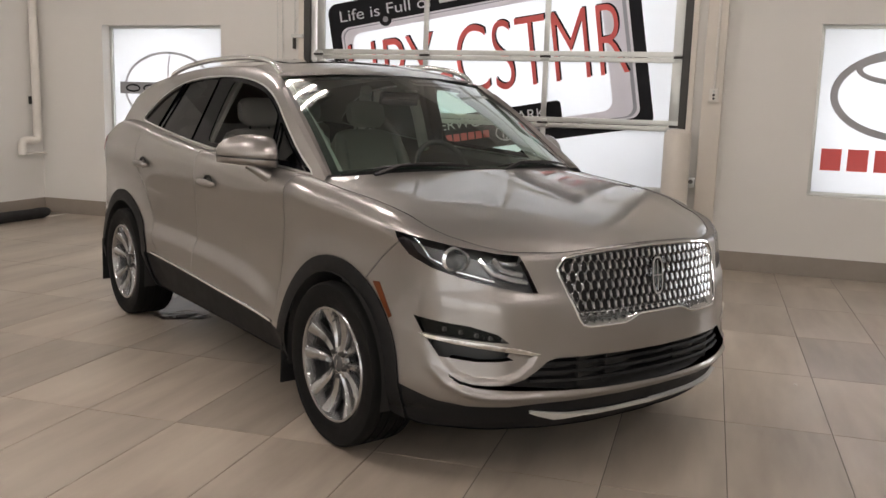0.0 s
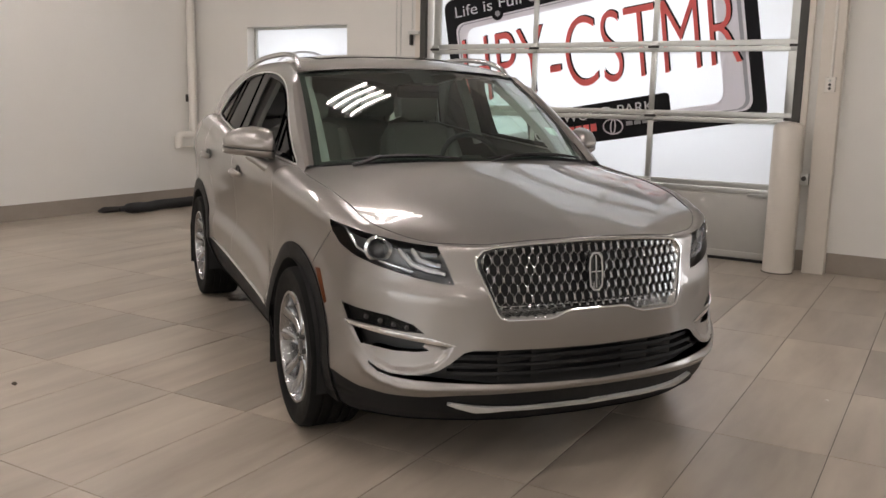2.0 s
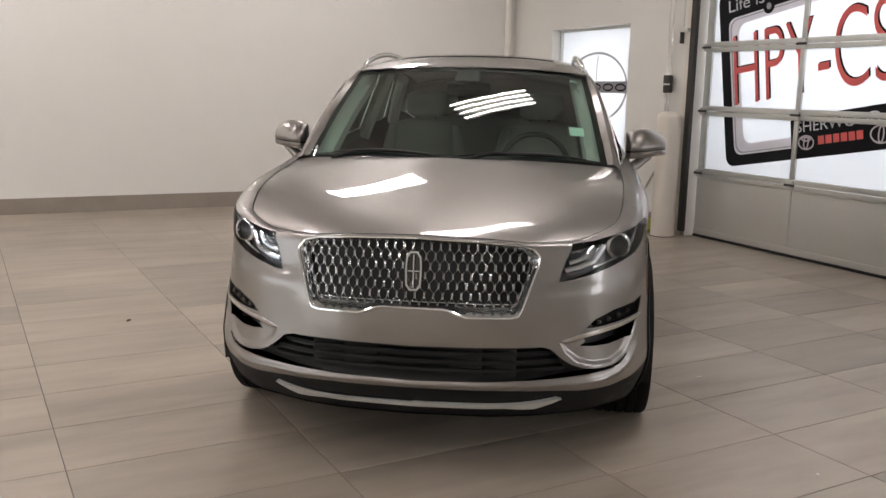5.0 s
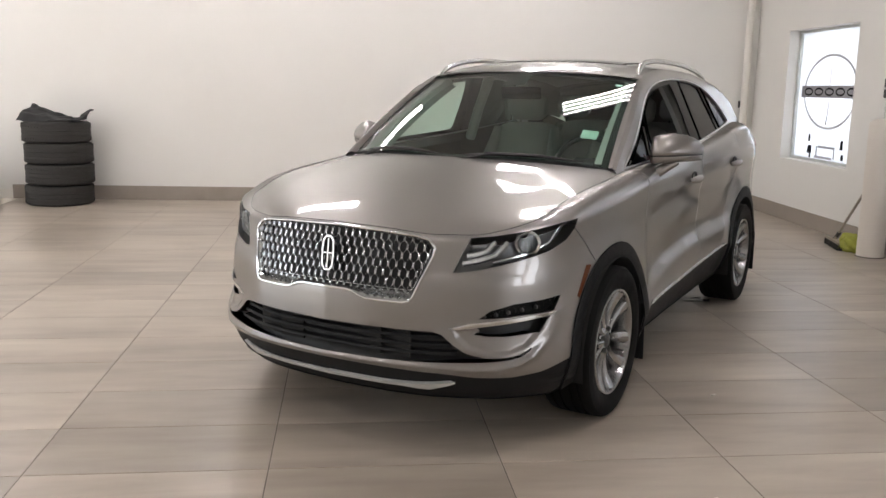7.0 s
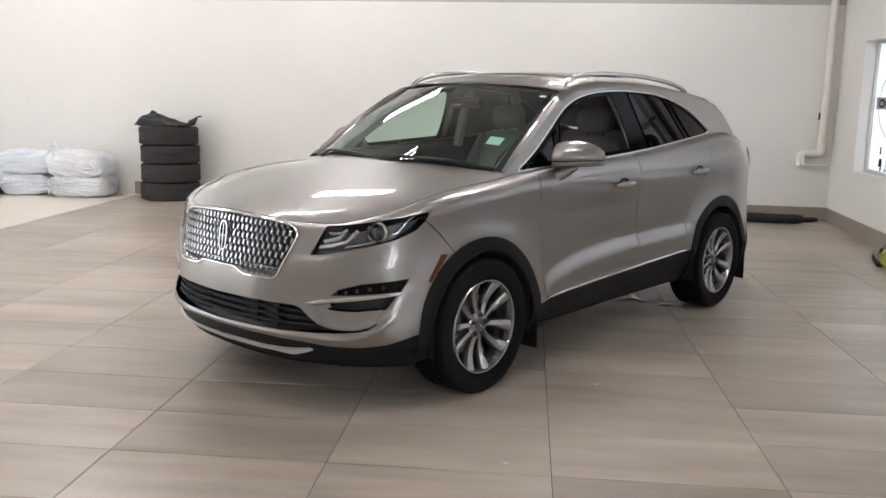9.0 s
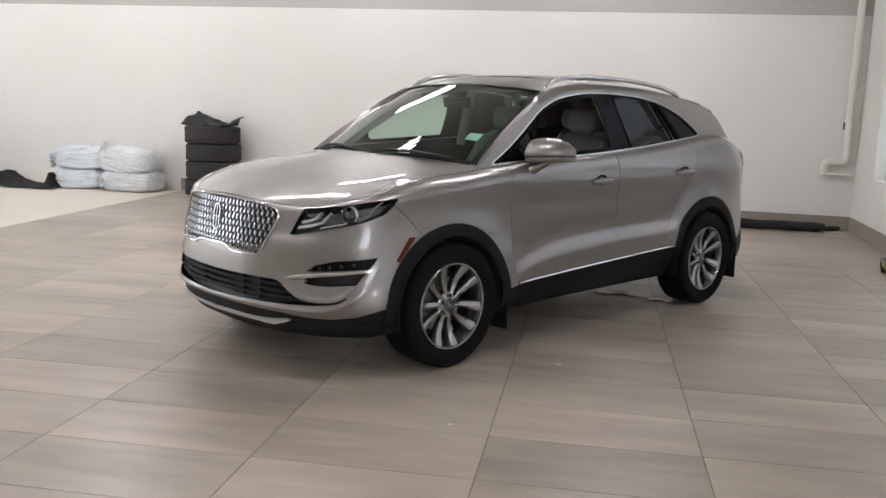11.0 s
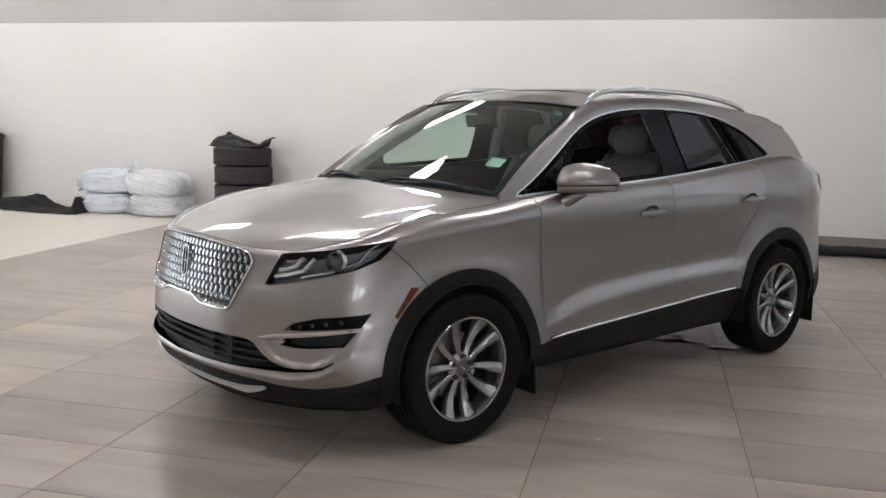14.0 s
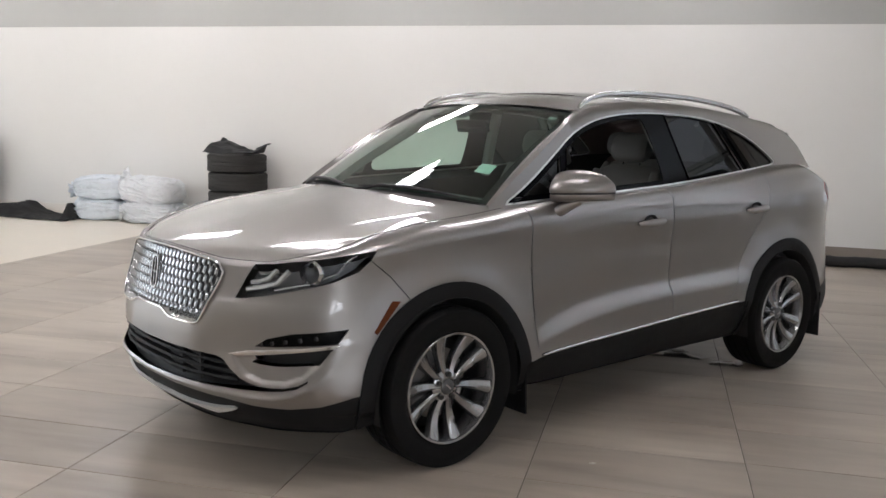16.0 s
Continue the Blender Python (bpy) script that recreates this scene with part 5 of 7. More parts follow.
PITCH, WAVE, AMP = 0.01675, 0.068, 0.0062
cache = {}
for i in range(-26, 27):
    bm = bmesh.new()
    xb = i * PITCH
    z, pts = 0.672, []
    while z < 0.897:
        ph = (z - 0.672) / WAVE
        tri = abs((ph % 1.0) * 2 - 1) * 2 - 1
        tri = max(-0.34, min(0.34, tri)) / 0.34
        x = xb + (AMP if i % 2 else -AMP) * tri
        if abs(x) < grille_x(min(z, 0.842)) + 0.006 and z < grille_top(x) + 0.004:
            pts.append((x, z, abs(tri) >= 0.99))
        z += WAVE / 16
    if len(pts) < 3:
        continue
    prev = None
    for x, z, thick in pts:
        w = 0.0037 if thick else 0.0017
        row = [bm.verts.new(on_front(x + dx, z, o)) for dx, o in ((-w, -0.006), (-w * 0.8, 0.0), (-w * 0.3, 0.004 if thick else 0.002), (w * 0.3, 0.004 if thick else 0.002), (w * 0.8, 0.0), (w, -0.006))]
        if prev:
            for k in range(5):
                bm.faces.new((prev[k], prev[k + 1], row[k + 1], row[k]))
        prev = row
    bmesh.ops.recalc_face_normals(bm, faces=bm.faces)
    part("grille_bar", bm, M_BARS, grille)
badge = bmesh.new()
bc = on_front(0, 0.79, 0.0)
bm_pose = pose(0, bc.y - 0.016, 0.792, -7, 0, 0)
outer = rounded([(-0.026, -0.072), (0.026, -0.072), (0.032, 0.0), (0.026, 0.072), (-0.026, 0.072), (-0.032, 0.0)], 1)
inn = [(x * 0.78, z * 0.90) for x, z in outer]
va = [badge.verts.new(bm_pose @ Vector((x, 0, z))) for x, z in outer]
vb = [badge.verts.new(bm_pose @ Vector((x, 0, z))) for x, z in inn]
vc = [badge.verts.new(bm_pose @ Vector((x, 0.02, z))) for x, z in outer]
vd = [badge.verts.new(bm_pose @ Vector((x, 0.012, z))) for x, z in inn]
n = len(outer)
for k in range(n):
    m_ = (k + 1) % n
    badge.faces.new((va[k], va[m_], vb[m_], vb[k]))
    badge.faces.new((va[m_], va[k], vc[k], vc[m_]))
    badge.faces.new((vb[k], vb[m_], vd[m_], vd[k]))
badge.faces.new(vd)
for x0, z0, x1, z1 in ((-0.0025, -0.060, 0.0025, 0.060), (-0.022, -0.002, 0.022, 0.002)):
    box(badge, x0, 0.0, z0, x1, 0.014, z1, 0, bm_pose)
bmesh.ops.recalc_face_normals(badge, faces=badge.faces)
badge_ob = part("badge", badge, M_BARS, grille, "chrome upright badge")
plate_bm = bmesh.new()
plate_bm.faces.new([plate_bm.verts.new(bm_pose @ Vector((x * 0.99, 0.011, z * 0.99))) for x, z in inn])
part("badge_field", plate_bm, M_GLOSS, badge_ob)
for line, rad, o in ((GRILLE_OUT, 0.0055, 0.006), (GRILLE_IN, 0.0025, -0.028)):
    half = [on_front(x, z, o) for x, z in densify(line, 0.02, False)]
    loop = half + [Vector((-p.x, p.y, p.z)) for p in half[-2:0:-1]]
    part("grille_bead", tube(bmesh.new(), loop + loop[:1], rad, 8, False), M_CHROME, grille)
for k, z in enumerate((0.430, 0.462, 0.494)):
    bm, prev = bmesh.new(), None
    half = (0.565, 0.545, 0.515)[k]
    for j in range(41):
        x = -half + 2 * half * j / 40
        row = [bm.verts.new(on_front(x, z + dz, o)) for dz, o in ((-0.008, -0.05), (-0.005, -0.018), (0.005, -0.022), (0.008, -0.05))]
        if prev:
            for q in range(3):
                bm.faces.new((prev[q], row[q], row[q + 1], prev[q + 1]))
        prev = row
    part("lower_bar", bm, M_CLAD, lower)
for x in (-0.33, -0.20, 0.20, 0.33):
    c = on_front(x, 0.462, -0.04)
    part("shutter", boxed(c.x - 0.06, c.y - 0.004, 0.405, c.x + 0.06, c.y + 0.01, 0.515), M_RUBBER, lower)

# ---- lamp interiors ----
for sg, h, f in ((1, head[0], fog[0]), (-1, head[1], fog[1])):
    c = on_front(sg * 0.765, 0.862, -0.034)
    nrm = (on_front(sg * 0.765, 0.862, 0.1) - c).normalized()
    nrm = (nrm + Vector((-0.25 * sg, -0.6, 0.05))).normalized()
    turn = nrm.to_track_quat("Z", "Y").to_matrix().to_4x4()
    m = Matrix.Translation(c) @ turn
    part("projector_ring", lathe(bmesh.new(), [(0.042, 0.0), (0.053, 0.012), (0.051, 0.020), (0.040, 0.024), (0.034, 0.012), (0.034, 0.0)], 36, m), M_CHROME, h)
    part("projector", lathe(bmesh.new(), [(0.034, 0.0), (0.032, 0.014), (0.024, 0.024), (0.012, 0.029), (0, 0.031)], 32, m), M_LENS, h)
    part("projector_bowl", lathe(bmesh.new(), [(0.034, 0.004), (0.022, -0.012), (0, -0.018)], 32, m), M_HOUSING, h)
    for a, b, w, lb in ((((0.70, 0.868), (0.665, 0.815), (0.61, 0.795), (0.552, 0.785)), 0, 0.013, "bright light guide"), (((0.66, 0.872), (0.635, 0.835), (0.60, 0.822), (0.565, 0.815)), 0, 0.011, ""), (((0.845, 0.93), (0.82, 0.86), (0.76, 0.818), (0.66, 0.79)), 0, 0.005, "")):
        pts = [on_front(sg * x, z, -0.022) for x, z in densify([tuple(q) for q in a], 0.012, False)]
        part("light_guide", tube(bmesh.new(), pts, w, 8), M_WHITE_LED, h, lb)
    bm = bmesh.new()
    for (x0, z0), (x1, z1) in (((0.58, 0.872), (0.655, 0.835)), ((0.57, 0.835), (0.62, 0.812))):
        q = [on_front(sg * x, z, o) for x, z, o in ((x0, z0, -0.03), (x1, z0 + 0.004, -0.03), (x1, z1, -0.045), (x0, z1, -0.045))]
        bm.faces.new([bm.verts.new(p) for p in q])
    part("reflector", bm, M_WHITE_LED, h, "silver reflector bowl")
    for k in range(5):
        x, z = 0.80 - 0.038 * k, 0.611 - 0.0075 * k
        c = on_front(sg * x, z, -0.012)
        part("led_cell", lathe(bmesh.new(), [(0.009, 0), (0.010, 0.006), (0.006, 0.008), (0, 0.006)], 12, Matrix.Translation(c) @ pose(0, 0, 0, 90, 0, 25 * sg)), M_ALLOY_DARK, f)

# ---- mirrors and door handles ----
def mirror_ring(bm, t, k, rows, sg):
    """Rings of a mirror's cross section at t from the door to the tip, swept back; rows: height and size."""
    x, yc = 0.846 + 0.218 * t, 0.685 + 0.135 * t ** 1.3
    ring = []
    for a, z in rows:
        front, back = 0.112 * a * k, 0.066 * a * k
        ring.append((bm.verts.new((sg * x, yc - front, z)), bm.verts.new((sg * x, yc + back, z))))
    return [r[0] for r in ring] + [r[1] for r in ring[::-1]]


def mirror_body(sg, rows_at):
    bm = bmesh.new()
    rings = []
    for t, k in ((0.0, 0.42), (0.03, 0.62), (0.1, 0.82), (0.22, 0.96), (0.4, 1.0), (0.6, 0.97), (0.78, 0.86), (0.9, 0.68), (0.97, 0.45), (1.0, 0.2)):
        rings.append(mirror_ring(bm, t, k, rows_at(t, k), sg))
    n = len(rings[0])
    for a, b in zip(rings, rings[1:]):
        for j in range(n):
            bm.faces.new((a[j], a[(j + 1) % n], b[(j + 1) % n], b[j]))
    bm.faces.new(rings[0])
    bm.faces.new(rings[-1])
    bmesh.ops.recalc_face_normals(bm, faces=bm.faces)
    return bm


def dome(t, k):
    h = 0.100 * math.sqrt(max(0.02, 1 - ((t - 0.35) / 0.68) ** 2))
    z0 = 1.147 + 0.012 * t
    return [(0.95, z0), (0.99, z0 + 0.006)] + [(max(0.05, (1 - q ** 1.9) ** 0.62), z0 + 0.006 + h * q) for q in (0.15, 0.3, 0.45, 0.6, 0.72, 0.83, 0.91, 0.97, 1.0)]


def lip_rows(t, k):
    z0 = 1.104 + 0.020 * t
    return [(0.60, z0), (0.80, z0 + 0.004), (0.90, z0 + 0.014), (0.93, z0 + 0.026), (0.93, 1.139 + 0.012 * t)]


def slot_rows(t, k):
    return [(0.86, 1.132 + 0.012 * t), (0.86, 1.152 + 0.012 * t)]


def mirror(sg):
    ob = part("door_mirror", mirror_body(sg, dome), M_PAINT, car, "champagne door mirror with a dark slot over its lower lip")
    part("mirror_lip", mirror_body(sg, lip_rows), M_PAINT, ob)
    part("mirror_slot", mirror_body(sg, slot_rows), M_BLACK, ob)
    part("mirror_arm", tube(bmesh.new(), [(sg * 0.84, 0.640, 1.044), (sg * 0.87, 0.650, 1.055), (sg * 0.90, 0.665, 1.076), (sg * 0.93, 0.685, 1.098), (sg * 0.97, 0.705, 1.118)], [0.040, 0.038, 0.034, 0.030, 0.020], 12, True, 0.8), M_PAINT, ob)
    part("mirror_glass", boxed(-0.070, 0, -0.040, 0.070, 0.004, 0.040, 0, pose(sg * 0.955, 0.785, 1.195, 0, 0, 24 * sg)), M_CHROME, ob)


for sg in (1, -1):
    mirror(sg)
for hy, hz, doors in ((1.335, 0.975, doors_f), (2.318, 1.005, doors_r)):
    for sg, d in ((1, doors_f[0] if hy < 2 else doors_r[0]), (-1, doors_f[1] if hy < 2 else doors_r[1])):
        pts, rad = [], []
        for k in range(13):
            t = k / 12
            y = hy - 0.105 + 0.21 * t
            s0 = side_s(y, hz)
            pts.append(Vector((sg * (shell(s0, hz).x + 0.010 + 0.024 * math.sin(math.pi * min(1, max(0, t))) ** 0.5), y, hz + 0.008 * t)))
            rad.append(0.008 + 0.011 * math.sin(math.pi * t) ** 0.5)
        hd = part("door_handle", tube(bmesh.new(), pts, rad, 10, True, 1.15), M_PAINT, d, "body coloured handle with a chrome edge")
        cup = shell(side_s(hy, hz), hz)
        part("handle_cup", lathe(bmesh.new(), [(0.047, 0.0), (0.045, 0.004), (0.040, 0.0025), (0.02, -0.004), (0, -0.006)], 24, Matrix.Translation((sg * (cup.x + 0.003), hy - 0.0, hz + 0.010)) @ pose(0, 0, 0, 0, 90 * sg, 0) @ Matrix.Diagonal((0.75, 1.15, 1, 1))), M_BLACK, d)


# ---- wheels ----
def tyre_bm(R=0.346, W=0.118, r=0.238, soft=1.0):
    bm = bmesh.new()
    prof = [(r, -W * 0.82), (r + 0.03, -W * 0.97), (r + 0.062, -W), (R - 0.014 * soft, -W * 0.97), (R - 0.003 * soft, -W * 0.86)]
    grooves = []
    for z in (-0.55, -0.2, 0.2, 0.55):
        grooves += [(R - 0.0005, W * (z - 0.06)), (R - 0.008, W * (z - 0.045)), (R - 0.008, W * (z + 0.045)), (R - 0.0005, W * (z + 0.06))]
    prof += grooves + [(R - 0.003 * soft, W * 0.86), (R - 0.014 * soft, W * 0.97), (r + 0.062, W), (r + 0.055, W * 0.985), (r + 0.03, W * 0.97), (r + 0.012, W * 0.90), (r, W * 0.82)]
    return lathe(bm, prof, 64)


def wheel():
    w = new("wheel")
    tyre = part("tyre", tyre_bm(), M_TYRE, w, "worn black tyre")
    rim = part("rim", lathe(bmesh.new(), [(0.238, 0.098), (0.244, 0.104), (0.240, 0.110), (0.231, 0.108), (0.226, 0.095), (0.221, 0.06), (0.212, 0.0), (0.208, -0.09)], 64), M_ALLOY, w, "ten-spoke silver alloy rim")
    part("disc", lathe(bmesh.new(), [(0.05, 0.0), (0.152, 0.0), (0.155, -0.006), (0.152, -0.02)], 48), M_DISC, w, "brake disc")
    part("back_plate", lathe(bmesh.new(), [(0.0, -0.03), (0.205, -0.045), (0.208, -0.09)], 40), M_BLACK, w)
    part("caliper", boxed(-0.17, -0.075, -0.02, -0.10, 0.075, 0.035, 0.012), M_ALLOY_DARK, w)
    for k in range(5):
        for q in (-1, 1):
            bm, prev = bmesh.new(), None
            for j in range(13):
                t = j / 12
                r = 0.045 + 0.183 * t
                ang = 2 * math.pi * k / 5 + math.pi / 2 + q * (0.335 - 0.075 * t)
                hw = 0.0125 + 0.0165 * t ** 1.3
                z = 0.072 + 0.028 * t ** 1.6 - 0.014 * math.sin(math.pi * t)
                c, tn = Vector((r * math.cos(ang), r * math.sin(ang), 0)), Vector((-math.sin(ang), math.cos(ang), 0))
                row = [bm.verts.new(c + tn * a + Vector((0, 0, zz))) for a, zz in ((-hw * 1.2, z - 0.035), (-hw, z - 0.006), (-hw * 0.9, z - 0.003), (-q * hw * 0.35, z + 0.004), (hw * 0.9, z - 0.003), (hw, z - 0.006), (hw * 1.2, z - 0.035))]
                if prev:
                    for i in range(6):
                        bm.faces.new((prev[i], row[i], row[i + 1], prev[i + 1]))
                prev = row
            bmesh.ops.recalc_face_normals(bm, faces=bm.faces)
            part("spoke", bm, M_ALLOY, rim)
    part("hub", lathe(bmesh.new(), [(0.075, 0.03), (0.072, 0.060), (0.060, 0.070), (0.036, 0.072), (0.034, 0.066)], 40), M_ALLOY, rim)
    part("hub_cap", lathe(bmesh.new(), [(0.034, 0.064), (0.033, 0.074), (0.028, 0.078), (0, 0.079)], 32), M_ALLOY_DARK, rim, "dark centre cap")
    part("cap_mark", boxed(-0.016, -0.003, 0.0785, 0.016, 0.003, 0.0805), M_CHROME, rim)
    for k in range(5):
        a = 2 * math.pi * (k + 0.5) / 5 + math.pi / 2
        part("lug_nut", lathe(bmesh.new(), [(0.012, 0.050), (0.012, 0.078), (0.009, 0.084), (0, 0.085)], 6, pose(0.054 * math.cos(a), 0.054 * math.sin(a), 0)), M_DARK, rim)
    part("valve", tube(bmesh.new(), [(0.19, 0.05, 0.07), (0.175, 0.046, 0.10)], 0.004, 6), M_DARK, rim)
    return w


w0 = wheel()
w0.parent = car
first_wheel = True
for sg in (1, -1):
    for yc in (0.0, 2.69):
        m = pose(sg * 0.818, yc, 0.345, 0, 90 * sg, 0) @ pose(0, 0, 0, 0, 0, 17 + 23 * yc + 31 * sg)
        if first_wheel:
            w0.matrix_basis = m
            first_wheel = False
        else:
            copy_thing(w0, m)

# wheel wells, flaps and underbody
for sg in (1, -1):
    for yc, zc, r, _ in ARCH:
        bm = bmesh.new()
        rows = []
        for k in range(25):
            a = -0.25 + (math.pi + 0.5) * k / 24
            rows.append([bm.verts.new((sg * x, yc - (r - 0.002) * math.cos(a), zc + (r - 0.002) * math.sin(a))) for x in (0.925, 0.60)])
        for a, b in zip(rows, rows[1:]):
            bm.faces.new((a[0], b[0], b[1], a[1]))
        part("wheel_well", bm, M_CARPET, car)
        part("inner_wing", boxed(sg * 0.60 - 0.01, yc - 0.42, 0.24, sg * 0.60 + 0.01, yc + 0.42, 0.78), M_CARPET, car)
    for yc, y in ((0.0, 0.435), (2.69, 3.145)):
        bm = boxed(-0.085, -0.006, -0.20, 0.085, 0.006, 0.09, 0.004, pose(sg * 0.845, y, 0.345, 3, 0, 0))
        part("mud_flap", bm, M_CLAD, car, "black mud flap")
part("underbody", boxed(-0.70, -0.40, 0.275, 0.70, 3.35, 0.335, 0.02), M_CARPET, car)
part("engine_bay_shield", boxed(-0.48, -0.72, 0.26, 0.48, 0.42, 0.60, 0.02), M_CARPET, car)

# ---- cabin ----
cabin = part("cabin_floor", boxed(-0.80, 0.40, 0.27, 0.80, 3.30, 0.42), M_CARPET, car)
part("dashboard", grid_mesh(lambda u, v: Vector((0.70 * u, 0.20 + 0.62 * v - 0.05 * math.sin(3 * u) * v + 0.20 * u ** 2 * (1 - v), 1.07 + 0.02 * math.sin(math.pi * v) - 0.02 * u ** 2 - (0.22 if v > 0.999 else 0))), 16, 10), M_DASH, car, "dark dashboard")
part("firewall", boxed(-0.72, 0.44, 0.42, 0.72, 0.80, 1.02, 0.03), M_DASH, car)
part("console", boxed(-0.11, 0.80, 0.42, 0.11, 1.75, 0.78, 0.03), M_DASH, car)
part("headliner", grid_mesh(lambda u, v: roof_fn(u * 0.96, 0.03 + 0.9 * v) + Vector((0, 0, -0.035)), 14, 20), M_TRIM, car, "pale headliner")
for sg in (1, -1):
    bm = bmesh.new()
    prev = None
    for k in range(40):
        y = 0.50 + 2.5 * k / 39
        b = f_belt(y)
        row = [bm.verts.new((sg * x, y, z)) for x, z in ((0.80, 0.30), (0.79, 0.75), (0.775, b - 0.04), (g_side(y, b) - 0.022, b + 0.002), (g_side(y, b) - 0.014, b - 0.01))]
        if prev:
            for q in range(4):
                bm.faces.new((prev[q], row[q], row[q + 1], prev[q + 1]))
        prev = row
    bmesh.ops.recalc_face_normals(bm, faces=bm.faces)
    part("door_lining", bm, M_DASH, car)
    # inner pillars
    for (y0, z0), (y1, z1), w in (((0.50, 1.16), (1.06, 1.50), 0.085), ((1.70, 1.12), (1.62, 1.53), 0.06), ((2.45, 1.2), (2.15, 1.5), 0.07)):
        a, b = glasshouse(y0, z0), glasshouse(y1, z1)
        part("inner_pillar", tube(bmesh.new(), [(sg * (a.x - 0.075), a.y + 0.02, a.z), (sg * ((a.x + b.x) / 2 - 0.072), (a.y + b.y) / 2 + 0.02, (a.z + b.z) / 2), (sg * (b.x - 0.085), b.y + 0.02, b.z)], w * 0.6, 8), M_TRIM, car)


def pad(bm, x0, x1, prof, bulge=0.018, nx=10):
    """An upholstered cushion: a profile in y, z swept across x with rounded sides."""
    rows = []
    for i in range(nx + 1):
        t = i / nx
        x = x0 + (x1 - x0) * t
        k = 1 - (abs(2 * t - 1) ** 6) * 0.35
        cy = sum(p[0] for p in prof) / len(prof)
        cz = sum(p[1] for p in prof) / len(prof)
        rows.append([bm.verts.new((x, cy + (y - cy) * k, cz + (z - cz) * k)) for y, z in prof])
    n = len(prof)
    for a, b in zip(rows, rows[1:]):
        for k in range(n):
            bm.faces.new((a[k], a[(k + 1) % n], b[(k + 1) % n], b[k]))
    bm.faces.new(rows[0][::-1])
    bm.faces.new(rows[-1])
    bmesh.ops.recalc_face_normals(bm, faces=bm.faces)
    return bm


def seat(x, y, width, heads):
    st = new("seat")
    st.parent = car
    st["label"] = "pale grey leather seat with headrests"
    part("cushion", pad(bmesh.new(), x - width / 2, x + width / 2, rounded([(y - 0.30, 0.60), (y - 0.31, 0.72), (y, 0.70), (y + 0.24, 0.68), (y + 0.25, 0.52), (y - 0.2, 0.50)], 2)), M_SEAT, st)
    part("backrest", pad(bmesh.new(), x - width / 2 * 0.96, x + width / 2 * 0.96, rounded([(y + 0.10, 0.66), (y + 0.18, 1.0), (y + 0.26, 1.22), (y + 0.33, 1.25), (y + 0.38, 1.2), (y + 0.32, 0.9), (y + 0.26, 0.6)], 2)), M_SEAT, st)
    for sgn in (-1, 1):
        part("bolster", tube(bmesh.new(), [(x + sgn * width * 0.44, y + 0.12, 0.70), (x + sgn * width * 0.46, y + 0.17, 0.95), (x + sgn * width * 0.40, y + 0.27, 1.20)], [0.045, 0.055, 0.03], 10), M_SEAT, st)
    for hx in heads:
        part("headrest", pad(bmesh.new(), hx - 0.125, hx + 0.125, rounded([(y + 0.24, 1.26), (y + 0.27, 1.41), (y + 0.33, 1.43), (y + 0.37, 1.38), (y + 0.34, 1.25)], 2)), M_SEAT, st)
        for q in (-0.06, 0.06):
            part("headrest_post", tube(bmesh.new(), [(hx + q, y + 0.31, 1.20), (hx + q, y + 0.31, 1.32)], 0.006, 6), M_CHROME, st)
    return st


seat(0.37, 1.52, 0.52, (0.37,))
seat(-0.37, 1.52, 0.52, (-0.37,))
seat(0.0, 2.42, 1.25, (-0.40, 0.40))
sw_c = Vector((0.37, 0.98, 1.03))
bm = bmesh.new()
ringp = [(0.185 * math.cos(2 * math.pi * k / 40), 0.185 * math.sin(2 * math.pi * k / 40)) for k in range(40)]
wm = Matrix.Translation(sw_c) @ pose(0, 0, 0, 66, 0, 0)
vr = [[bm.verts.new(wm @ Vector((x * (1 + 0.085 * math.cos(a)), y * (1 + 0.085 * math.cos(a)), 0.016 * math.sin(a)))) for a in [2 * math.pi * q / 8 for q in range(8)]] for x, y in ringp]
for k in range(40):
    for q in range(8):
        bm.faces.new((vr[k][q], vr[(k + 1) % 40][q], vr[(k + 1) % 40][(q + 1) % 8], vr[k][(q + 1) % 8]))
bmesh.ops.recalc_face_normals(bm, faces=bm.faces)
steer = part("steering_wheel", bm, M_DASH, car, "dark steering wheel")
part("wheel_boss", boxed(-0.07, -0.06, -0.03, 0.07, 0.06, 0.02, 0.02, wm), M_DASH, steer)
for a in (0, 180, 270):
    part("wheel_spoke", boxed(0.05, -0.018, -0.008, 0.185, 0.018, 0.008, 0.004, wm @ pose(0, 0, 0, 0, 0, a)), M_DASH, steer)
part("inside_mirror", boxed(-0.12, -0.015, -0.035, 0.12, 0.015, 0.035, 0.01, pose(0, 0.90, 1.44, 15)), M_GLOSS, car)
for u, v, w, h in ((0.83, 0.285, 0.040, 0.036), (0.88, 0.90, 0.02, 0.012)):
    c = screen(u, v)
    du, dv = (screen(u + 0.01, v) - c).normalized(), (screen(u, v + 0.01) - c).normalized()
    bm = bmesh.new()
    off = du.cross(dv).normalized() * -0.004
    bm.faces.new([bm.verts.new(c + du * a * w + dv * b * h + off) for a, b in ((-1, -1), (1, -1), (1, 1), (-1, 1))])
    st = part("sticker", bm, M_STICKER, windscreen, "pale green paper sticker")
    if w > 0.04:
        for k in range(3):
            bm = bmesh.new()
            bm.faces.new([bm.verts.new(c + du * a * w + dv * (b - 0.1 + 0.45 - 0.45 * k) * h - off * 0.4) for a, b in ((-0.7, -0.05), (0.7 - 0.3 * k, -0.05), (0.7 - 0.3 * k, 0.05), (-0.7, 0.05))])
            part("print_bar", bm, M_FILM_GREY, windscreen)


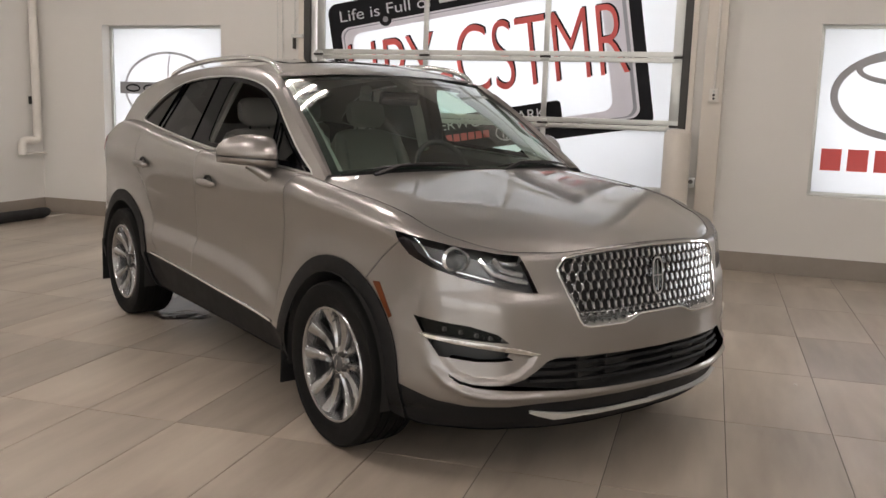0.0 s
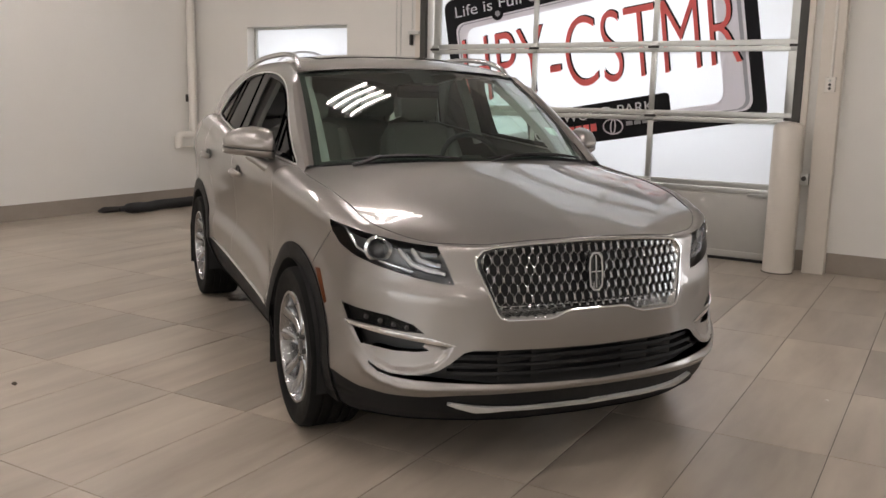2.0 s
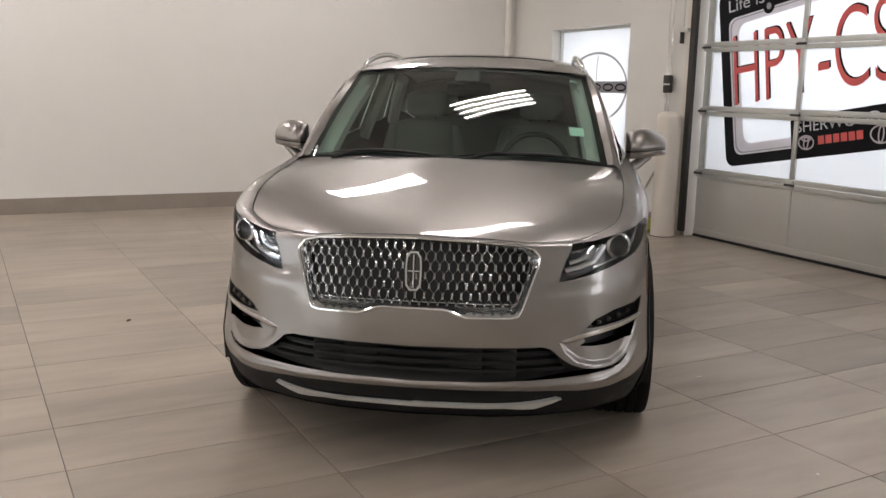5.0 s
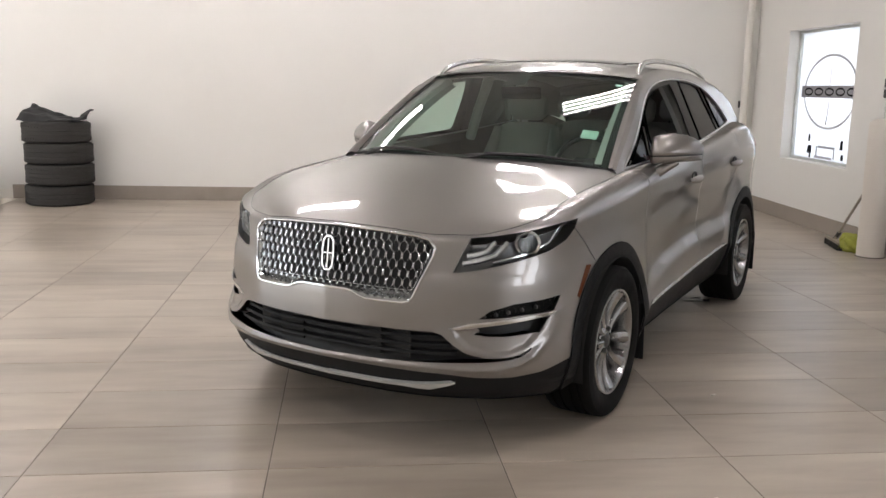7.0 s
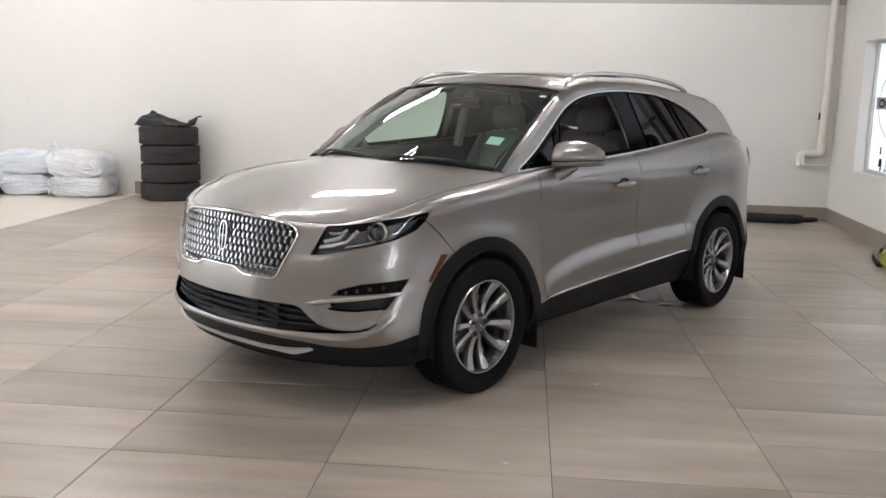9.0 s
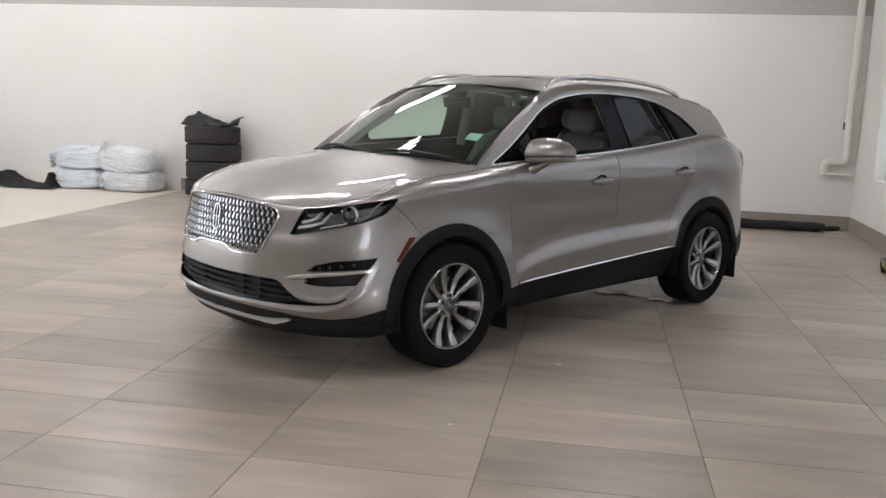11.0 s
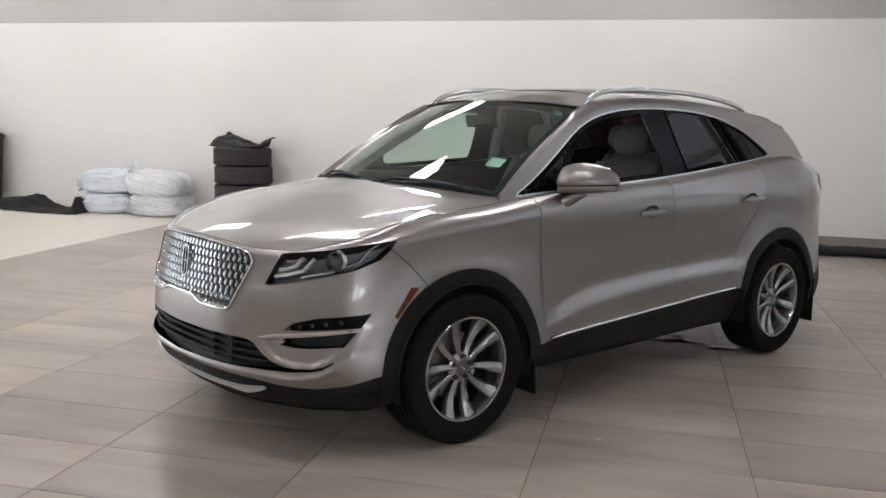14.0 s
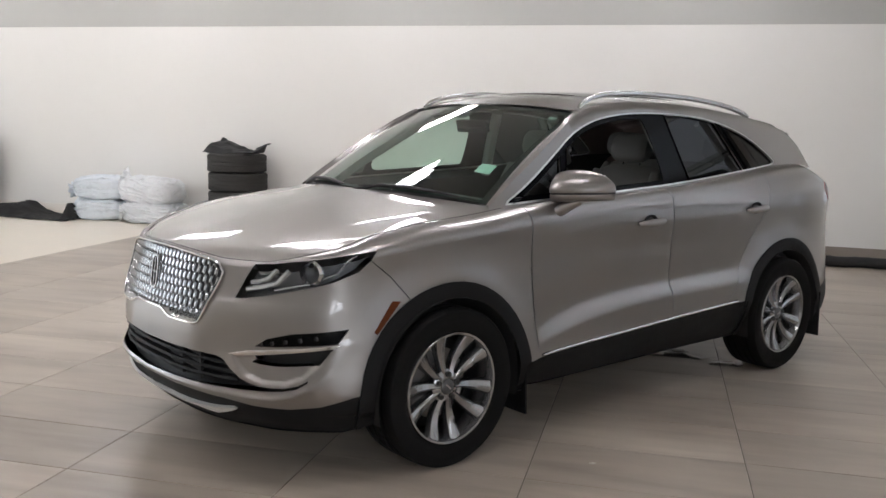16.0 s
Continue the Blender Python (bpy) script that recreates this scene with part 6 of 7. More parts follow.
# ---- ceiling lights ----
def high_bay():
    f = tagged(new("ceiling_light"), "grey high-bay light fixture with four fluorescent tubes", "ceiling light", "hall lights")
    part("housing", boxed(-0.30, -0.62, 0.03, 0.30, 0.62, 0.09, 0.01), M_FIXTURE, f)
    for k in range(4):
        x = -0.21 + 0.14 * k
        part("reflector", plate(bmesh.new(), [(-0.065, -0.02), (0.065, -0.02), (0.03, 0.028), (-0.03, 0.028)], 1.2, pose(x, -0.6, 0)), M_FIXTURE, f)
        part("tube", tube(bmesh.new(), [(x, -0.59, -0.045), (x, 0.59, -0.045)], 0.019, 8), M_TUBE, f, "glowing tube")
    for y in (-0.45, 0.45):
        part("hanger", tube(bmesh.new(), [(0, y, 0.09), (0, y, 0.40)], 0.006, 6), M_DARK, f)
    return f


lights = [(a, p) for a in (1.6, 4.9, 8.2, 11.5) for p in (-2.9, -6.2, -9.5, -12.8) if not (a > 11 and p > -4)]
first = high_bay()
first.matrix_basis = ROOM @ pose(lights[0][0], lights[0][1], CEIL - 0.40)
for a, p in lights[1:]:
    copy_thing(first, ROOM @ pose(a, p, CEIL - 0.40))


# ---- beside the garage door ----
def bollard(x, y, label):
    b = tagged(at_room(new("bollard"), x, y), label, "bollard", "door bollards")
    part("post", lathe(bmesh.new(), [(0.118, 0.0), (0.118, 1.20), (0.112, 1.225), (0.09, 1.245), (0.05, 1.256), (0, 1.26)], 40), M_BOLLARD, b)
    part("sealant_ring", lathe(bmesh.new(), [(0.118, 0.0), (0.127, 0.0), (0.124, 0.006), (0.118, 0.009)], 40), M_GROUT, b)
    return b


bollard(7.31, -0.16, "beige painted steel bollard beside the door switch column")
bollard(3.47, -0.17, "beige painted steel bollard beside the broom")

col = tagged(at_room(new("steel_column")), "beige painted steel door column with conduit", "column", "", "structure")
part("column", boxed(7.485, WALL_Y - 0.11, 0, 7.655, WALL_Y - 0.002, CEIL, 0.006), M_BOLLARD, col)
part("conduit", tube(bmesh.new(), [(7.585, WALL_Y - 0.125, 1.62), (7.585, WALL_Y - 0.125, CEIL)], 0.012, 10), M_WHITE, col)
sw = tagged(at_room(new("door_switch")), "white three-button door switch on the beige column", "switch")
part("box", boxed(7.545, WALL_Y - 0.165, 1.50, 7.625, WALL_Y - 0.112, 1.62, 0.006), M_WHITE, sw)
for k in range(3):
    part("button", lathe(bmesh.new(), [(0.011, 0), (0.011, 0.008), (0.008, 0.011), (0, 0.011)], 14, pose(7.585, WALL_Y - 0.165, 1.53 + 0.03 * k, 90)), (M_DARK, M_DARK, M_ALU)[k], sw)
ey = tagged(at_room(new("door_sensor")), "small grey door sensor box on the jamb", "sensor")
part("box", boxed(7.405, WALL_Y - 0.10, 0.735, 7.475, WALL_Y - 0.047, 0.83, 0.008), M_ALU, ey)
part("lens", lathe(bmesh.new(), [(0.02, 0), (0.02, 0.012), (0, 0.014)], 16, pose(7.44, WALL_Y - 0.10, 0.79, 90)), M_DARK, ey)


# ---- drain pipe in the corner ----
pipe = tagged(at_room(new("drain_pipe")), "beige painted drain pipe with an elbow in the corner", "pipe", "", "structure")
def bend(p0, p1, p2, r=0.06, n=6):
    p0, p1, p2 = map(Vector, (p0, p1, p2))
    a, b = p1 + (p0 - p1).normalized() * r, p1 + (p2 - p1).normalized() * r
    return [a.lerp(p1, t).lerp(p1.lerp(b, t), t) for t in [k / n for k in range(n + 1)]]
top, mid, low, end = (0.075, -0.10, CEIL), (0.075, -0.10, 0.86), (0.075, -0.34, 0.86), (0.075, -0.34, 0.70)
part("pipe", tube(bmesh.new(), [Vector(top), *bend(top, mid, low), *bend(mid, low, end), Vector(end)], 0.045, 16), M_WHITE, pipe)
part("collar", tube(bmesh.new(), [(0.075, -0.10, 1.02), (0.075, -0.10, 0.93)], 0.05, 16), M_WHITE, pipe)
part("spout_shelf", boxed(0.014, -0.335, 0.70, 0.12, -0.02, 0.716, 0.003), M_WHITE, pipe)
part("clip", boxed(0.014, -0.155, 1.27, 0.03, -0.045, 1.36, 0.003), M_DARK, pipe)


# ---- door chain, conduit and bracket ----
hoist = tagged(at_room(new("chain_hoist")), "steel hand-chain hoist hanging beside the garage door", "chain hoist")
for x, y, z0 in ((3.205, -0.02, 1.22), (3.262, -0.02, 1.22), (3.395, 0.0, 1.92)):
    pts, rad = [], []
    for k in range(int((CEIL - 0.4 - z0) / 0.012)):
        pts.append((x + 0.004 * math.sin(k * 1.57), y + 0.004 * math.cos(k * 1.57), z0 + 0.012 * k))
        rad.append(0.0075 if k % 2 else 0.0035)
    part("chain", tube(bmesh.new(), pts, rad, 5), M_ALU, hoist)
pts = [(3.2335 + 0.0285 * math.cos(radians(180 + 180 * k / 12)), -0.02, 1.22 + 0.06 * math.sin(radians(180 + 180 * k / 12))) for k in range(13)]
part("chain_loop", tube(bmesh.new(), pts, 0.006, 6), M_ALU, hoist)
part("chain_keeper", boxed(3.185, -0.045, 1.44, 3.29, 0.0, 1.62, 0.012), M_DARK, hoist, "black chain keeper box")
part("chain_keeper_band", boxed(3.18, -0.05, 1.52, 3.295, -0.0455, 1.535), M_ALU, hoist)
part("gear_box", boxed(3.15, -0.12, CEIL - 0.45, 3.45, 0.04, CEIL - 0.2, 0.02), M_DARK, hoist)
cnd = tagged(at_room(new("door_conduit")), "beige painted conduit and bracket on the door jamb", "conduit")
part("conduit", tube(bmesh.new(), [(3.44, WALL_Y - 0.03, 1.05), (3.44, WALL_Y - 0.03, CEIL)], 0.014, 10), M_BOLLARD, cnd)
part("bracket", boxed(3.37, WALL_Y - 0.09, 2.04, 3.50, WALL_Y - 0.002, 2.075, 0.004), M_ALU, cnd)
part("cleat", boxed(3.385, WALL_Y - 0.085, 1.93, 3.405, WALL_Y - 0.04, 2.04, 0.003), M_DARK, cnd)


# ---- tyres, bags, cloth and mats along the side wall ----
M_OLD_TYRE = plain("dusty_tyre_rubber", (0.027, 0.025, 0.023), 0.7, vary=0.3, scale=14, bump=0.3, bump_scale=90)


def stack_tyre(x, y, z, turn, lean, label, W=0.122, R=0.385):
    t = tagged(new("tyre"), label, "tyre", "stacked tyres")
    t.matrix_basis = ROOM @ pose(x, y, z + W, lean, 0, turn)
    body = tyre_bm(R, W, 0.215, 2.4)
    part("casing", body, M_OLD_TYRE, t)
    bm = bmesh.new()
    for k in range(56):
        a = 2 * math.pi * k / 56
        for sg in (1, -1):
            box(bm, -0.004, -0.012, -0.022, 0.004, 0.012, 0.022, 0, pose((R - 0.004) * math.cos(a + 0.03 * sg), (R - 0.004) * math.sin(a + 0.03 * sg), sg * W * 0.62, 0, 0, math.degrees(a)) @ pose(0, 0, 0, 25 * sg, 0, 0))
    tr = part("tread_block", bm, M_OLD_TYRE, t, "", False)
    tr["kind"] = "stuff"
    part("inner_liner", lathe(bmesh.new(), [(0.215, -W * 0.82), (0.30, -W * 0.7), (0.32, 0), (0.30, W * 0.7), (0.215, W * 0.82)], 40), M_RUBBER, t)
    return t


for k, (dx, dy) in enumerate(((0.0, 0.0), (0.012, 0.02), (-0.005, 0.012), (-0.02, -0.01))):
    stack_tyre(0.40 + dx, -8.545 + dy, 0.2445 * k, 40 * k, 0.0, ("worn black winter tyre at the bottom of a stack", "worn black winter tyre in a stack", "worn black winter tyre in a stack", "worn black winter tyre under folded rubber mats")[k])


def crumple(bm, amount, freq, seed, keep_floor=True):
    for v in bm.verts:
        n = noise.noise_vector(v.co * freq + Vector((seed, seed * 2.1, -seed)))
        n2 = noise.noise_vector(v.co * freq * 3.1 + Vector((seed * 3, 1, seed)))
        v.co += (n + 0.45 * n2) * amount
        if keep_floor and v.co.z < 0.002:
            v.co.z = 0.002
    return bm


M_MAT = plain("black_mat_rubber", (0.008, 0.008, 0.009), 0.6, vary=0.2, scale=12)
M_CLOTH = plain("black_cloth", (0.010, 0.0095, 0.0095), 0.85, vary=0.25, scale=9, bump=0.3)
M_BAG = plain("white_plastic_bag", (0.84, 0.86, 0.88), 0.30, vary=0.10, scale=7, coat=0.4)
M_BAG.node_tree.nodes["Principled BSDF"].inputs["Transmission Weight"].default_value = 0.15

M_BAG_THIN = plain("thin_white_bag", (0.68, 0.73, 0.78), 0.28, vary=0.12, scale=5, coat=0.4)

# folded rubber floor mats on the stack, modelled as one bent sheet
mats_ob = tagged(new("plastic_sheet"), "folded black rubber mats lying on stacked tyres", "plastic sheet")
mats_ob.matrix_basis = ROOM @ pose(0.40, -8.55, 0.978)
bm = bmesh.new()
bmesh.ops.create_grid(bm, x_segments=26, y_segments=40, size=1)
for v in bm.verts:
    u, w = v.co.x, v.co.y
    z = 0.02 + 0.05 * max(0, noise.noise(Vector((u * 2.1, w * 2.6, 4))))
    z += 0.15 * smooth01((0.45 - w) / 1.5) * (0.65 + 0.35 * u) - 0.03 * math.exp(-((w - 0.62) / 0.10) ** 2)
    z += 0.12 * smooth01((w - 0.74) / 0.12) * (0.5 + 0.5 * u) - 0.06 * smooth01((-u - 0.5) / 0.4) * smooth01((0.4 - w) / 1.0)
    v.co = Vector((-0.25 * u - 0.02, 0.36 * w, z))
crumple(bm, 0.013, 6, 3.3, False)
s_ = part("sheet", bm, M_MAT, mats_ob)
sol = s_.modifiers.new("thickness", "SOLIDIFY")
sol.thickness = 0.006


def tyre_bag(x, y, z, sx, sy, h, seed, label, knot, mat, rough):
    """A tyre wrapped in a thin white bag with a gathered end."""
    b = tagged(new("bagged_tyre"), label, "bagged tyre", "tyres in bags")
    b.matrix_basis = ROOM @ pose(x, y, z, 0, 0, 12 * math.sin(seed * 5))
    bm = bmesh.new()
    bmesh.ops.create_icosphere(bm, subdivisions=6, radius=1)
    for v in bm.verts:
        d = v.co.normalized()
        k = (abs(d.x) ** 4 + abs(d.y) ** 4 + abs(d.z) ** 4) ** -0.25
        v.co = Vector((d.x * k * sx, d.y * k * sy, d.z * k * h / 2 + h / 2))
        r = math.hypot(d.x, d.y)
        a = math.atan2(d.y, d.x)
        fold = 0.004 * abs(math.sin(a * 9 + 4 * noise.noise(v.co * 4 + Vector((seed, 0, 0))))) ** 3 * r
        v.co += Vector((d.x, d.y, 0)) * fold
    kn = Vector((knot[0], knot[1], knot[2] + h / 2))
    for v in bm.verts:
        n = noise.noise_vector(v.co * 4 + Vector((seed, 3, seed)))
        w = v.co - kn
        dist = w.length
        ang = math.atan2(w.z, w.x * 0.7 + w.y * 0.3)
        pleat = 1 - abs(noise.noise(Vector((ang * 5.5 + 0.8 * n.x, dist * 1.6, seed)))) * 3.2
        ridge = 1 - abs(noise.noise(v.co * 6 + n * 0.8 + Vector((seed * 2, 0, 5)))) * 4.5
        v.co += n * 0.030 + v.co.normalized() * (0.060 * max(0.0, pleat) ** 1.5 * math.exp(-dist * 2.0) + rough * max(0.0, ridge) ** 2 + rough * max(0.0, 1 - abs(noise.noise(v.co * 11 + n + Vector((0, seed, 2)))) * 5) ** 2 * 0.6)
        v.co.z = max(v.co.z, 0.003)
    part("bag", bm, mat, b)
    bm = bmesh.new()
    kx, ky, kz = knot
    rows = []
    for i in range(10):
        t = i / 9
        ring = []
        for j in range(28):
            a = 2 * math.pi * j / 28
            r = (0.030 + 0.10 * t ** 1.3) * (1 + 0.28 * math.sin(7 * a + seed) * t + 0.15 * noise.noise(Vector((a, t * 3, seed))))
            d = Vector((kx, ky, kz)).normalized()
            side = d.cross(Vector((0, 0, 1))).normalized()
            up = side.cross(d)
            ring.append(bm.verts.new(Vector((0, 0, h * 0.5)) + d * (Vector((kx, ky, kz)).length + 0.11 * t) + (side * math.cos(a) + up * math.sin(a) * 0.8) * r))
        rows.append(ring)
    for p, q in zip(rows, rows[1:]):
        for j in range(28):
            bm.faces.new((p[j], p[(j + 1) % 28], q[(j + 1) % 28], q[j]))
    for v in bm.verts:
        v.co.z = max(v.co.z, 0.004)
    part("gathered_end", bm, mat, b)
    return b


tyre_bag(0.42, -10.56, 0.0, 0.30, 0.36, 0.29, 1.7, "tyre wrapped in a thin white plastic bag, on the floor", (0.05, -0.36, -0.06), M_BAG_THIN, 0.006)
tyre_bag(0.42, -10.55, 0.28, 0.30, 0.37, 0.30, 4.1, "tyre wrapped in a white plastic bag, on another", (0.05, -0.37, -0.03), M_BAG_THIN, 0.007)
tyre_bag(0.46, -9.75, 0.0, 0.30, 0.37, 0.27, 6.9, "tyre wrapped in a creased white plastic bag, on the floor", (0.2, -0.30, 0.0), M_BAG, 0.017)
tyre_bag(0.44, -9.80, 0.26, 0.31, 0.38, 0.33, 9.3, "tyre wrapped in a creased white bag with dark print, on another", (0.08, -0.28, 0.17), M_BAG, 0.017)

cloth = tagged(new("ground_sheet"), "black cloth ground sheet crumpled on the pale floor", "ground sheet")
cloth.matrix_basis = ROOM @ pose(0.62, -11.7, 0)
bm = bmesh.new()
bmesh.ops.create_grid(bm, x_segments=30, y_segments=70, size=1)
for v in bm.verts:
    u, w = v.co.x, v.co.y
    hump = 0.20 * math.exp(-((w - 0.86) / 0.07) ** 2) + 0.14 * math.exp(-((w + 0.28) / 0.25) ** 2) + 0.10 * math.exp(-((w + 0.8) / 0.3) ** 2)
    hump *= smooth01((0.9 - u) / 0.6)
    v.co = Vector((0.38 * u + 0.05 * math.sin(3 * w), 0.92 * w, 0.012 + hump + 0.03 * max(0, noise.noise(Vector((u * 3, w * 5, 2))))))
crumple(bm, 0.02, 5, 7.7)
c_ = part("cloth", bm, M_CLOTH, cloth)
sol = c_.modifiers.new("thickness", "SOLIDIFY")
sol.thickness = 0.004

binp = tagged(at_room(new("waste_bin"), 0.30, -12.98), "tall dark plastic bin against the side wall", "bin")
part("body", lathe(bmesh.new(), [(0.0, 0.0), (0.25, 0.0), (0.27, 0.04), (0.33, 0.98), (0.34, 1.0), (0.31, 1.0), (0.28, 0.1), (0, 0.08)], 32), M_RUBBER, binp)
part("lid", lathe(bmesh.new(), [(0.345, 0.985), (0.345, 1.02), (0.25, 1.07), (0.0, 1.09)], 32), M_RUBBER, binp)

roll = tagged(at_room(new("rolled_mat")), "black rubber mat rolled up along the baseboard", "rolled mat")
bm = bmesh.new()
pts, rad = [], []
for k in range(25):
    t = k / 24
    pts.append((0.42 - 0.05 * t + 0.012 * math.sin(9 * t), -1.50 + 1.18 * t, 0.062 + 0.004 * math.sin(14 * t)))
    rad.append(0.060 * (0.35 + 0.65 * smooth01(t / 0.12)) * (0.8 + 0.2 * smooth01((1 - t) / 0.06)))
tube(bm, pts, rad, 16)
crumple(bm, 0.008, 9, 2.2)
part("roll", bm, M_MAT, roll)
flat = tagged(at_room(new("flat_mat")), "thin black folded mat between roll and baseboard", "mat")
bm = bmesh.new()
pts = [(0.20 - 0.02 * k / 20, -1.62 + 1.52 * k / 20, 0.035 + 0.006 * math.sin(k)) for k in range(21)]
tube(bm, pts, [0.02] + [0.045] * 19 + [0.03], 10, True, 0.75)
crumple(bm, 0.006, 8, 5.1)
part("mat", bm, M_RUBBER, flat)
strip = tagged(at_room(new("paper_strip")), "narrow white strip on the floor beside the rolled mat", "strip")
part("strip", boxed(0.36, -0.42, 0.0, 0.385, -0.07, 0.012, 0.002, pose(0, 0, 0, 0, 0, 0)), M_WHITE, strip)

# ---- broom and cloth beside the bollard ----
M_BRISTLE = plain("dark_bristles", (0.03, 0.028, 0.025), 0.9, vary=0.3, scale=60)
M_WOOD = plain("grey_wood_handle", (0.30, 0.26, 0.21), 0.55, vary=0.15, scale=20)
M_LIME = plain("lime_microfibre", (0.36, 0.38, 0.07), 0.9, vary=0.25, scale=30, bump=0.5)
broom = tagged(at_room(new("push_broom"), 2.97, -0.26, 0, -12), "dark push broom leaning beside the bollard", "broom")
part("head", boxed(-0.24, -0.03, 0.055, 0.24, 0.03, 0.085, 0.008), M_WOOD, broom)
bm = bmesh.new()
for k in range(60):
    for j in range(4):
        x, y = -0.232 + 0.464 * k / 59, -0.024 + 0.016 * j
        box(bm, x - 0.003, y - 0.004, 0.0, x + 0.003, y + 0.004, 0.056, 0, Matrix.Translation((random.uniform(-0.002, 0.002), random.uniform(-0.003, 0.003), 0)))
br = part("bristles", bm, M_BRISTLE, broom, "", False)
br["kind"] = "stuff"
part("handle", tube(bmesh.new(), [(0.02, 0, 0.08), (0.20, 0.20, 0.62), (0.26, 0.245, 0.80)], 0.012, 10), M_WOOD, broom)
part("socket", tube(bmesh.new(), [(0.0, 0, 0.07), (0.045, 0.03, 0.15)], 0.02, 10), M_DARK, broom)
rag = tagged(at_room(new("cleaning_cloth"), 3.21, -0.22, 0), "lime green cleaning cloth heaped on the floor", "cloth")
bm = bmesh.new()
bmesh.ops.create_icosphere(bm, subdivisions=4, radius=1)
for v in bm.verts:
    v.co = Vector((v.co.x * 0.13, v.co.y * 0.10, max(0.0, v.co.z * 0.10 + 0.07)))
    v.co += noise.noise_vector(v.co * 22) * 0.03
    v.co.z = max(0.002, v.co.z)
part("cloth", bm, M_LIME, rag)

# ---- water on the floor and specks ----
M_WATER = glass_material("water_film", (0.98, 0.98, 0.98), 1.0)


def puddle(x, y, r, seed, turn=0.0, long=1.0, mat=None, label="thin irregular puddle of water on the tiles"):
    p = tagged(new("puddle"), label, "puddle", "puddles under the car")
    p.matrix_basis = pose(x, y, 0.0, 0, 0, turn)
    bm = bmesh.new()
    for k in range(4):
        cx, cy = (random.uniform(-1, 1) * r * long, random.uniform(-1, 1) * r * 0.6) if k else (0, 0)
        rr = r * (0.7 if k == 0 else random.uniform(0.15, 0.4))
        ring, n = [], 40
        for j in range(n):
            a = 2 * math.pi * j / n
            q = rr * (1 + 0.55 * noise.noise(Vector((math.cos(a) * 1.7 + seed, math.sin(a) * 1.7, k * 3.1))) + 0.2 * noise.noise(Vector((math.cos(a) * 5, math.sin(a) * 5 + seed, k))))
            ring.append((cx + q * math.cos(a) * long, cy + q * math.sin(a)))
        top = [bm.verts.new((0.94 * (px - cx) + cx, 0.94 * (py - cy) + cy, 0.0022 + 0.0002 * k)) for px, py in ring]
        low = [bm.verts.new((px, py, 0.0004)) for px, py in ring]
        bm.faces.new(top)
        for j in range(n):
            bm.faces.new((low[j], low[(j + 1) % n], top[(j + 1) % n], top[j]))
    part("water", bm, mat or M_WATER, p)
    return p


puddle(0.30, 2.42, 0.16, 2.0, 20, 1.5)
puddle(0.66, 2.50, 0.10, 5.0, 60, 1.2)
puddle(-0.62, 2.46, 0.15, 8.0, -30, 1.2)
M_LEAF = plain("dry_leaf", (0.06, 0.045, 0.03), 0.8, vary=0.3, scale=40)
for x, y, sz in ((-2.065, 0.967, 0.018), (1.27, 0.52, 0.012), (1.55, -0.62, 0.010)):
    lf = tagged(new("debris"), "tiny scrap of dry leaf on the tiles", "debris", "floor specks")
    lf.matrix_basis = pose(x, y, 0.0, 0, 0, 40 * x)
    bm = bmesh.new()
    bmesh.ops.create_icosphere(bm, subdivisions=2, radius=1)
    for v in bm.verts:
        v.co = Vector((v.co.x * sz * 1.4, v.co.y * sz * 0.7, v.co.z * sz * 0.25 + sz * 0.25)) + noise.noise_vector(v.co * 3) * sz * 0.2
        v.co.z = max(v.co.z, 0.0005)
    part("scrap", bm, M_LEAF if sz > 0.015 else M_WHITE, lf)


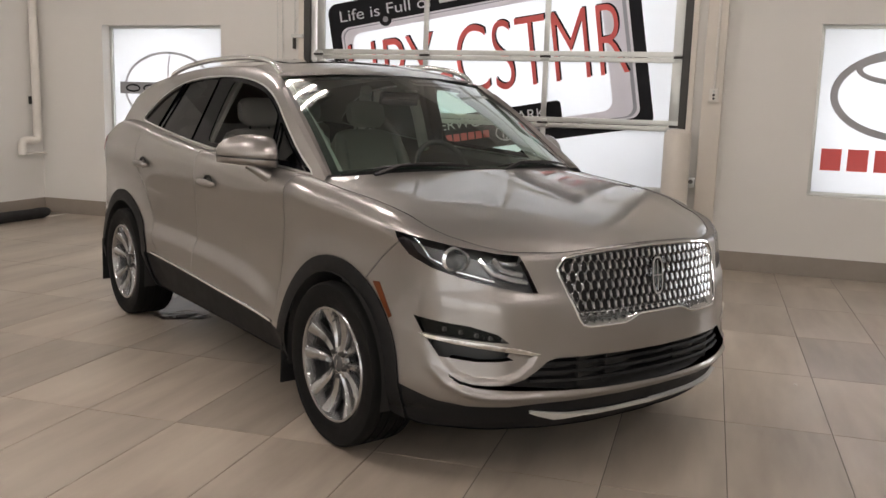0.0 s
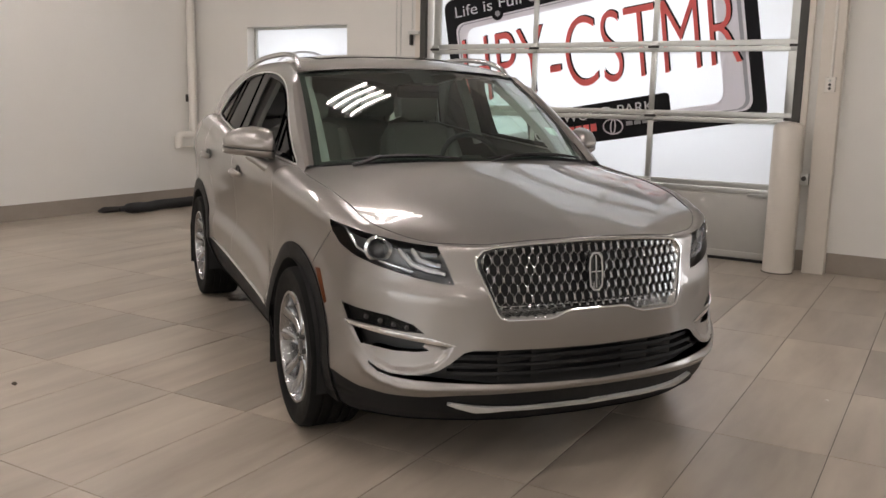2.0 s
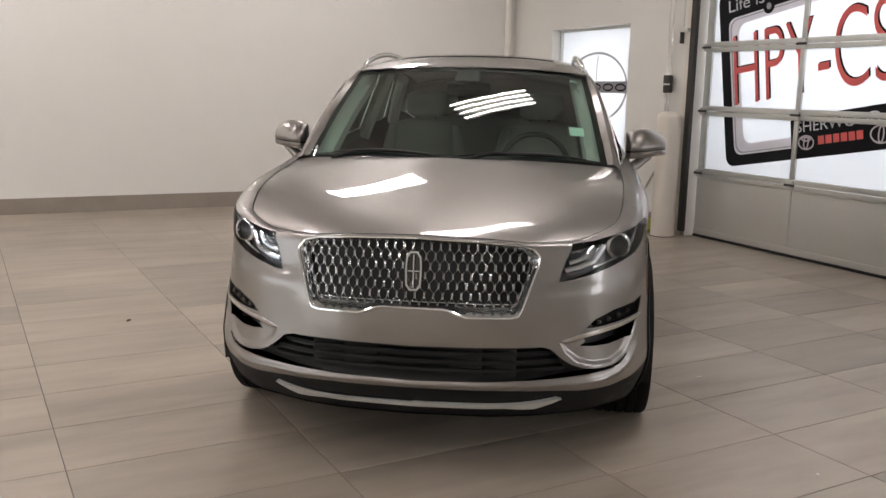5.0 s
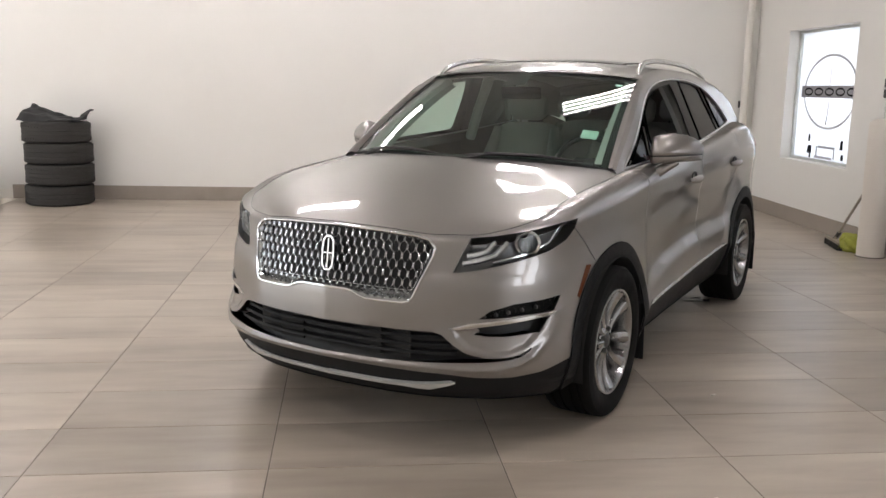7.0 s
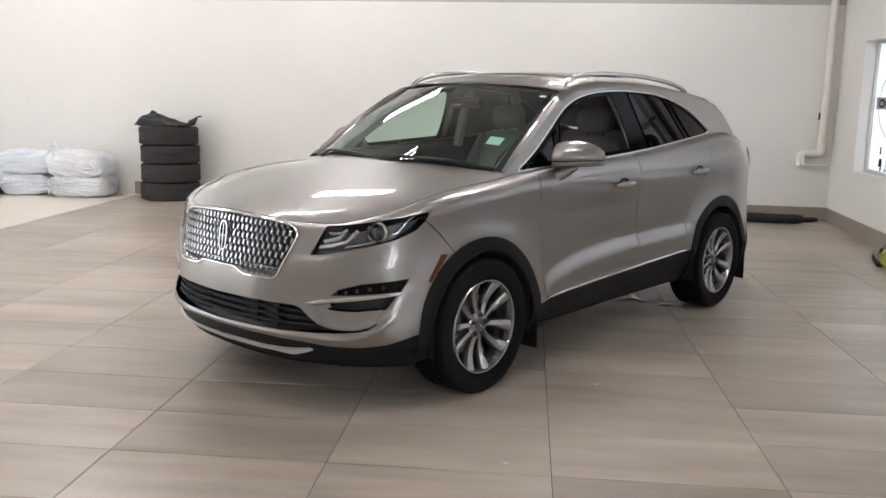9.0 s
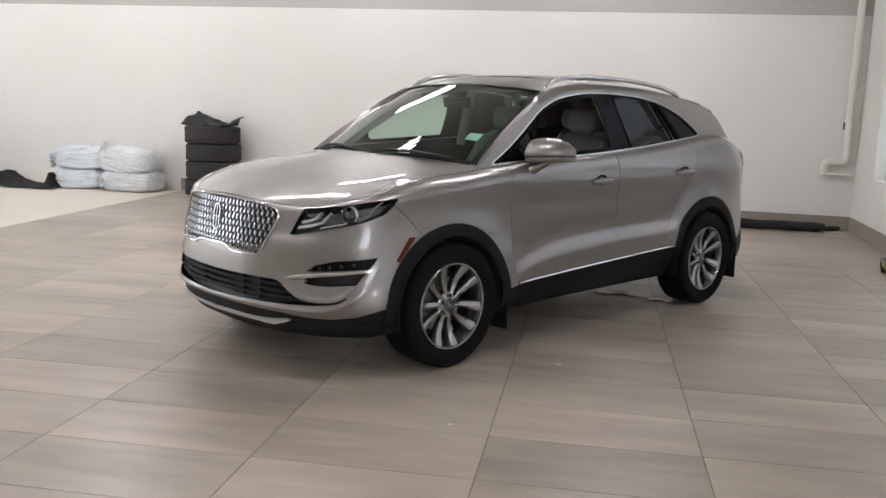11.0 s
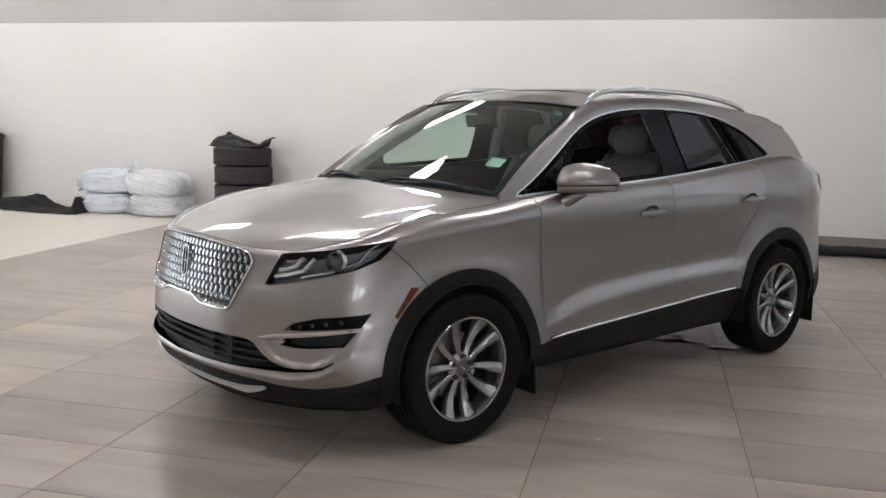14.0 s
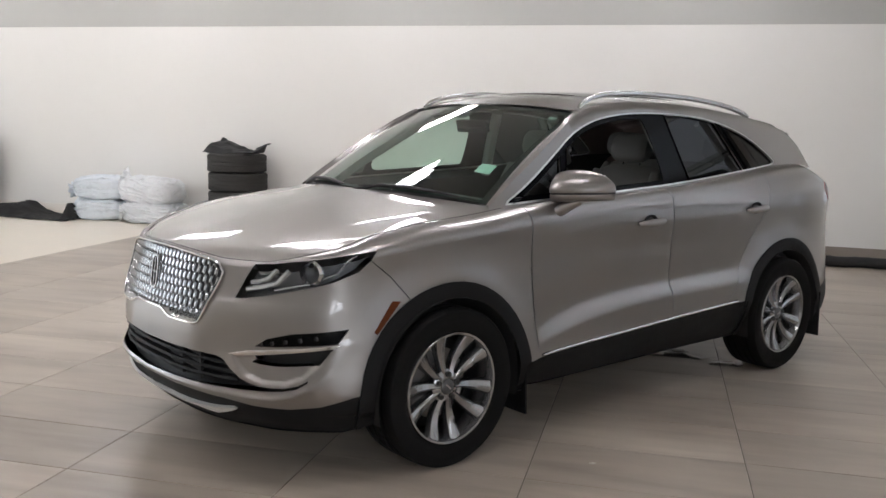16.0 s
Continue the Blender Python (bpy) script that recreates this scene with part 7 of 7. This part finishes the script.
# ---- floor tiles: each a piece of the floor ----
TX, TY, GAP = 0.465, 0.915, 0.004
GRID = pose(8.46, -5.03, 0, 0, 0, math.degrees(TILE_TURN))


def tile_mesh(name, w, d):
    bm = bmesh.new()
    b = 0.0012
    z = [(-0.012, 0), (-0.0012, 0), (0, b)]
    loops = [[bm.verts.new((sx * (w / 2 - o), sy * (d / 2 - o), zz)) for sx, sy in ((-1, -1), (1, -1), (1, 1), (-1, 1))] for zz, o in z]
    for a, c in zip(loops, loops[1:]):
        for k in range(4):
            bm.faces.new((a[k], a[(k + 1) % 4], c[(k + 1) % 4], c[k]))
    bm.faces.new(loops[-1])
    return mesh_from(name, bm, M_TILE, False)


TILE = tile_mesh("tile", TX - GAP, TY - GAP)
rest = bmesh.new()
BACK = (border_y(8.46) + 5.03) * math.cos(TILE_TURN)
count = 0
for i in range(-22, 23):
    for j in range(-5, 8):
        x0, x1, y0, y1 = i * TX, (i + 1) * TX, max(j * TY, BACK), (j + 1) * TY
        if y1 - y0 < 0.03:
            continue
        c = GRID @ Vector(((x0 + x1) / 2, (y0 + y1) / 2, 0))
        if not (-0.2 < c.x < A1 + 0.2 and c.y < WALL_Y + 0.5):
            continue
        if 3.2 < c.x < 11.2 and -8.2 < c.y < -0.5 and y1 - y0 > TY - 1e-4 and count < 300:
            ob = new("tile", TILE)
            ob.parent = floor
            ob.matrix_basis = GRID @ pose((x0 + x1) / 2, (y0 + y1) / 2, 0.0, 0, 0, random.choice((0, 180)))
            count += 1
        else:
            g = GAP / 2
            vs = [rest.verts.new(GRID @ Vector(v)) for v in ((x0 + g, y0 + g, 0), (x1 - g, y0 + g, 0), (x1 - g, y1 - g, 0), (x0 + g, y1 - g, 0))]
            lo_ = [rest.verts.new((v.co.x, v.co.y, -0.012)) for v in vs]
            rest.faces.new(vs)
            for k in range(4):
                rest.faces.new((lo_[k], lo_[(k + 1) % 4], vs[(k + 1) % 4], vs[k]))
far_tiles = part("outer_tiles", rest, M_TILE, floor, "", False)
far_tiles["kind"] = "stuff"
